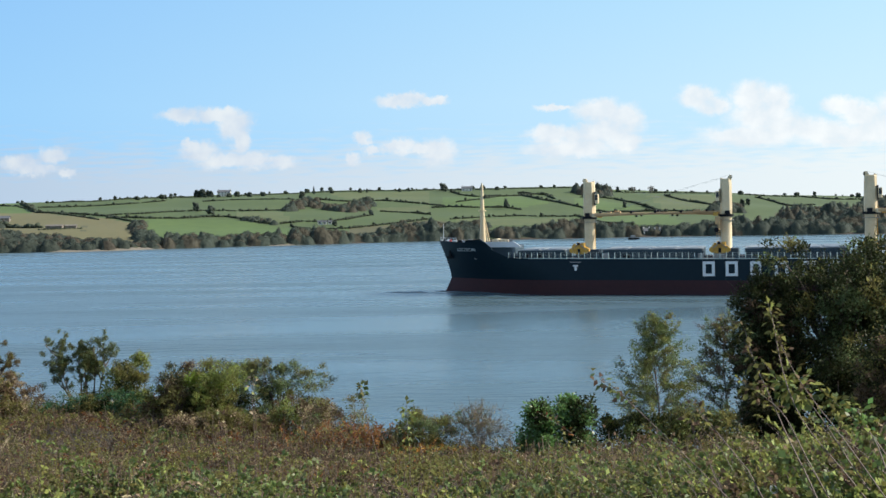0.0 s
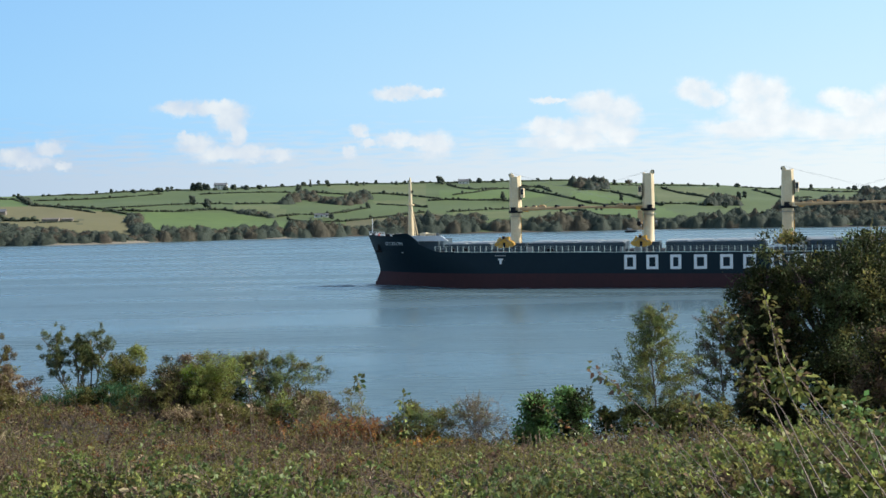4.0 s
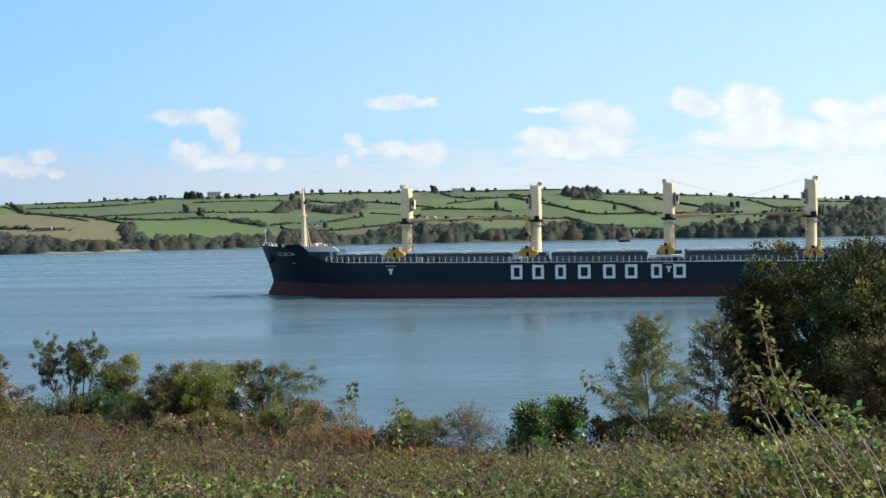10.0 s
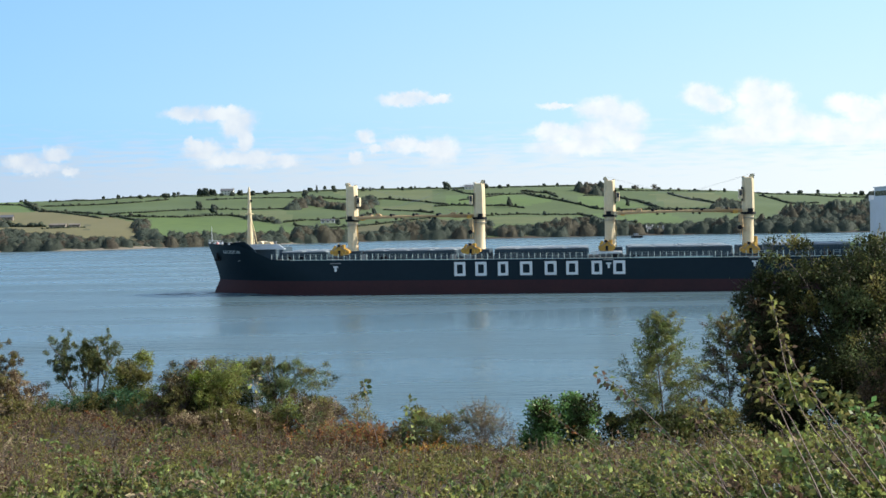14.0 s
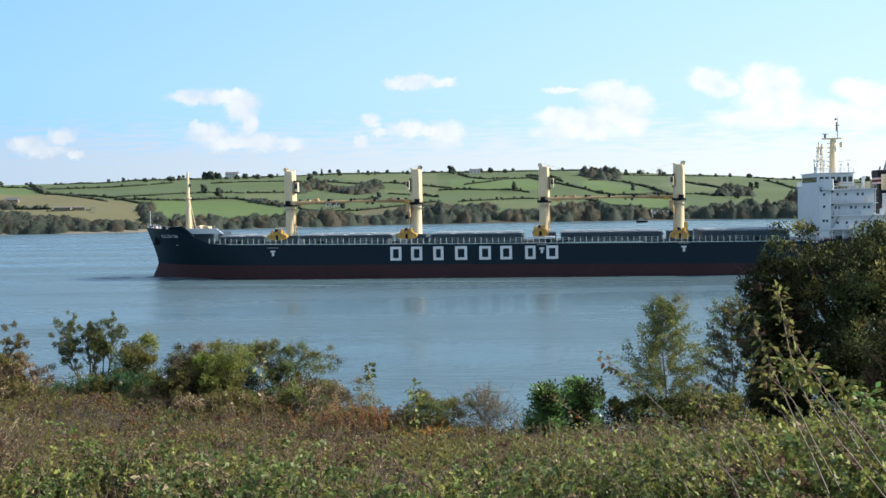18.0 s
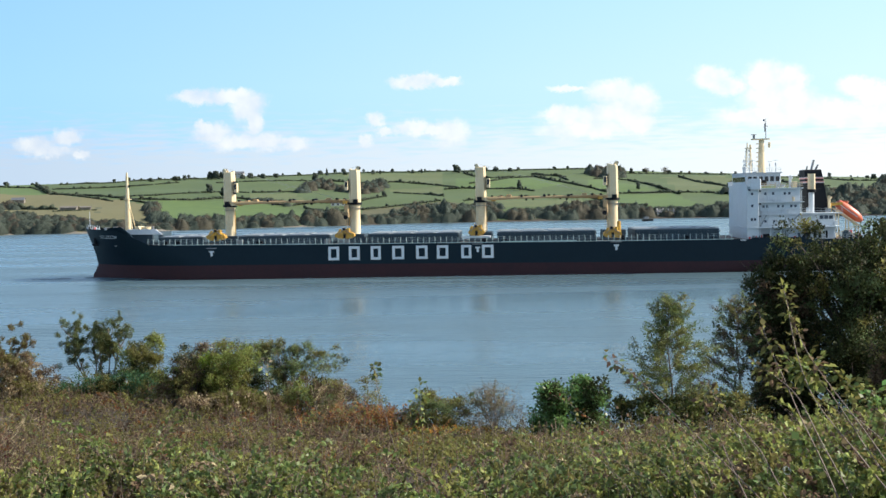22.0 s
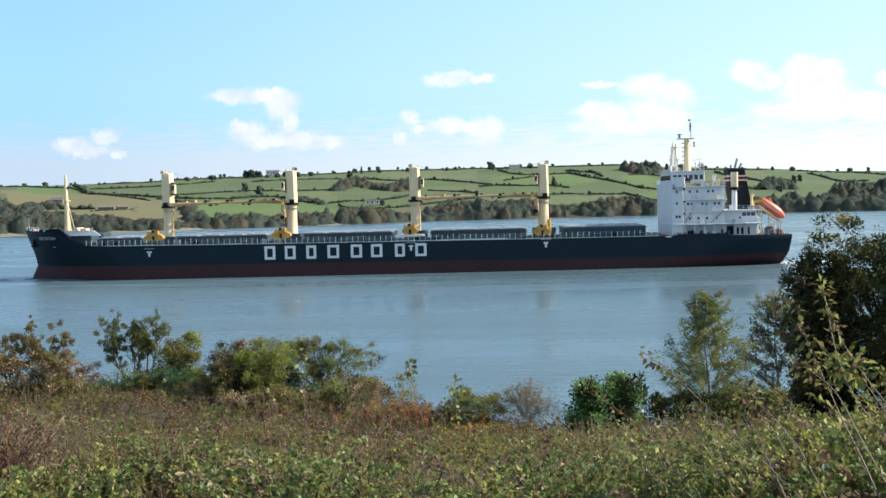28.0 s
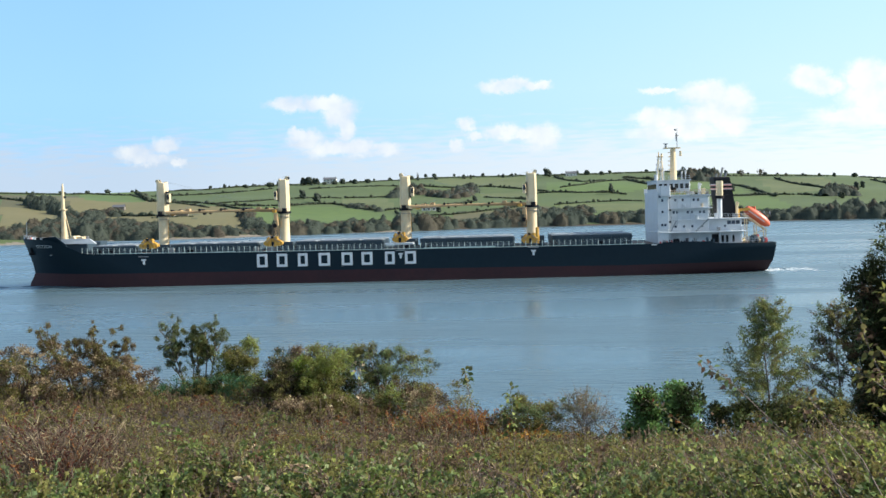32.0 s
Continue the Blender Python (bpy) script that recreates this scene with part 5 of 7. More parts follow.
def far_tree(x, y, tall, wide, form="leafy"):
    z = float(ground_height(x, y))
    gen = np.random.default_rng(int(abs(x) * 7 + y))
    t = thing("tree", {"leafy": "round dark green tree on the far hillside", "bare": "half-bare tree on the skyline", "conifer": "dark pointed conifer on the skyline"}[form],
              "tree", "hillside trees", place=pose(x, y, z - 0.2))
    b = Build()
    b.rod((0, 0, 0), (0, 0, tall * 0.55), tall * 0.03, tall * 0.015, 7)
    for k in range(7 if form == "leafy" else 16):
        w = k * 2.4
        s = tall * (0.25 + 0.03 * k)
        b.rod((0, 0, s), (wide * 0.38 * math.cos(w), wide * 0.38 * math.sin(w), min(tall * 0.95, s + tall * 0.35)), tall * 0.012, tall * 0.003, 5)
    part("trunk", b, BARK, t)
    if form == "conifer":
        k = (np.arange(26) + gen.random(26)) / 26
        r = (1 - k) * wide * 0.34 * gen.uniform(0.5, 1, 26)
        w = np.arange(26) * 2.4
        p, s = np.stack([r * np.cos(w), r * np.sin(w), tall * (0.1 + 0.86 * k)], 1), 0.22 + wide * 0.17 * (1 - k)
        v, f = masses(p, s, gen, 8, 0.8)
    elif form == "bare":
        p, s = crown_points(tall, wide, 16, gen, 0.35)
        v, f = clumps(p, s * 0.9, gen, 0.4)
    else:
        p, s = crown_points(tall, wide, 13, gen, 0.2)
        p, s = np.concatenate([p, [(0, 0, tall * 0.4), (0, 0, tall * 0.62)]]), np.concatenate([s, [wide * 0.26, wide * 0.24]])
        v, f = masses(p, s, gen, 14)
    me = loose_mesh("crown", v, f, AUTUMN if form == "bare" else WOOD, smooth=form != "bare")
    part("crown", me, WOOD, t)


def skyline_row():
    """Small trees and scrub along the top hedges."""
    for u in np.linspace(-0.47, 0.38, 64):
        u = u + far_gen.normal(0, 0.005)
        if far_gen.random() < 0.35:
            continue
        y = float(np.interp(u, BANK_U, BANK_Y)) + DEEP - far_gen.uniform(2, 25)
        s = far_gen.uniform(2.2, 4.6)
        far_tree(round(u * y), round(y), s, s * far_gen.uniform(0.9, 1.9))


skyline_row()
SLATE = material("slate_roof", (0.10, 0.105, 0.115), 0.7, vary=0.2, scale=3)
RENDER_WALL = material("pale_house_render", (0.62, 0.60, 0.55), 0.85, vary=0.1, scale=5)
STONE = material("grey_brown_stone_wall", (0.17, 0.15, 0.125), 0.9, vary=0.4, scale=1.5)


def cottage(x, y, turn, long, deep, eaves, ridge, wall_mat=RENDER_WALL, roof_mat=SLATE, windows=3, storeys=1, chimneys=2, label="pale rendered farmhouse with a slate roof"):
    z = float(ground_height(x, y)) - 0.3
    h = thing("house", label, "house", place=pose(x, y, z, 0, 0, turn))
    a, d = long / 2, deep / 2
    w = Build()
    w.add([(-a, -d, 0), (a, -d, 0), (a, d, 0), (-a, d, 0), (-a, -d, eaves), (a, -d, eaves), (a, d, eaves), (-a, d, eaves), (-a, 0, ridge - 0.1), (a, 0, ridge - 0.1)],
          [(0, 1, 5, 4), (2, 3, 7, 6), (1, 2, 6, 9, 5), (3, 0, 4, 8, 7)])
    part("wall", w, wall_mat, h)
    r = Build()
    for s in (-1, 1):
        v = [(-a - 0.3, s * (d + 0.35), eaves - 0.15), (a + 0.3, s * (d + 0.35), eaves - 0.15), (a + 0.3, 0, ridge), (-a - 0.3, 0, ridge)]
        r.add(v + [(p, q, e + 0.2) for p, q, e in v], [(0, 1, 2, 3), (4, 5, 6, 7), (0, 1, 5, 4), (1, 2, 6, 5), (3, 0, 4, 7)])
    roof = part("roof", r, roof_mat, h)
    for k in range(chimneys):
        cx = (-a + 0.6) if k == 0 else (a - 0.6)
        part("chimney", Build().box(cx - 0.4, cx + 0.4, -0.35, 0.35, ridge - 0.6, ridge + 1.2), wall_mat, roof)
    for s in range(storeys):
        for k in range(windows):
            cx = -a + long * (k + 0.5) / windows
            win = part("window", Build().box(cx - 0.55, cx + 0.55, -d - 0.05, -d + 0.05, 0.9 + 2.6 * s, 2.2 + 2.6 * s), WIN, h)
            part("sill", Build().box(cx - 0.65, cx + 0.65, -d - 0.15, -d, 0.8 + 2.6 * s, 0.9 + 2.6 * s), wall_mat, win)


hedge([(-300, 836), (-290, 837), (-278, 839), (-268, 843)], 3.5, 1.6)
hedge([(-352, 900), (-338, 886), (-322, 872), (-306, 860)], 5, 3.6)
hedge([(-368, 925), (-352, 900)], 5, 3.2)
hedge([(-440, 1184), (-397, 1090), (-379, 1050)], 4, 4)
hedge([(-375, 1040), (-348, 1018), (-305, 978), (-280, 950), (-259, 918), (-245, 905)], 3, 2.6)
hedge([(-400, 1120), (-372, 1120), (-347, 1131), (-319, 1132), (-298, 1156), (-287, 1171)], 2.5, 2.2)
hedge([(-286, 962), (-259, 970), (-238, 1002), (-217, 1022), (-187, 1024), (-164, 1036), (-145, 1048)], 2.5, 2.2)
hedge([(-279, 937), (-246, 936), (-220, 944), (-200, 960), (-184, 964), (-169, 949), (-151, 926), (-135, 913)], 3, 2.6)
hedge([(-418, 1188), (-367, 1196), (-340, 1206), (-300, 1240), (-265, 1246)], 3, 2.4)
hedge([(-244, 1147), (-211, 1156), (-176, 1154), (-147, 1154)], 2.5, 2)
hedge([(-229, 1256), (-199, 1264), (-169, 1275), (-131, 1278), (-75, 1305), (-4, 1322)], 3, 2.2)
hedge([(-130, 1152), (-106, 1136), (-83, 1134), (-61, 1153), (-37, 1130), (-17, 1104), (2, 1077)], 3, 2.6)
hedge([(-58, 1042), (-39, 1030), (-24, 1019), (-11, 996)], 3, 2.4)
hedge([(-131, 916), (-119, 928), (-96, 928), (-79, 946), (-63, 988)], 3, 2.6)
hedge([(-120, 896), (-103, 866), (-90, 868)], 3, 2.5)
hedge([(-91, 876), (-74, 886), (-53, 908), (-31, 934), (-13, 950)], 3, 2.4)
hedge([(9, 1286), (21, 1232), (38, 1191), (63, 1212)], 3, 2.4)
hedge([(-11, 1066), (7, 1071), (28, 1062), (60, 1060), (72, 1044)], 3, 2.6)
hedge([(13, 1110), (36, 1136), (56, 1184), (80, 1200), (106, 1224), (117, 1203)], 2.5, 2.4)
hedge([(-4, 1310), (55, 1306), (120, 1306), (154, 1316)], 3, 2.4)
hedge([(82, 1217), (99, 1136), (113, 1104), (126, 1074), (138, 1046), (152, 1037), (200, 1040)], 3, 2.8)
hedge([(167, 1220), (183, 1202), (192, 1149), (195, 1072), (202, 1024)], 3.5, 3)
hedge([(116, 995), (128, 936), (143, 914), (155, 900)], 3.5, 2.8)
hedge([(184, 1297), (252, 1309), (317, 1310)], 3, 2.2)
hedge([(204, 1038), (224, 1034), (246, 1018)], 3, 2.4)
hedge([(345, 1243), (350, 1197), (345, 1122), (378, 1153)], 3, 2.6)
hedge([(212, 897), (241, 918), (272, 930)], 3, 2.4)
hedge([(353, 1320), (411, 1294), (423, 1235), (484, 1218)], 3, 2.4)
hedge([(145, 1190), (171, 1223)], 2.5, 2.2)
hedge([(6, 950), (40, 972), (66, 986), (115, 983)], 2.5, 2.2)
hedge([(246, 1248), (260, 1095), (278, 1062)], 3, 2.5)
hedge([(83, 1238), (111, 1210), (114, 1148)], 3, 2.6)
hedge([(-574, 1146), (-521, 1166), (-491, 1184), (-431, 1150)], 3, 2.5)
hedge([(-516, 1028), (-462, 985), (-412, 931)], 3, 3)
hedge([(-428, 1141), (-370, 1045), (-316, 972), (-283, 930)], 2.5, 2)
wood([(-289, 702), (-274, 716), (-243, 708), (-218, 714), (-204, 724), (-207, 736), (-244, 743), (-269, 764), (-294, 768), (-307, 745)], 5.5, 6)
wood([(-339, 674), (-308, 687), (-281, 710), (-232, 711), (-238, 728), (-275, 746), (-304, 770), (-349, 807), (-346, 782), (-361, 718)], 6, 6)
wood([(-466, 983), (-429, 958), (-377, 860), (-400, 891), (-449, 956)], 7, 7)
wood([(-350, 830), (-352, 874), (-339, 878), (-362, 924), (-379, 918)], 7, 5)
wood([(-206, 727), (-186, 738), (-182, 752), (-200, 748)], 4, 2.3)
wood([(-300, 772), (-272, 768), (-246, 748), (-238, 752), (-262, 786), (-292, 800)], 4.5, 2.6)
wood([(-214, 790), (-206, 800), (-194, 760), (-184, 752), (-202, 752)], 4.5, 4.0)
wood([(-181, 742), (-112, 778), (-28, 828), (13, 830), (98, 839), (141, 846), (223, 836), (284, 817), (321, 799), (338, 842), (296, 852), (231, 866), (171, 870), (146, 876), (102, 876), (57, 865), (14, 859), (-29, 866), (-45, 840), (-114, 794), (-174, 780), (-182, 755)], 6, 6.5)
wood([(-46, 850), (-30, 884), (-3, 904), (29, 913), (42, 899), (14, 866), (-28, 838)], 5, 5)
wood([(-143, 1018), (-133, 1084), (-108, 1048), (-85, 1025), (-71, 1041), (-67, 1107), (-77, 1130), (-90, 1086), (-110, 1072), (-135, 1146), (-144, 1124)], 7, 5.5)
wood([(260, 891), (315, 994), (350, 1022), (362, 986), (401, 998), (336, 836), (289, 844), (250, 856)], 7.5, 8)
wood([(144, 1232), (159, 1277), (186, 1262), (176, 1220), (154, 1213)], 7, 9)
wood([(241, 1018), (272, 1098), (279, 1074), (270, 1022)], 7, 7)
wood([(381, 1035), (444, 1176), (468, 1165), (405, 1008)], 8, 8)
wood([(-247, 900), (-240, 906), (-212, 792), (-218, 800)], 5.0, 4.2)
wood([(-172, 938), (-146, 926), (-135, 909), (-155, 949)], 6, 4)
far_tree(-268, 1236, 9.0, 8.5)
far_tree(-260, 1230, 10.0, 9.5)
far_tree(-225, 1240, 6.0, 8.0)
far_tree(-233, 1236, 4.5, 7.0)
far_tree(-245, 1238, 3.2, 6.0)
far_tree(-440, 1184, 4.7, 3.5)
far_tree(-345, 1192, 5.5, 4.2)
far_tree(-322, 1192, 4.0, 7.2)
far_tree(-301, 1216, 4.8, 9.6)
far_tree(-292, 1216, 6.3, 5.1)
far_tree(-263, 1234, 9.5, 6.7)
far_tree(-255, 1232, 8.7, 7.4)
far_tree(-251, 1230, 7.9, 5.9)
far_tree(-219, 1003, 9.2, 7.4)
far_tree(-200, 975, 8.6, 9.0)
far_tree(-210, 1234, 4.9, 8.2)
far_tree(-197, 1240, 4.9, 7.5)
far_tree(-144, 1160, 8.2, 7.0)
far_tree(-123, 1260, 4.2, 5.2)
far_tree(-93, 1275, 5.0, 5.3)
far_tree(-85, 1276, 5.0, 3.7)
far_tree(-39, 1299, 5.1, 3.7)
far_tree(-49, 1299, 4.2, 5.4)
far_tree(1, 1289, 9.9, 10.2)
far_tree(46, 1298, 5.9, 7.8)
far_tree(59, 1048, 10.2, 6.4)
far_tree(62, 1289, 4.2, 6.9)
far_tree(201, 1297, 6.7, 5.4)
far_tree(172, 1070, 7.0, 5.2)
far_tree(319, 1294, 5.0, 4.5)
far_tree(346, 1312, 5.1, 7.1)
far_tree(282, 1064, 9.6, 6.5)
far_tree(296, 1096, 7.9, 6.0)
far_tree(252, 999, 6.0, 6.7)
far_tree(426, 1296, 6.7, 5.4)
far_tree(471, 1282, 5.8, 6.9)
far_tree(-63, 988, 5.3, 5.4)
far_tree(-86, 899, 4.4, 5.0)
far_tree(-3, 888, 4.3, 4.9)
far_tree(85, 977, 4.1, 4.2)
far_tree(216, 1284, 8.5, 9.2, 'bare')
far_tree(238, 1290, 9.3, 10.8, 'bare')
far_tree(267, 1296, 4.7, 4.7, 'bare')
far_tree(-143, 1257, 9.0, 4.5, 'conifer')
cottage(-242, 1255, 4, 14, 8, 5.0, 7.2, windows=4, storeys=2, label="large pale farmhouse on the skyline")
cottage(-290, 845, -8, 13, 5, 2.2, 3.2, STONE, STONE, 0, chimneys=0, label="low ruined stone farm buildings")
cottage(-279, 848, 12, 8, 5, 2.0, 2.7, STONE, STONE, 0, chimneys=0, label="low ruined stone farm buildings")
cottage(-371, 955, 10, 10, 7, 3.0, 5.0, STONE, SLATE, 0, chimneys=0, label="stone barn with a dark slate roof")
cottage(-99, 910, 0, 3.5, 3, 2.4, 3.4, windows=1, chimneys=0, label="small white farm outbuilding")
cottage(-95, 910, 0, 3.0, 3, 2.2, 3.2, windows=1, chimneys=0, label="small white farm outbuilding")
cottage(-91, 911, 0, 3.0, 3, 2.2, 3.2, windows=1, chimneys=0, label="small white farm outbuilding")
cottage(153, 851, 15, 6, 4, 2.6, 4.4, windows=2, label="white cottage by the water")
cottage(161, 850, -10, 5, 4, 2.4, 3.8, windows=2, label="white cottage by the water")
cottage(28, 1290, 0, 12, 7, 3.0, 5.4, windows=3, label="pale farmhouse among trees on the ridge")


def moored_barge():
    b = thing("moored_barge", "small dark barge moored near the far bank", "boat", place=pose(129, 765, WATER, 0, 0, 5))
    part("hull", Build().rings([[(-3.4, -1.2, -0.5), (3.4, -1.2, -0.5), (3.4, 1.2, -0.5), (-3.4, 1.2, -0.5)], [(-3.8, -1.5, 1.2), (3.8, -1.5, 1.2), (3.8, 1.5, 1.2), (-3.8, 1.5, 1.2)]]), BLACK, b)
    part("cabin", Build().box(-2.4, 0.8, -1.1, 1.1, 1.2, 2.9, 0.2), STEEL, b)
    part("mast", Build().rod((1.6, 0, 1.2), (1.6, 0, 4.2), 0.07, n=6), BLACK, b)


moored_barge()


# ---- the near hillside: heath, brambles, bushes and trees ----
BRAMBLE = leafy("bramble_leaves", (0.175, 0.216, 0.057), 0.45, 0.32, second=(0.069, 0.103, 0.034), scale=1.2, gloss=0.28)
LIME = leafy("yellow_green_leaves", (0.34, 0.35, 0.095), 0.5, 0.36, second=(0.19, 0.215, 0.065), scale=1.0, gloss=0.15)
OLIVE_LEAF = leafy("olive_leaves", (0.241, 0.224, 0.073), 0.6, 0.5, second=(0.140, 0.134, 0.047), scale=1.5)
DEAD = leafy("dead_brown_leaves", (0.205, 0.142, 0.086), 0.8, 0.42, second=(0.115, 0.083, 0.054), scale=1.5)
HEATHER = leafy("dry_heather", (0.185, 0.140, 0.098), 0.8, 0.35, second=(0.095, 0.074, 0.055), scale=1.2)
RUST = leafy("rust_red_bracken", (0.274, 0.122, 0.042), 0.8, 0.45, second=(0.167, 0.076, 0.034), scale=1.5)
BRACKEN = leafy("orange_brown_bracken", (0.37, 0.175, 0.062), 0.8, 0.45, second=(0.23, 0.11, 0.045), scale=1.2)
DOCK = leafy("dark_red_dock_seed", (0.15, 0.062, 0.045), 0.8, 0.35, second=(0.085, 0.04, 0.032), scale=0.8)
GOLD = leafy("golden_bracken", (0.459, 0.243, 0.047), 0.8, 0.4, second=(0.270, 0.149, 0.041), scale=1.2)
STRAW = leafy("pale_dry_grass", (0.459, 0.365, 0.230), 0.8, 0.42, second=(0.270, 0.203, 0.121), scale=1.5)
GORSE = leafy("gorse_needles", (0.341, 0.380, 0.097), 0.6, 0.45, second=(0.179, 0.211, 0.065), scale=0.8)
IVY = leafy("ivy_leaves", (0.201, 0.336, 0.100), 0.38, 0.45, second=(0.100, 0.189, 0.058), scale=0.8, gloss=0.4)
BLUEGORSE = leafy("blue_green_gorse_needles", (0.083, 0.180, 0.083), 0.6, 0.4, second=(0.045, 0.105, 0.051), scale=0.8)
GREENTOP = leafy("fresh_green_gorse_needles", (0.230, 0.320, 0.045), 0.6, 0.45, second=(0.140, 0.200, 0.035), scale=0.6)
GREYGREEN = leafy("grey_green_shrub_leaves", (0.211, 0.268, 0.114), 0.6, 0.45, second=(0.121, 0.162, 0.073), scale=0.8)
DARKLEAF = leafy("hawthorn_leaves", (0.052, 0.064, 0.022), 0.55, 0.3, second=(0.03, 0.037, 0.014), scale=1.5)
PALETWIG = material("pale_grey_stem_bark", (0.20, 0.16, 0.12), 0.85, vary=0.3, scale=0.4)
TWIG = material("grey_twig_bark", (0.10, 0.075, 0.055), 0.85, vary=0.3, scale=0.4)
PETAL = material("white_petals", (0.75, 0.76, 0.74), 0.6, vary=0.08, scale=0.05)
CANE = material("reddish_bramble_cane", (0.095, 0.066, 0.05), 0.7, vary=0.3, scale=0.3)

gen = np.random.default_rng(23)


def unit(v):
    return v / np.maximum(np.linalg.norm(v, axis=-1, keepdims=True), 1e-9)


def leaf_quads(p, axis, size, slim=0.6, flat=0.5):
    """Leaves as small folded blades: corners and faces. p (n, 3), axis (n, 3), size (n,)."""
    n = len(p)
    nor = unit(gen.normal(0, 1, (n, 3)) + np.array([0, 0, flat * 3]))
    side = unit(np.cross(axis, nor))
    nor = np.cross(side, axis)
    L, W = size[:, None], (size * slim * gen.uniform(0.75, 1.2, n))[:, None] / 2
    mid = p + axis * L * 0.45
    v = np.stack([p, mid + side * W + nor * W * 0.35, p + axis * L - nor * L * 0.12, mid - side * W + nor * W * 0.35], 1).reshape(-1, 3)
    return v, np.arange(n * 4).reshape(-1, 4)


def sprays(base, reach, rise, droop, count, size, slim=0.6, flat=0.5, start=0.25):
    """Shoots that rise from base, arch over and carry leaves: the leaves' corners and faces, and the shoots' lines."""
    n = len(base)
    w = gen.uniform(0, 6.283, n)
    out = np.stack([np.cos(w), np.sin(w), np.zeros(n)], 1) * reach[:, None]
    t = start + (1 - start) * (np.arange(count)[None] + gen.uniform(0, 1, (n, count))) / count

    def at(s):
        return base[:, None] + out[:, None] * s[..., None] + np.array([0, 0, 1.0]) * (rise[:, None] * s - droop[:, None] * s * s)[..., None]

    p = at(t)
    tang = unit(out[:, None] + np.array([0, 0, 1.0]) * (rise[:, None] - 2 * droop[:, None] * t)[..., None])
    axis = unit(tang * 0.6 + gen.normal(0, 0.6, p.shape))
    s = size * gen.uniform(0.6, 1.25, (n, count))
    v, f = leaf_quads(p.reshape(-1, 3), axis.reshape(-1, 3), s.ravel(), slim, flat)
    lines = at(np.repeat(np.linspace(0, 1, 3)[None], n, 0))
    return v, f, lines


def tubes(lines, r0, r1):
    """Three-sided shoots along lines (n, k, 3)."""
    n, k, _ = lines.shape
    r = np.linspace(1, 0, k)[None, :, None, None] * (np.broadcast_to(r0, (n,)) - np.broadcast_to(r1, (n,)))[:, None, None, None] + np.broadcast_to(r1, (n,))[:, None, None, None]
    ring = np.array([(1, 0, 0.2), (-0.5, 0.87, 0), (-0.5, -0.87, 0)])
    v = (lines[:, :, None] + ring[None, None] * r).reshape(-1, 3)
    f = []
    for a in range(k - 1):
        for b in range(3):
            c = (b + 1) % 3
            f.append((a * 3 + b, a * 3 + c, a * 3 + 3 + c, a * 3 + 3 + b))
    f = (np.array(f)[None] + (np.arange(n) * k * 3)[:, None, None]).reshape(-1, 4)
    return v, f


def patch(n, near, far, left=-0.56, right=0.5):
    """Points spread evenly over the slope between two distances."""
    y = np.sqrt(gen.uniform(near ** 2, far ** 2, n))
    x = gen.uniform(left, right, n) * y
    return x, y


def mottle(x, y, s=1.0):
    return np.sin(x / s * 1.7 + 1.3 * np.sin(y / s * 0.9)) * np.sin(y / s * 1.3 + 1.1 * np.sin(x / s * 0.7)) + 0.5 * np.sin(x / s * 3.9 + y / s * 2.3)


def brow(x):
    return 27 + 9 * np.clip((2 - x) / 11, 0, 1) ** 2 * (3 - 2 * np.clip((2 - x) / 11, 0, 1))


def cover(name, label, x, y, reach, rise, droop, count, size, mats, pick, slim=0.6, flat=0.5, shoots=None):
    base = np.stack([x, y, ground_height(x, y) - 0.02], 1)
    v, f, lines = sprays(base, reach, rise, droop, count, size, slim, flat)
    ix = np.repeat(pick, count)
    vs, fs = v, f
    if shoots is not None:
        tv, tf = tubes(lines, 0.006, 0.003)
        vs, fs = np.concatenate([v, tv]), np.concatenate([f, tf + len(v)])
        ix = np.concatenate([ix, np.full(len(tf), shoots)])
    me = loose_mesh(name, vs, fs, mats, ix)
    return tagged(new(name, me), label, name.replace("_", " "), kind="stuff")


def tussocks(cx, cy, high, wide, n):
    """Shoots gathered in mounds: their places, heights and the mound that each belongs to."""
    k = gen.integers(0, len(cx), n)
    off = gen.normal(0, 1, (n, 2)) * wide[k][:, None] * 0.5
    d = np.hypot(off[:, 0], off[:, 1]) / wide[k]
    tall = high[k] * np.clip(1.08 - 0.75 * d ** 2, 0.25, 1.1) * gen.uniform(0.75, 1.15, n)
    return cx[k] + off[:, 0], cy[k] + off[:, 1], tall, k


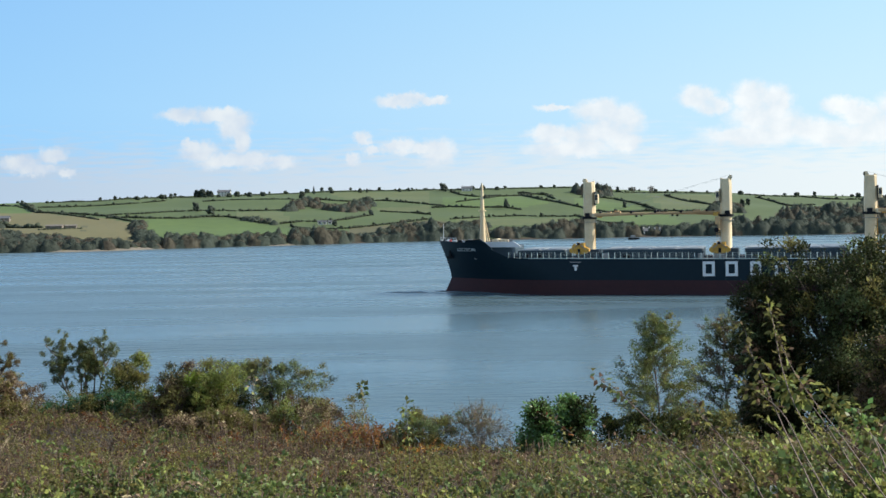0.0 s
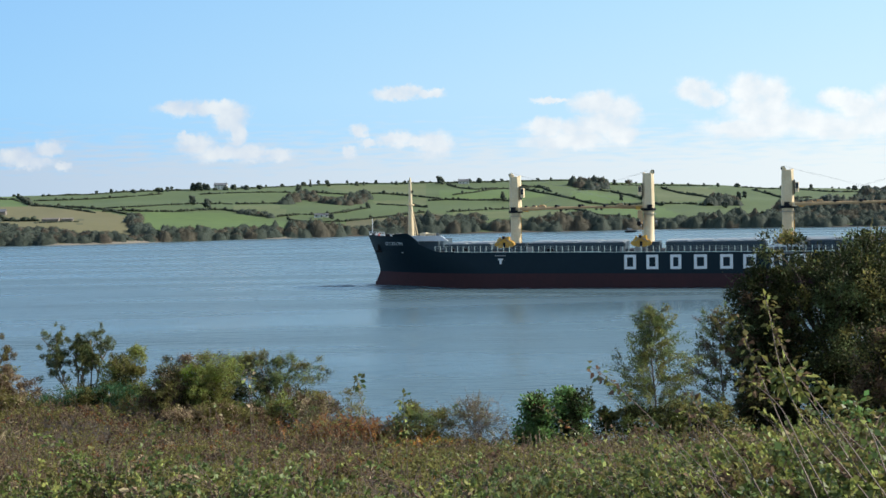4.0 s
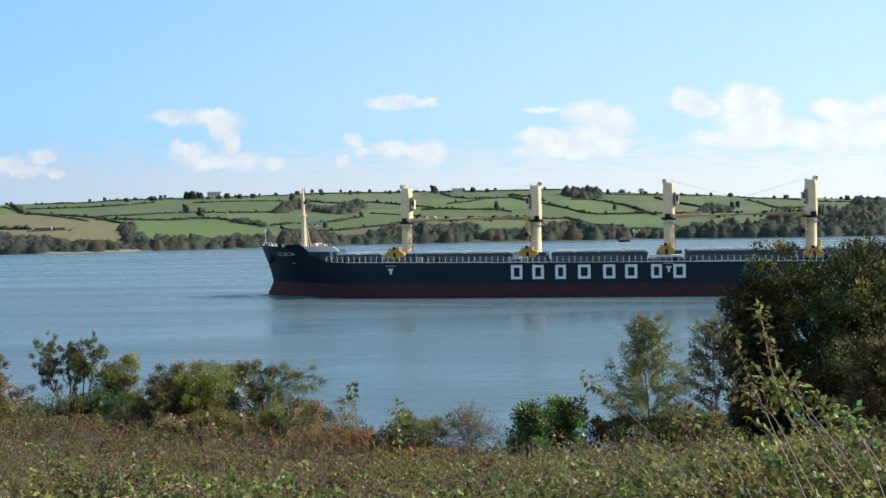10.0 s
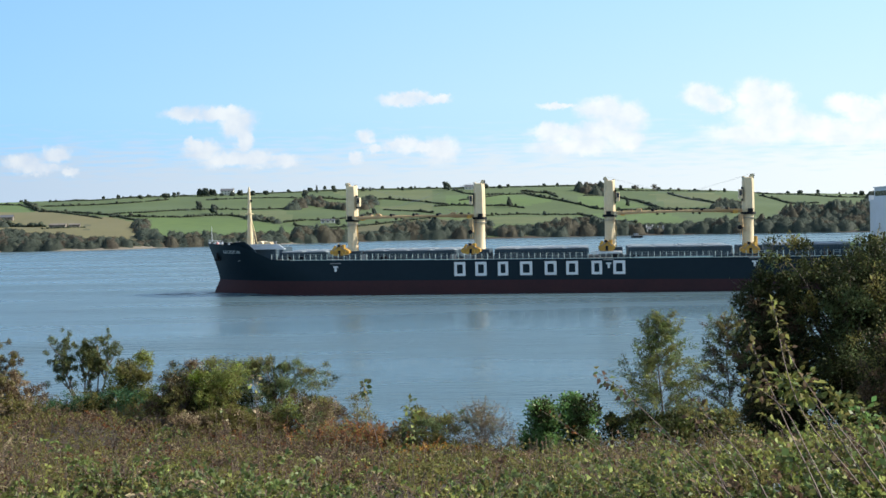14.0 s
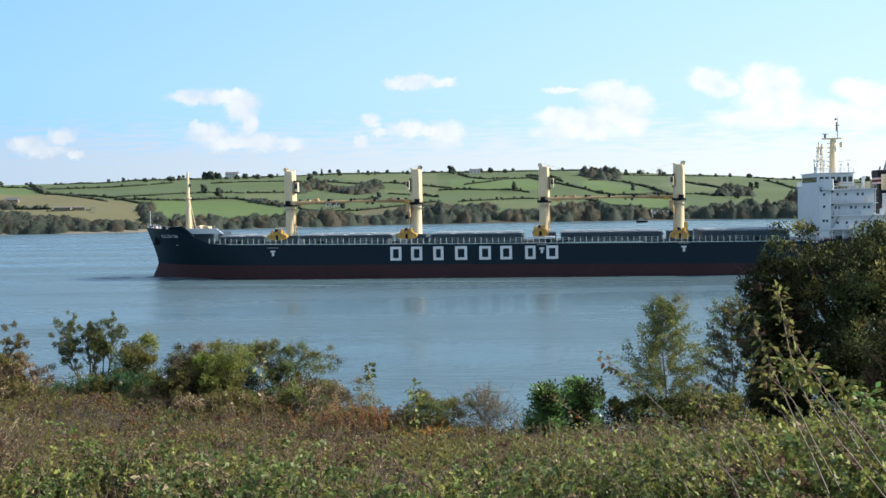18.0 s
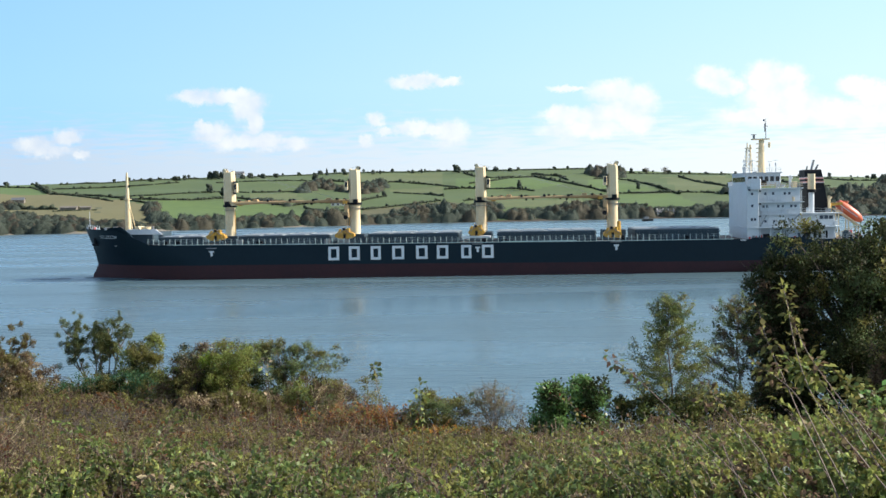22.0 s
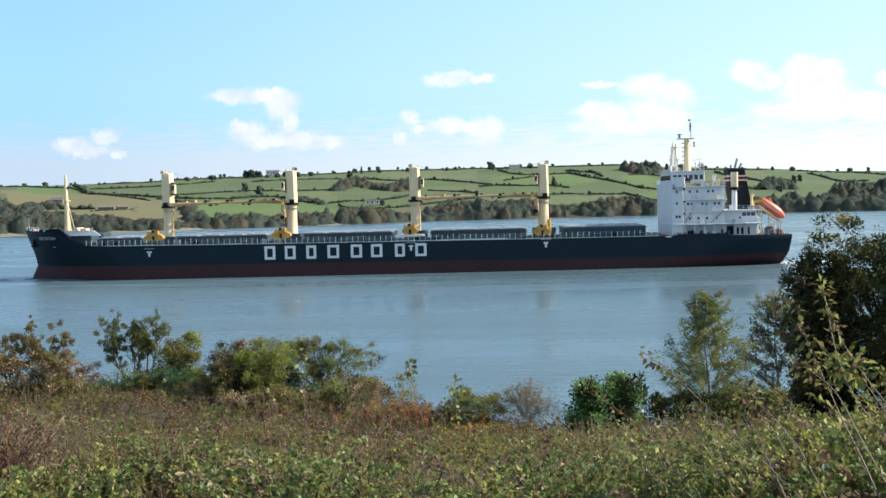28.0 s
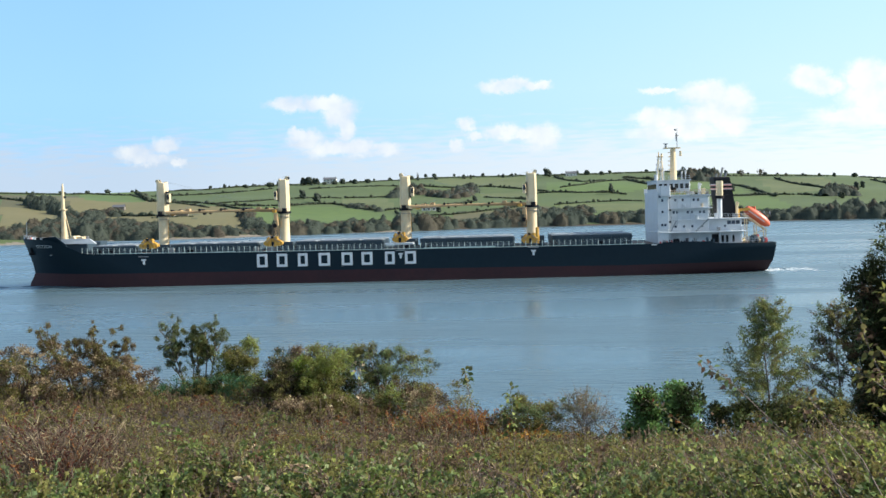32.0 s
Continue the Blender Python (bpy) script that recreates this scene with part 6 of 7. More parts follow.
def heath():
    # brown heath and dead bracken
    n = 10500
    x, y = patch(n, 10.5, 37)
    keep = y < brow(x) + 1.0
    x, y = x[keep], y[keep]
    m = mottle(x, y, 2.2) + gen.normal(0, 0.5, len(x))
    green = (gen.random(len(x)) < np.clip(0.72 - 0.045 * (y - 11) + 0.04 * x, 0.18, 0.8))
    pick = np.where(green, gen.choice([0, 0, 3, 3, 3], len(x)), np.where(m > 1.7, 2, np.where(m < 0.2, 3, 1)))
    pick = np.where((gen.random(len(x)) < 0.06), 4, pick)
    tall = 0.32 + 0.12 * mottle(x, y, 1.4) + gen.uniform(-0.1, 0.16, len(x))
    tall = np.clip(tall, 0.15, 0.8)
    cover("heath", "brown autumn heath of dead bracken and low brambles", x, y, tall * 0.7, tall * 2.0, tall * 1.15, 18, 0.052, [BRAMBLE, DEAD, RUST, OLIVE_LEAF, STRAW, TWIG], pick, 0.5, 0.1, 5)
    # close brown heather on the rise before the brow
    n = 9500
    cx, cy = patch(1300, 15, 36, -0.56, 0.06)
    cx, cy = cx[cy < brow(cx) + 0.5], cy[cy < brow(cx) + 0.5]
    high = np.clip(0.32 + 0.09 * mottle(cx, cy, 1.1) + gen.normal(0, 0.09, len(cx)), 0.12, 0.65)
    x, y, tall, k = tussocks(cx, cy, high, gen.uniform(0.3, 0.6, len(cx)), n)
    m = mottle(cx, cy, 1.6)[k] + gen.normal(0, 0.9, len(cx))[k] + gen.normal(0, 0.25, len(x))
    pick = np.where(m > 1.75, 2, np.where(m < 0.1, 3, np.where(gen.random(len(x)) < 0.5, 0, 1)))
    cover("heath", "close brown and purple heather on the rise", x, y, tall * 0.7, tall * 1.9, tall * 1.0, 15, 0.064, [HEATHER, DEAD, RUST, OLIVE_LEAF], pick, 0.55, 0.15)
    # upright dry stalks
    n = 8000
    x, y = patch(n, 9, 34)
    keep = (y < brow(x)) & (mottle(x, y, 3.0) + gen.normal(0, 0.6, n) > -0.2)
    x, y = x[keep], y[keep]
    tall = gen.uniform(0.3, 0.7, len(x))
    cover("dry_stalks", "thin upright dry stalks among the heath", x, y, tall * 0.12, tall, tall * 0.02, 4, 0.06, [STRAW, DEAD, TWIG, RUST, OLIVE_LEAF], gen.choice([0, 1, 1, 1, 3, 4], len(x)), 0.3, 0.0, 2)


def brambles():
    cx, cy = patch(340, 6.8, 15.5)
    edge = 12.0 + 0.7 * mottle(cx, cy, 1.5) + np.clip(cx, -2, 8) * 0.9 + gen.normal(0, 0.8, len(cx))
    cx, cy = cx[cy < edge], cy[cy < edge]
    high = np.clip(0.38 + 0.13 * mottle(cx, cy, 1.9) + gen.normal(0, 0.15, len(cx)), 0.14, 0.78)
    x, y, tall, k = tussocks(cx, cy, high, gen.uniform(0.24, 0.48, len(cx)), 4700)
    kind = gen.choice([0, 0, 0, 0, 0, 1, 2, 2, 3], len(cx))
    pick = np.where(gen.random(len(x)) < 0.72, kind[k], gen.choice([0, 0, 1, 2, 3, 5], len(x)))
    cover("bramble_thicket", "thick green bramble leaves with some dead ones", x, y, tall * 0.8, tall * 2.2, tall * 1.25, 40, 0.045, [BRAMBLE, LIME, OLIVE_LEAF, DEAD, CANE, STRAW], pick, 0.66, 0.3, 4)
    # low dead growth between the mounds
    x, y = patch(1500, 6.8, 14)
    tall = gen.uniform(0.1, 0.22, len(x))
    cover("bramble_thicket", "low dead growth between bramble mounds", x, y, tall * 0.9, tall * 1.8, tall, 14, 0.045, [DEAD, OLIVE_LEAF, BRAMBLE, CANE], gen.choice([0, 0, 1, 2], len(x)), 0.5, 0.2, 3)
    n = 2600
    x, y = patch(n, 12, 26.5, 0.06, 0.5)
    tall = np.clip(0.12 + 0.42 * smooth_step(0.22, 0.36, x / y) + 0.08 * mottle(x, y, 1.1) + gen.uniform(-0.05, 0.1, n), 0.07, 0.8)
    cover("bramble_thicket", "green and yellowing brambles below the tree", x, y, tall * 0.9, tall * 2.2, tall * 1.3, 18, 0.062, [BRAMBLE, LIME, OLIVE_LEAF, DEAD, CANE], gen.choice([0, 0, 1, 2, 2, 3, 3], n), 0.7, 0.15, 4)

    # leafy shoots that stand up in tufts
    n, k = 900, gen.integers(0, 75, 900)
    cy = np.sqrt(gen.uniform(7.2 ** 2, 12.5 ** 2, 75))
    cx = gen.uniform(-0.5, 0.46, 75) * cy
    x, y = cx[k] + gen.normal(0, 0.2, n), cy[k] + gen.normal(0, 0.25, n)
    tall = gen.uniform(0.32, 0.62, n)
    cover("bramble_thicket", "upright leafy bramble shoots in tufts", x, y, tall * 0.4, tall * 1.6, tall * 0.6, 30, 0.05, [BRAMBLE, LIME, GREYGREEN, OLIVE_LEAF, CANE], (k * 7 + gen.integers(0, 2, n)) % 4, 0.7, 0.15, 4)


def bramble_bank():
    """The brambles that rise on the right of the path."""
    cy = gen.uniform(7.7, 11.8, 80)
    cx = gen.uniform(0.12, 0.47, 80) * cy
    up = np.clip((cx / cy - 0.1) / 0.26, 0, 1)
    high = np.clip(0.32 + 0.62 * up ** 1.4 + gen.normal(0, 0.14, 80), 0.2, 1.2)
    x, y, tall, k = tussocks(cx, cy, high, gen.uniform(0.25, 0.45, 80), 1150)
    kind = gen.choice([0, 0, 0, 1, 1, 1, 2, 2], 80)
    pick = np.where(gen.random(len(x)) < 0.72, kind[k], gen.choice([0, 1, 2, 3, 5], len(x)))
    cover("bramble_thicket", "tall tangle of green and yellowing brambles", x, y, tall * 0.5, tall * 1.55, tall * 0.7, 36, 0.062, [BRAMBLE, LIME, OLIVE_LEAF, DEAD, CANE, STRAW], pick, 0.68, 0.25, 4)


def leggy(name, label, x, y, stems, seed, mats, tuft=0.24, size=0.06):
    """A bush of bare, forking stems with tufts of needles at their ends."""
    g2 = np.random.default_rng(seed)
    z = float(ground_height(x, y)) - 0.05
    t = thing(name, label, "bush", place=pose(x, y, z))
    lines, p = [], []
    for dx, top in stems:
        q = np.linspace(0, 1, 6)[:, None]
        e = np.array([dx, g2.normal(0, 0.2), top])
        line = np.array([dx * 0.25, 0, 0]) * (1 - q) + e * q + np.array([1, 0.3, 0]) * 0.12 * np.sin(q * 5 + g2.uniform(0, 6)) * q
        lines.append(line)
        ends = [line[-1]]
        for _ in range(6):
            a = line[g2.integers(3, 5)]
            c = a + np.array([g2.normal(0, 0.2), g2.normal(0, 0.2), g2.uniform(0.15, 0.55)])
            lines.append(a + (c - a) * q)
            ends.append(c)
        for k, c in enumerate(ends):
            for _ in range(10 if k == 0 else 5):
                r = tuft * g2.uniform(0.2, 0.55)
                n = int(520 * (r / 0.2) ** 2)
                at = c + g2.normal(0, 1, 3) * np.array([0.16, 0.14, 0.19])
                p.append(at + unit(g2.normal(0, 1, (n, 3))) * (g2.random((n, 1)) ** 0.6) * r * np.array([0.95, 0.95, 1.1]))
    p = np.concatenate(p)
    v, f = leaf_quads(p, unit(g2.normal(0, 1, p.shape) + np.array([0, 0, 0.5])), size * g2.uniform(0.6, 1.3, len(p)), 0.35, 0.2)
    part("crown", loose_mesh("crown", v, f, mats, g2.integers(0, len(mats), len(p))), mats[0], t)
    tv, tf = tubes(np.array(lines), 0.034, 0.012)
    part("branchwork", loose_mesh("branchwork", tv, tf, PALETWIG), PALETWIG, t)


def feathery(label, x, y, tall, reach, boughs, size, mats, seed):
    """A slender young tree: a thin leader with layered, slightly rising boughs that carry small leaves."""
    g2 = np.random.default_rng(seed)
    t = thing("young_tree", label, "tree", place=pose(x, y, float(ground_height(x, y)) - 0.05))
    b = Build()
    b.rings([[(r * math.cos(2 * math.pi * k / 7) + 0.06 * math.sin(h * 2), r * math.sin(2 * math.pi * k / 7), h) for k in range(7)] for h, r in ((0, 0.03), (tall * 0.3, 0.022), (tall * 0.65, 0.014), (tall * 0.97, 0.005))])
    part("trunk", b, TWIG, t, "", True)
    lines, p, ax = [], [], []
    q = np.linspace(0, 1, 6)[:, None]
    for k in range(boughs):
        h = tall * (0.12 + 0.85 * (k + g2.random()) / boughs)
        w = k * 2.4 + g2.uniform(-0.5, 0.5)
        far = reach * (0.2 + 1.15 * (1 - h / tall)) * g2.uniform(0.55, 1.1) * min(1, 0.55 + h / tall * 1.6)
        o = np.array([math.cos(w) * far, math.sin(w) * far, far * g2.uniform(0.35, 0.75)])
        line = np.array([0, 0, h * 0.97]) + o * q - np.array([0, 0, far * 0.22]) * q ** 2
        lines.append(line)
        for _ in range(3):
            i = g2.integers(1, 5)
            tip = line[i] + o * g2.uniform(0.2, 0.4) + g2.normal(0, 0.09, 3)
            lines.append(line[i] + (tip - line[i]) * q)
    lines = np.array(lines)
    for line in lines:
        n = int(40 + 44 * np.linalg.norm(line[-1] - line[0]))
        s = g2.uniform(0.25, 1.05, n)
        at = np.stack([np.interp(s * 5, np.arange(6), line[:, a]) for a in range(3)], 1)
        p.append(at + g2.normal(0, 0.035, (n, 3)))
        ax.append(unit(g2.normal(0, 1, (n, 3)) + unit(line[-1] - line[0]) * 0.7))
    own = np.concatenate([np.full(len(v), g2.integers(0, len(mats))) for v in p])
    p, ax = np.concatenate(p), np.concatenate(ax)
    v, f = leaf_quads(p, ax, size * g2.uniform(0.6, 1.3, len(p)), 0.5, 0.3)
    part("crown", loose_mesh("crown", v, f, mats, own), mats[0], t)
    tv, tf = tubes(lines, 0.010, 0.003)
    part("branchwork", loose_mesh("branchwork", tv, tf, TWIG), TWIG, t)


def drift(name, label, cx, cy, rx, ry, n, tall, size, mats, count=14, slim=0.45):
    """A small patch of one plant."""
    x, y = gen.normal(cx, rx * 0.5, n), gen.normal(cy, ry * 0.5, n)
    t = tall * gen.uniform(0.55, 1.15, n)
    cover(name, label, x, y, t * 0.5, t * 1.7, t * 0.75, count, size, mats + [TWIG], gen.choice(len(mats), n), slim, 0.3, len(mats))


def bush(name, label, x, y, wide, deep, tall, leaves, size, mats, category="bush", slim=0.6, flat=0.3, lobes=9, low=0.1, sparse=1.0, stems=9, base=None, seed=1, lean=0.0, top=None, wild=0.78, sprigs=0, tuft=0.15, per=80, shoot=0.28, thick=1.0):
    """A bush or small tree: stems that fork to lobes of leaves with gaps between them."""
    g2 = np.random.default_rng(seed)
    z = float(ground_height(x, y)) - 0.05 if base is None else base
    t = thing(name, label, category, place=pose(x, y, z))
    cen = []
    for k in range(lobes):
        h = low + (0.88 - low) * ((k + 0.5) / lobes) ** 0.9
        spread = math.sqrt(max(0.05, 1 - ((h - 0.45) / 0.62) ** 2)) if top is None else max(0.12, 1 - h * top)
        w = k * 2.4 + g2.uniform(-0.4, 0.4)
        r = g2.uniform(0.25, wild) * spread
        cen.append((r * math.cos(w) * wide / 2 + lean * h * tall, r * math.sin(w) * deep / 2, h * tall, spread))
    cen = np.array(cen)
    rad = (np.array([wide, deep, tall * 0.85]) / 2) * (0.30 + 0.9 / lobes) * 1.35 * sparse
    own = g2.uniform(0.7, 1.2, (lobes, 1))
    # leaves gather in tufts, so that light and shade break up the outline
    tufts = max(lobes * 4, leaves // per)
    home = g2.integers(0, lobes, tufts)
    d = unit(g2.normal(0, 1, (tufts, 3)) + np.array([0, 0, 0.25])) * (g2.uniform(0, 1, (tufts, 1)) ** 0.4)
    c = cen[home, :3] + d * rad * (0.55 + 0.5 * cen[home, 3:4]) * own[home]
    c[:, 2] = np.clip(c[:, 2], 0.06 * tall, tall * 0.98)
    big = tuft * g2.uniform(0.55, 1.3, (tufts, 1))
    shade = np.where(g2.random(tufts) < 0.7, home % len(mats), g2.integers(0, len(mats), tufts))
    pick = g2.integers(0, tufts, leaves)
    out = unit(g2.normal(0, 1, (leaves, 3))) * (g2.uniform(0, 1, (leaves, 1)) ** 0.6)
    p = c[pick] + out * big[pick] * np.array([1, 1, 0.85])
    p[:, 2] = np.maximum(p[:, 2], 0.02 * tall)
    v, f = leaf_quads(p, unit(out + g2.normal(0, 0.5, (leaves, 3)) + np.array([0, 0, 0.35])), size * g2.uniform(0.6, 1.3, leaves), slim, flat)
    which = np.where(g2.random(leaves) < 0.85, shade[pick], g2.integers(0, len(mats), leaves))
    sprigs = sprigs or leaves // 130
    k = g2.integers(0, leaves, sprigs)
    o = unit(p[k] - np.array([lean * tall * 0.4, 0, tall * 0.4]))
    o[:, 2] = np.abs(o[:, 2]) * 0.8 + 0.25
    reach = shoot * g2.uniform(0.4, 1.0, (sprigs, 1))
    for j in range(6):
        at = p[k] + o * reach * (j + 1) / 6
        v2, f2 = leaf_quads(at, unit(o * 0.5 + g2.normal(0, 0.6, o.shape)), size * 0.8 * g2.uniform(0.6, 1.2, sprigs), slim, flat)
        f, v = np.concatenate([f, f2 + len(v)]), np.concatenate([v, v2])
        which = np.concatenate([which, shade[pick[k]]])
    shoots = p[k][:, None] + (o * reach)[:, None] * np.linspace(-0.4, 1.0, 3)[None, :, None]
    part("crown", loose_mesh("crown", v, f, mats, which), mats[0], t)
    lines = []
    for k in range(lobes):
        for _ in range(max(1, stems // lobes + 1)):
            e = cen[k, :3] + g2.normal(0, 0.18, 3) * np.array([wide, deep, tall]) * 0.35
            s = np.array([g2.normal(0, wide * 0.04), g2.normal(0, deep * 0.04), 0])
            if tall > 2.9:
                s = np.array([0, 0, e[2] * g2.uniform(0.3, 0.75)])
            q = np.linspace(0, 1, 6)[:, None]
            bend = np.array([0, 0, tall * 0.12]) * np.sin(q * math.pi)
            lines.append(s * (1 - q) + e * q + bend + g2.normal(0, 0.012 * tall, (6, 3)) * q)
    tv, tf = tubes(np.array(lines), tall * (0.006 if tall > 2.9 else 0.011) * thick, tall * 0.002 * min(1, thick * 1.5))
    sv, sf = tubes(shoots, 0.006, 0.002)
    tv, tf = np.concatenate([tv, sv]), np.concatenate([tf, sf + len(tv)])
    part("branchwork", loose_mesh("branchwork", tv, tf, TWIG), TWIG, t)
    if tall > 2.4:
        b = Build()
        b.rings([[(r * math.cos(2 * math.pi * k / 9) + lean * h, r * math.sin(2 * math.pi * k / 9), h) for k in range(9)] for h, r in ((0, tall * 0.026), (tall * 0.3, tall * 0.019), (tall * 0.62, tall * 0.01))])
        part("trunk", b, BARK, t, "", True)
    return t


def cane(points, r, leaves, size, mats, label="long arching bramble cane with few leaves", reach=0.16, from_t=0.3):
    """A single cane through the given points, with leaves near its end."""
    p = np.array(points, float)
    k = np.linspace(0, len(p) - 1, 14)
    line = np.stack([np.interp(k, np.arange(len(p)), p[:, a]) for a in range(3)], 1)
    for _ in range(2):
        line[1:-1] = (line[:-2] + 2 * line[1:-1] + line[2:]) / 4
    back = line[0] - line[1]
    drop = line[0][2] - float(ground_height(line[0][0], line[0][1])) + 0.1
    foot = line[0] + back * min(drop / max(-back[2], 0.02), 0.8 / max(math.hypot(back[0], back[1]), 0.01))
    foot[2] = float(ground_height(foot[0], foot[1])) - 0.05
    line = np.concatenate([foot[None], line])
    t = thing("bramble_cane", label, "bramble", "bramble canes", place=pose(*foot))
    rel = line - foot
    tv, tf = tubes(rel[None], r * 0.58, r * 0.28)
    part("stem", loose_mesh("stem", tv, tf, CANE), CANE, t)
    if leaves:
        q = from_t + (1 - from_t) * gen.random(leaves) ** 0.8
        j = q * (len(rel) - 1)
        c = np.stack([np.interp(j, np.arange(len(rel)), rel[:, a]) for a in range(3)], 1)
        axis = unit(gen.normal(0, 1, (leaves, 3)) + np.array([0, 0, -0.25]))
        c = c + axis * gen.uniform(0, reach, (leaves, 1))
        v, f = leaf_quads(c, axis, size * gen.uniform(0.6, 1.25, leaves), 0.66, 0.4)
        part("leaves", loose_mesh("leaves", v, f, list(mats), gen.integers(0, len(mats), leaves)), mats[0], t)


heath()
brambles()
bramble_bank()
drift("rust_bracken", "rust-red dying bracken patch", -2.1, 26.3, 1.2, 0.8, 400, 0.85, 0.075, [BRACKEN, BRACKEN, RUST, DEAD, OLIVE_LEAF])
drift("rust_bracken", "dark red dock and bracken patch", -2.0, 17.5, 1.3, 1.5, 80, 0.40, 0.06, [RUST, DEAD, DEAD])
drift("golden_fern", "golden yellow dying fern", -0.3, 25.3, 1.0, 0.5, 220, 0.42, 0.08, [GOLD, GOLD, OLIVE_LEAF])
drift("pale_grass", "tall tuft of pale dry grass beside dock stalks", -4.95, 10.9, 0.5, 0.6, 260, 0.95, 0.13, [STRAW, STRAW, DEAD], 9, 0.08)
drift("red_dock", "tall dark red dock stalks", -4.78, 10.6, 0.35, 0.7, 80, 1.05, 0.042, [DOCK, DOCK, RUST], 30, 0.4)
leggy("gorse_bush", "leggy gorse with bare stems and tufted tops", -10.7, 33, [(-0.75, 2.25), (-0.5, 1.6), (-0.1, 2.0), (0.3, 1.8), (0.6, 2.15), (0.95, 2.0)], 3, [GREYGREEN, OLIVE_LEAF, DARKLEAF], 0.22, 0.052)
bush("gorse_bush", "dense dark gorse bush on the brow", -9.35, 33, 1.5, 1.4, 1.8, 13000, 0.062, [GORSE, OLIVE_LEAF, DARKLEAF, OLIVE_LEAF], slim=0.42, lobes=9, low=0.2, sparse=0.9, seed=4)
bush("gorse_bush", "low blue-green gorse mound", -10.1, 32.2, 2.7, 1.6, 0.85, 11500, 0.06, [BLUEGORSE, BLUEGORSE, DARKLEAF, OLIVE_LEAF], slim=0.42, lobes=14, low=0.3, seed=5)
bush("gorse_bush", "rounded green and brown gorse bush", -6.45, 31, 1.9, 1.9, 1.9, 24000, 0.06, [GREENTOP, GORSE, OLIVE_LEAF, DARKLEAF, GORSE, OLIVE_LEAF], slim=0.42, lobes=15, low=0.2, seed=6, wild=0.9)
bush("gorse_bush", "withered brown gorse beside a green bush", -7.35, 31, 1.0, 1.4, 1.75, 9000, 0.06, [DEAD, STRAW, OLIVE_LEAF, DARKLEAF], slim=0.4, lobes=9, low=0.15, seed=61, wild=0.9)
bush("shrub", "spreading grey-green shrub with fine twigs", -4.9, 32, 2.9, 2.0, 2.2, 24000, 0.056, [GREYGREEN, OLIVE_LEAF, GREYGREEN, DARKLEAF], slim=0.45, lobes=18, low=0.15, sparse=0.85, stems=44, seed=7, wild=0.95, sprigs=320)
bush("shrub", "low brown and green shrub between the gorse bushes", -7.7, 31.4, 2.4, 1.4, 1.0, 9880, 0.058, [OLIVE_LEAF, DARKLEAF, DEAD, GORSE], lobes=9, low=0.25, seed=31)
bush("shrub", "low olive shrub on the brow", -3.9, 30.3, 2.4, 1.5, 1.2, 9880, 0.056, [OLIVE_LEAF, DEAD, GREYGREEN, GORSE], lobes=10, low=0.2, seed=32)
bush("shrub", "low brown and olive shrub before the gorse", -6.0, 29.6, 3.4, 1.3, 0.75, 10500, 0.056, [DEAD, OLIVE_LEAF, OLIVE_LEAF, STRAW], lobes=11, low=0.2, seed=33)
bush("shrub", "brown withered shrub on the brow", -12.7, 31.5, 3.2, 2.0, 1.7, 16000, 0.058, [DEAD, OLIVE_LEAF, STRAW, STRAW], lobes=14, low=0.15, sparse=0.9, stems=26, seed=8)
bush("shrub", "brown withered shrub on the brow", -15.0, 30.5, 4.2, 2.2, 2.0, 20000, 0.058, [DEAD, STRAW, OLIVE_LEAF, STRAW], lobes=14, low=0.15, sparse=0.9, stems=28, seed=9)
leggy("shrub", "tall leggy shrub with tufted tops", -13.4, 31.5, [(-0.9, 2.05), (-0.3, 1.9), (0.2, 2.2), (0.8, 1.7)], 10, [OLIVE_LEAF, DEAD])
bush("shrub", "small twiggy brown shrub", -2.6, 27.5, 2.0, 1.4, 1.45, 6500, 0.046, [DEAD, STRAW, OLIVE_LEAF], lobes=10, low=0.2, sparse=0.95, stems=44, seed=11, per=40)
bush("shrub", "low olive shrub on the brow", -0.5, 26.4, 2.0, 1.2, 1.2, 12500, 0.052, [OLIVE_LEAF, GREYGREEN, OLIVE_LEAF], slim=0.45, lobes=10, low=0.15, stems=24, seed=12)
bush("shrub", "bare twiggy shrub with few leaves", 0.75, 26.4, 1.9, 0.9, 1.5, 5200, 0.032, [DEAD, HEATHER, STRAW, OLIVE_LEAF], lobes=12, low=0.3, sparse=1.05, stems=110, seed=13, per=14, sprigs=240, thick=0.35)
bush("ivy_bush", "rounded dark green ivy bush", 2.15, 25.2, 1.0, 0.9, 1.48, 9800, 0.062, [IVY, IVY, IVY, DARKLEAF], slim=0.8, lobes=8, low=0.2, sparse=0.95, seed=14, tuft=0.2, per=50, sprigs=16)
bush("ivy_bush", "rounded dark green ivy bush", 2.86, 25.3, 0.8, 0.85, 1.52, 7200, 0.062, [IVY, IVY, DARKLEAF], slim=0.8, lobes=7, low=0.2, sparse=0.9, seed=15, tuft=0.2, per=50, sprigs=12)
feathery("slender young tree with thin autumn leaves", 5.05, 27, 3.3, 1.25, 118, 0.046, [LIME, BRAMBLE, GREYGREEN, OLIVE_LEAF], 16)
feathery("thin dark sapling beside the big tree", 7.2, 29, 3.5, 1.6, 72, 0.052, [DEAD, DARKLEAF, OLIVE_LEAF, GREYGREEN], 17)
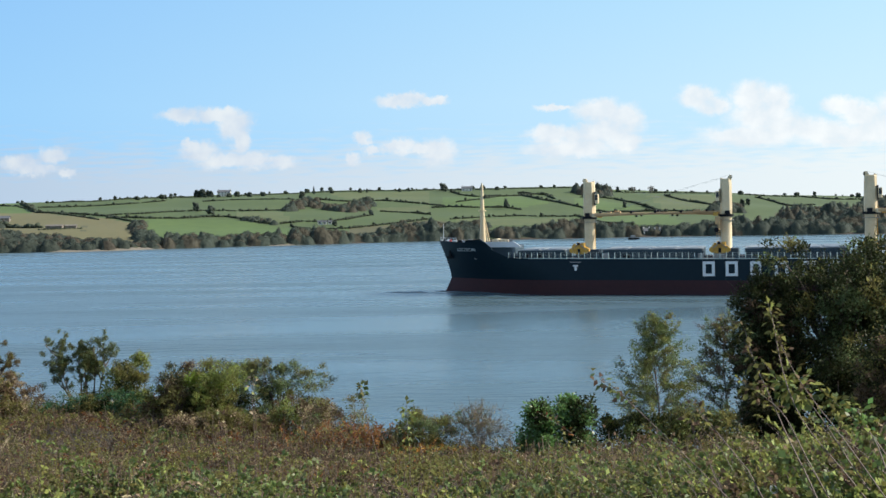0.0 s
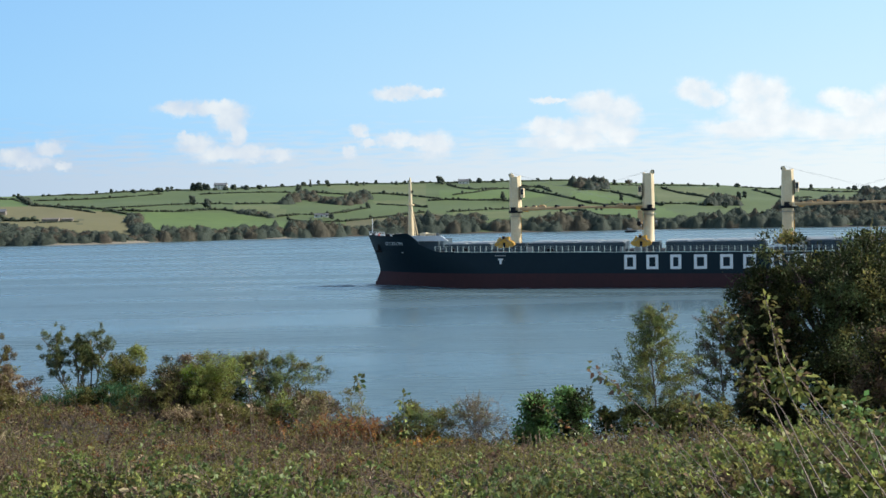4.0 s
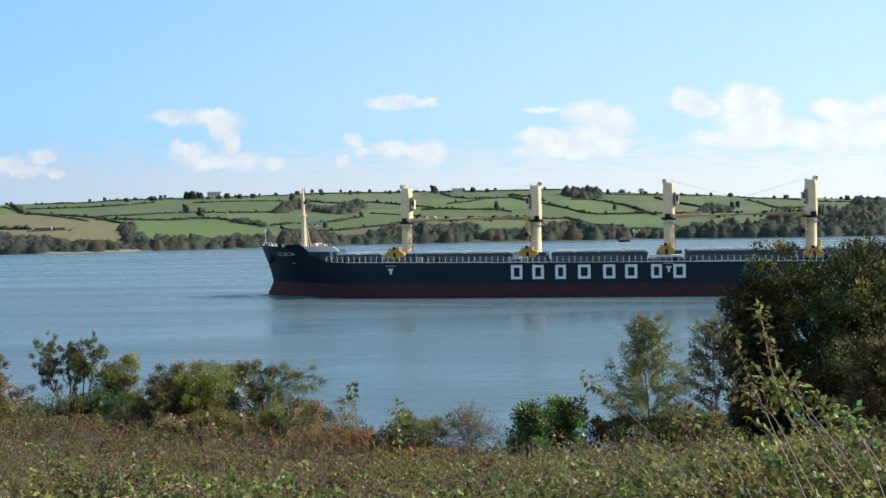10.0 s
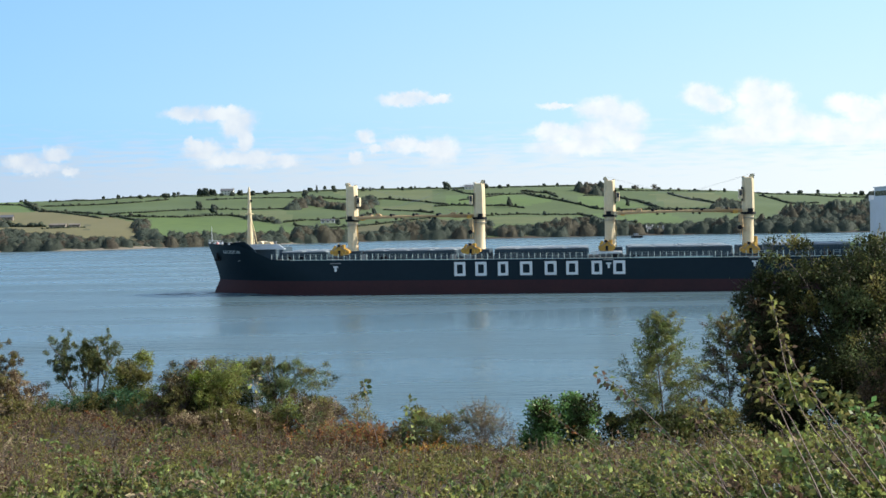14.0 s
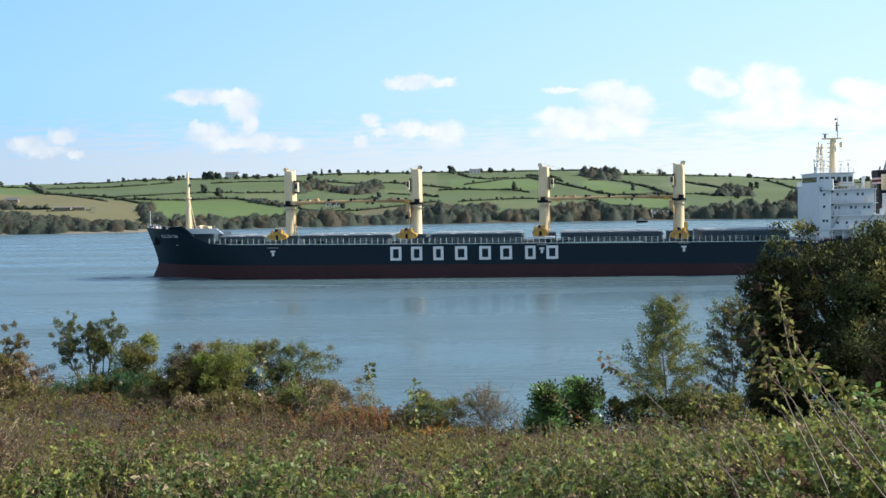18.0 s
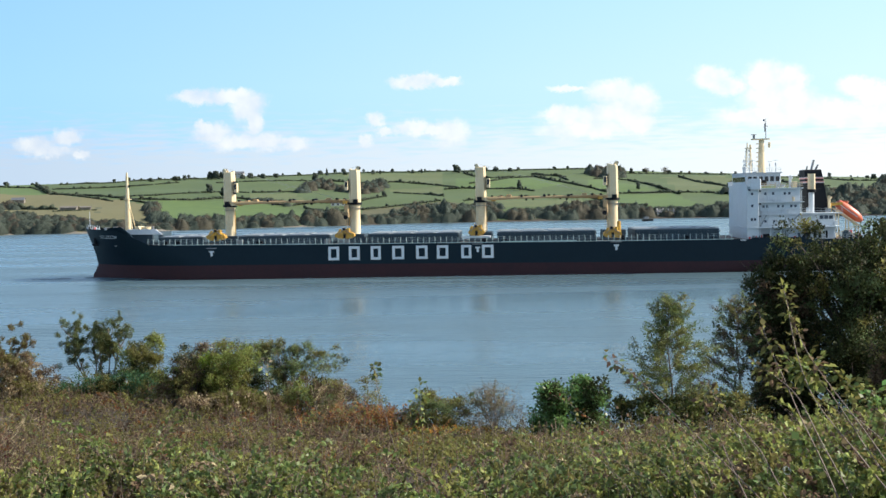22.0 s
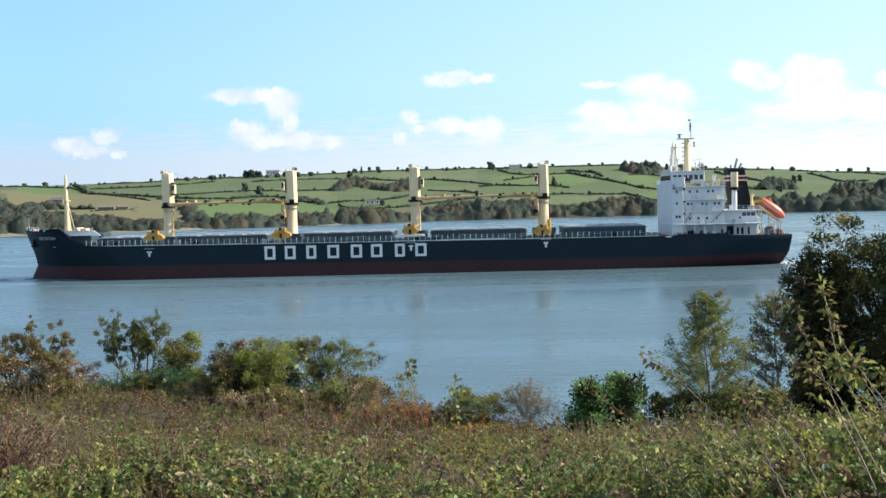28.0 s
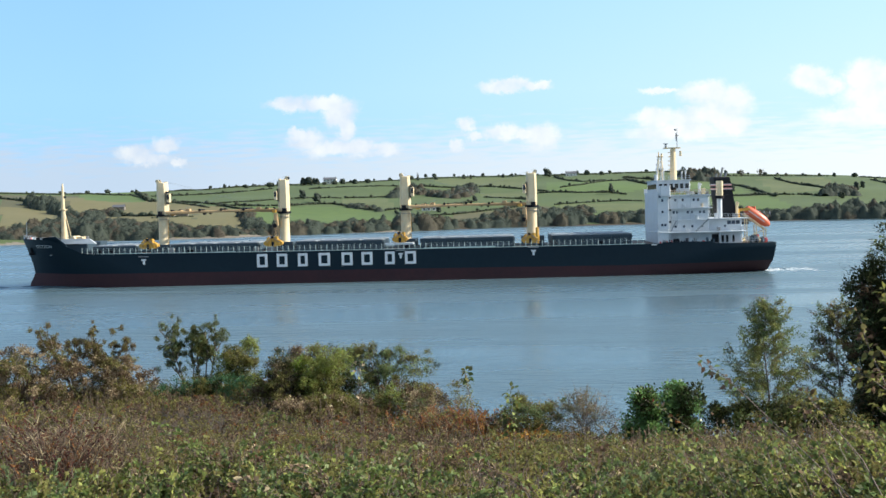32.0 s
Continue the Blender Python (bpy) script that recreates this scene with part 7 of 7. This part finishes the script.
bush("hawthorn_tree", "large dense dark hawthorn tree", 10.55, 30, 5.2, 4.6, 5.75, 84000, 0.086, [DARKLEAF, DARKLEAF, OLIVE_LEAF, DARKLEAF, DARKLEAF, GREYGREEN], "tree", lobes=32, low=0.06, stems=48, seed=18, wild=0.92, sprigs=900, tuft=0.28, per=110, shoot=0.45)
bush("hawthorn_tree", "dark hawthorn at the edge of a larger one", 8.75, 30.2, 2.3, 2.4, 4.7, 38000, 0.084, [DARKLEAF, DARKLEAF, DARKLEAF, DEAD], "tree", lobes=18, low=0.05, stems=24, seed=48, wild=0.85, sprigs=300, tuft=0.26, per=110, shoot=0.4)
bush("hawthorn_tree", "large dense dark hawthorn tree", 13.4, 30.5, 5.4, 4.4, 5.8, 62000, 0.088, [DARKLEAF, OLIVE_LEAF, DARKLEAF], "tree", lobes=28, low=0.06, stems=44, seed=19, wild=0.92, sprigs=700, tuft=0.28, per=110, shoot=0.45)
bush("shrub", "olive and brown shrub before the tree", 9.9, 24.5, 2.6, 1.8, 2.9, 26600, 0.065, [OLIVE_LEAF, DARKLEAF, DARKLEAF, DEAD], lobes=16, low=0.1, seed=20, tuft=0.2)
bush("shrub", "low dark bramble mound", 5.2, 26.3, 4.6, 1.5, 1.0, 17000, 0.065, [DARKLEAF, OLIVE_LEAF, DARKLEAF, BRAMBLE], lobes=14, low=0.2, seed=21, tuft=0.2)
cane([(2.03, 8.0, 14.81), (1.76, 8.4, 15.18), (1.6, 8.8, 15.36)], 0.009, 30, 0.05, [BRAMBLE, DEAD])
cane([(2.09, 8.0, 14.81), (1.96, 8.2, 15.07)], 0.008, 8, 0.05, [BRAMBLE])
cane([(2.28, 8.4, 14.74), (2.17, 8.8, 15.13), (1.99, 9.2, 15.36)], 0.008, 54, 0.045, [BRAMBLE, LIME, OLIVE_LEAF])
cane([(3.2, 8.4, 15.11), (2.96, 8.53, 15.34), (2.7, 8.67, 15.5), (2.49, 8.8, 15.83)], 0.009, 66, 0.048, [BRAMBLE, OLIVE_LEAF, LIME])
cane([(-1.87, 11.0, 14.06), (-1.89, 11.0, 15.18), (-1.91, 11.0, 15.51)], 0.009, 12, 0.06, [LIME, STRAW], "tall pale dry weed stalk", 0.08, 0.75)
cane([(-0.51, 11.0, 14.04), (-0.72, 11.1, 14.8), (-0.83, 11.2, 15.18), (-0.86, 11.3, 15.37)], 0.009, 34, 0.06, [BRAMBLE, OLIVE_LEAF], "leaning weed stalk with leaves near its tip", 0.06, 0.7)
cane([(-0.43, 13.0, 14.02), (-0.45, 13.0, 14.55), (-0.47, 13.0, 14.88)], 0.008, 60, 0.07, [BRAMBLE, LIME], "upright leafy bramble shoot", 0.1, 0.35)
cane([(-2.17, 11.0, 14.29), (-2.23, 11.0, 15.18)], 0.007, 8, 0.05, [BRAMBLE], "tall pale dry weed stalk", 0.05)
cane([(2.25, 8.0, 14.95), (2.06, 8.0, 15.27), (1.94, 8.0, 15.42), (1.79, 8.0, 15.6)], 0.008, 24, 0.05, [OLIVE_LEAF, BRAMBLE], reach=0.06)
cane([(2.0, 8.0, 14.95), (1.85, 8.0, 15.27), (1.75, 8.0, 15.45), (1.73, 8.0, 15.56)], 0.008, 20, 0.05, [OLIVE_LEAF, DEAD], reach=0.06)
cane([(1.3, 8.0, 14.9), (1.15, 8.0, 15.26), (0.92, 8.0, 15.44), (0.75, 8.0, 15.56), (0.66, 8.0, 15.61)], 0.006, 22, 0.04, [DEAD, OLIVE_LEAF, RUST], reach=0.05)
cane([(-1.64, 10, 14.35), (-1.67, 10, 14.79), (-1.7, 10, 15.26), (-1.71, 10, 15.66)], 0.008, 6, 0.05, [STRAW], "tall pale dry weed stalk", 0.05, 0.6)
cane([(-1.97, 11, 14.09), (-2.05, 11, 14.43), (-2.14, 11, 14.81), (-2.26, 11, 15.19)], 0.008, 8, 0.05, [STRAW, OLIVE_LEAF], "leaning pale dry weed stalk", 0.05, 0.6)
cane([(-0.55, 10, 14.34), (-0.65, 10, 14.56), (-0.67, 10, 14.77)], 0.007, 6, 0.05, [STRAW], "short pale dry weed stalk", 0.05, 0.6)
cane([(1.95, 7.4, 15.02), (1.75, 7.8, 15.23), (1.49, 8.2, 15.49), (1.27, 8.5, 15.71), (1.12, 8.7, 15.8)], 0.012, 40, 0.055, [OLIVE_LEAF, DEAD, BRAMBLE], "long pale arching bramble cane", 0.05, 0.6)
cane([(1.85, 7.3, 15.04), (1.83, 7.7, 15.2), (1.83, 7.9, 15.29)], 0.011, 6, 0.055, [DEAD], "long pale arching bramble cane", 0.04, 0.6)
cane([(2.44, 7.3, 15.04), (2.4, 7.5, 15.25), (2.37, 7.8, 15.42), (2.33, 8.1, 15.69), (2.26, 8.3, 15.92), (2.26, 8.5, 16.13)], 0.013, 44, 0.055, [DEAD, OLIVE_LEAF], "bare brown bramble cane", 0.05, 0.62)
cane([(2.67, 7.6, 15.26), (2.53, 7.8, 15.46), (2.46, 8.0, 15.63), (2.42, 8.2, 15.96), (2.45, 8.4, 16.2), (2.43, 8.5, 16.34)], 0.011, 60, 0.055, [OLIVE_LEAF, LIME], "bramble cane with yellowing leaves near its tip", 0.06, 0.6)
cane([(2.83, 7.4, 15.19), (2.73, 7.7, 15.43), (2.58, 8.0, 15.7), (2.51, 8.2, 15.88), (2.46, 8.4, 16.12)], 0.011, 40, 0.055, [DEAD, OLIVE_LEAF], "bare brown bramble cane", 0.05, 0.5)
cane([(2.43, 7.6, 15.34), (2.34, 7.8, 15.62), (2.23, 8.1, 15.73), (2.16, 8.3, 15.76)], 0.01, 50, 0.055, [OLIVE_LEAF, DEAD, LIME], "long arching bramble cane with few leaves", 0.07, 0.4)
cane([(2.03, 7.6, 15.27), (1.93, 7.9, 15.43), (1.84, 8.1, 15.57), (1.8, 8.2, 15.6)], 0.01, 40, 0.055, [DEAD, OLIVE_LEAF], "long arching bramble cane with few leaves", 0.07, 0.4)
cane([(2.8, 7.8, 15.25), (2.68, 8.0, 15.52), (2.58, 8.2, 15.71), (2.49, 8.3, 15.74)], 0.01, 150, 0.07, [LIME, LIME, BRAMBLE], "bramble cane with bright yellow-green leaves", 0.15, 0.66)
cane([(3.0, 7.9, 15.41), (2.83, 8.1, 15.6), (2.76, 8.2, 15.67)], 0.01, 90, 0.055, [BRAMBLE, LIME, OLIVE_LEAF], "leafy green bramble cane among brambles", 0.13, 0.35)
cane([(2.95, 7.7, 15.39), (2.94, 7.9, 15.51), (2.92, 8.0, 15.59)], 0.01, 90, 0.055, [BRAMBLE, IVY, LIME], "leafy green bramble cane among brambles", 0.13, 0.35)
cane([(-0.28, 10.4, 14.49), (-0.27, 10.4, 14.58), (-0.22, 10.4, 14.66), (-0.15, 10.4, 14.7), (-0.03, 10.4, 14.71)], 0.016, 0, 0.05, [DEAD], "thick bare red-brown cane bent over in an arch")
flower = thing("bindweed_flower", "white trumpet flower among the brambles", "flower", place=pose(2.3, 8.0, 15.02, 55, 0, 20))
part("petals", Build().rings([[(r * math.cos(2 * math.pi * k / 12), r * math.sin(2 * math.pi * k / 12), h) for k in range(12)] for h, r in ((0, 0.006), (0.02, 0.01), (0.035, 0.022), (0.042, 0.034), (0.038, 0.03))], cap=False), PETAL, flower, "", True)
part("stalk", Build().rod((0, 0, 0), (0, -0.05, -0.3), 0.003, n=5), CANE, flower)
for k in range(46):
    a = 1.2 + 2.6 * gen.random()
    b = 7.4 + 2.2 * gen.random()
    h = float(ground_height(a, b))
    cane([(a, b, h), (a - 0.25 * gen.random(), b + 0.1, h + 0.45 + 0.2 * gen.random()), (a - 0.15 - 0.45 * gen.random(), b + 0.25, h + 0.6 + 0.35 * gen.random())], 0.007, 38, 0.046, [(BRAMBLE, LIME, OLIVE_LEAF), (OLIVE_LEAF, DEAD, BRAMBLE), (LIME, BRAMBLE, BRAMBLE)][k % 3], reach=0.12)


def motions():
    walk(ship, [
        (0, pose(-2.41, 260.25, 0, 0, 0, -15.04)),
        (4, pose(-18.16, 262.24, 0, 0, 0, -13.15)),
        (8, pose(-33.84, 263.42, 0, 0, 0, -10.78)),
        (12, pose(-49.55, 264.29, 0, 0, 0, -8.39)),
        (16, pose(-65.31, 264.99, 0, 0, 0, -6.12)),
        (20, pose(-81.07, 265.41, 0, 0, 0, -3.94)),
        (24, pose(-96.80, 265.38, 0, 0, 0, -1.72)),
        (28, pose(-112.50, 264.73, 0, 0, 0, 0.63)),
        (32, pose(-128.32, 263.48, 0, 0, 0, 3.05)),
    ])


motions()
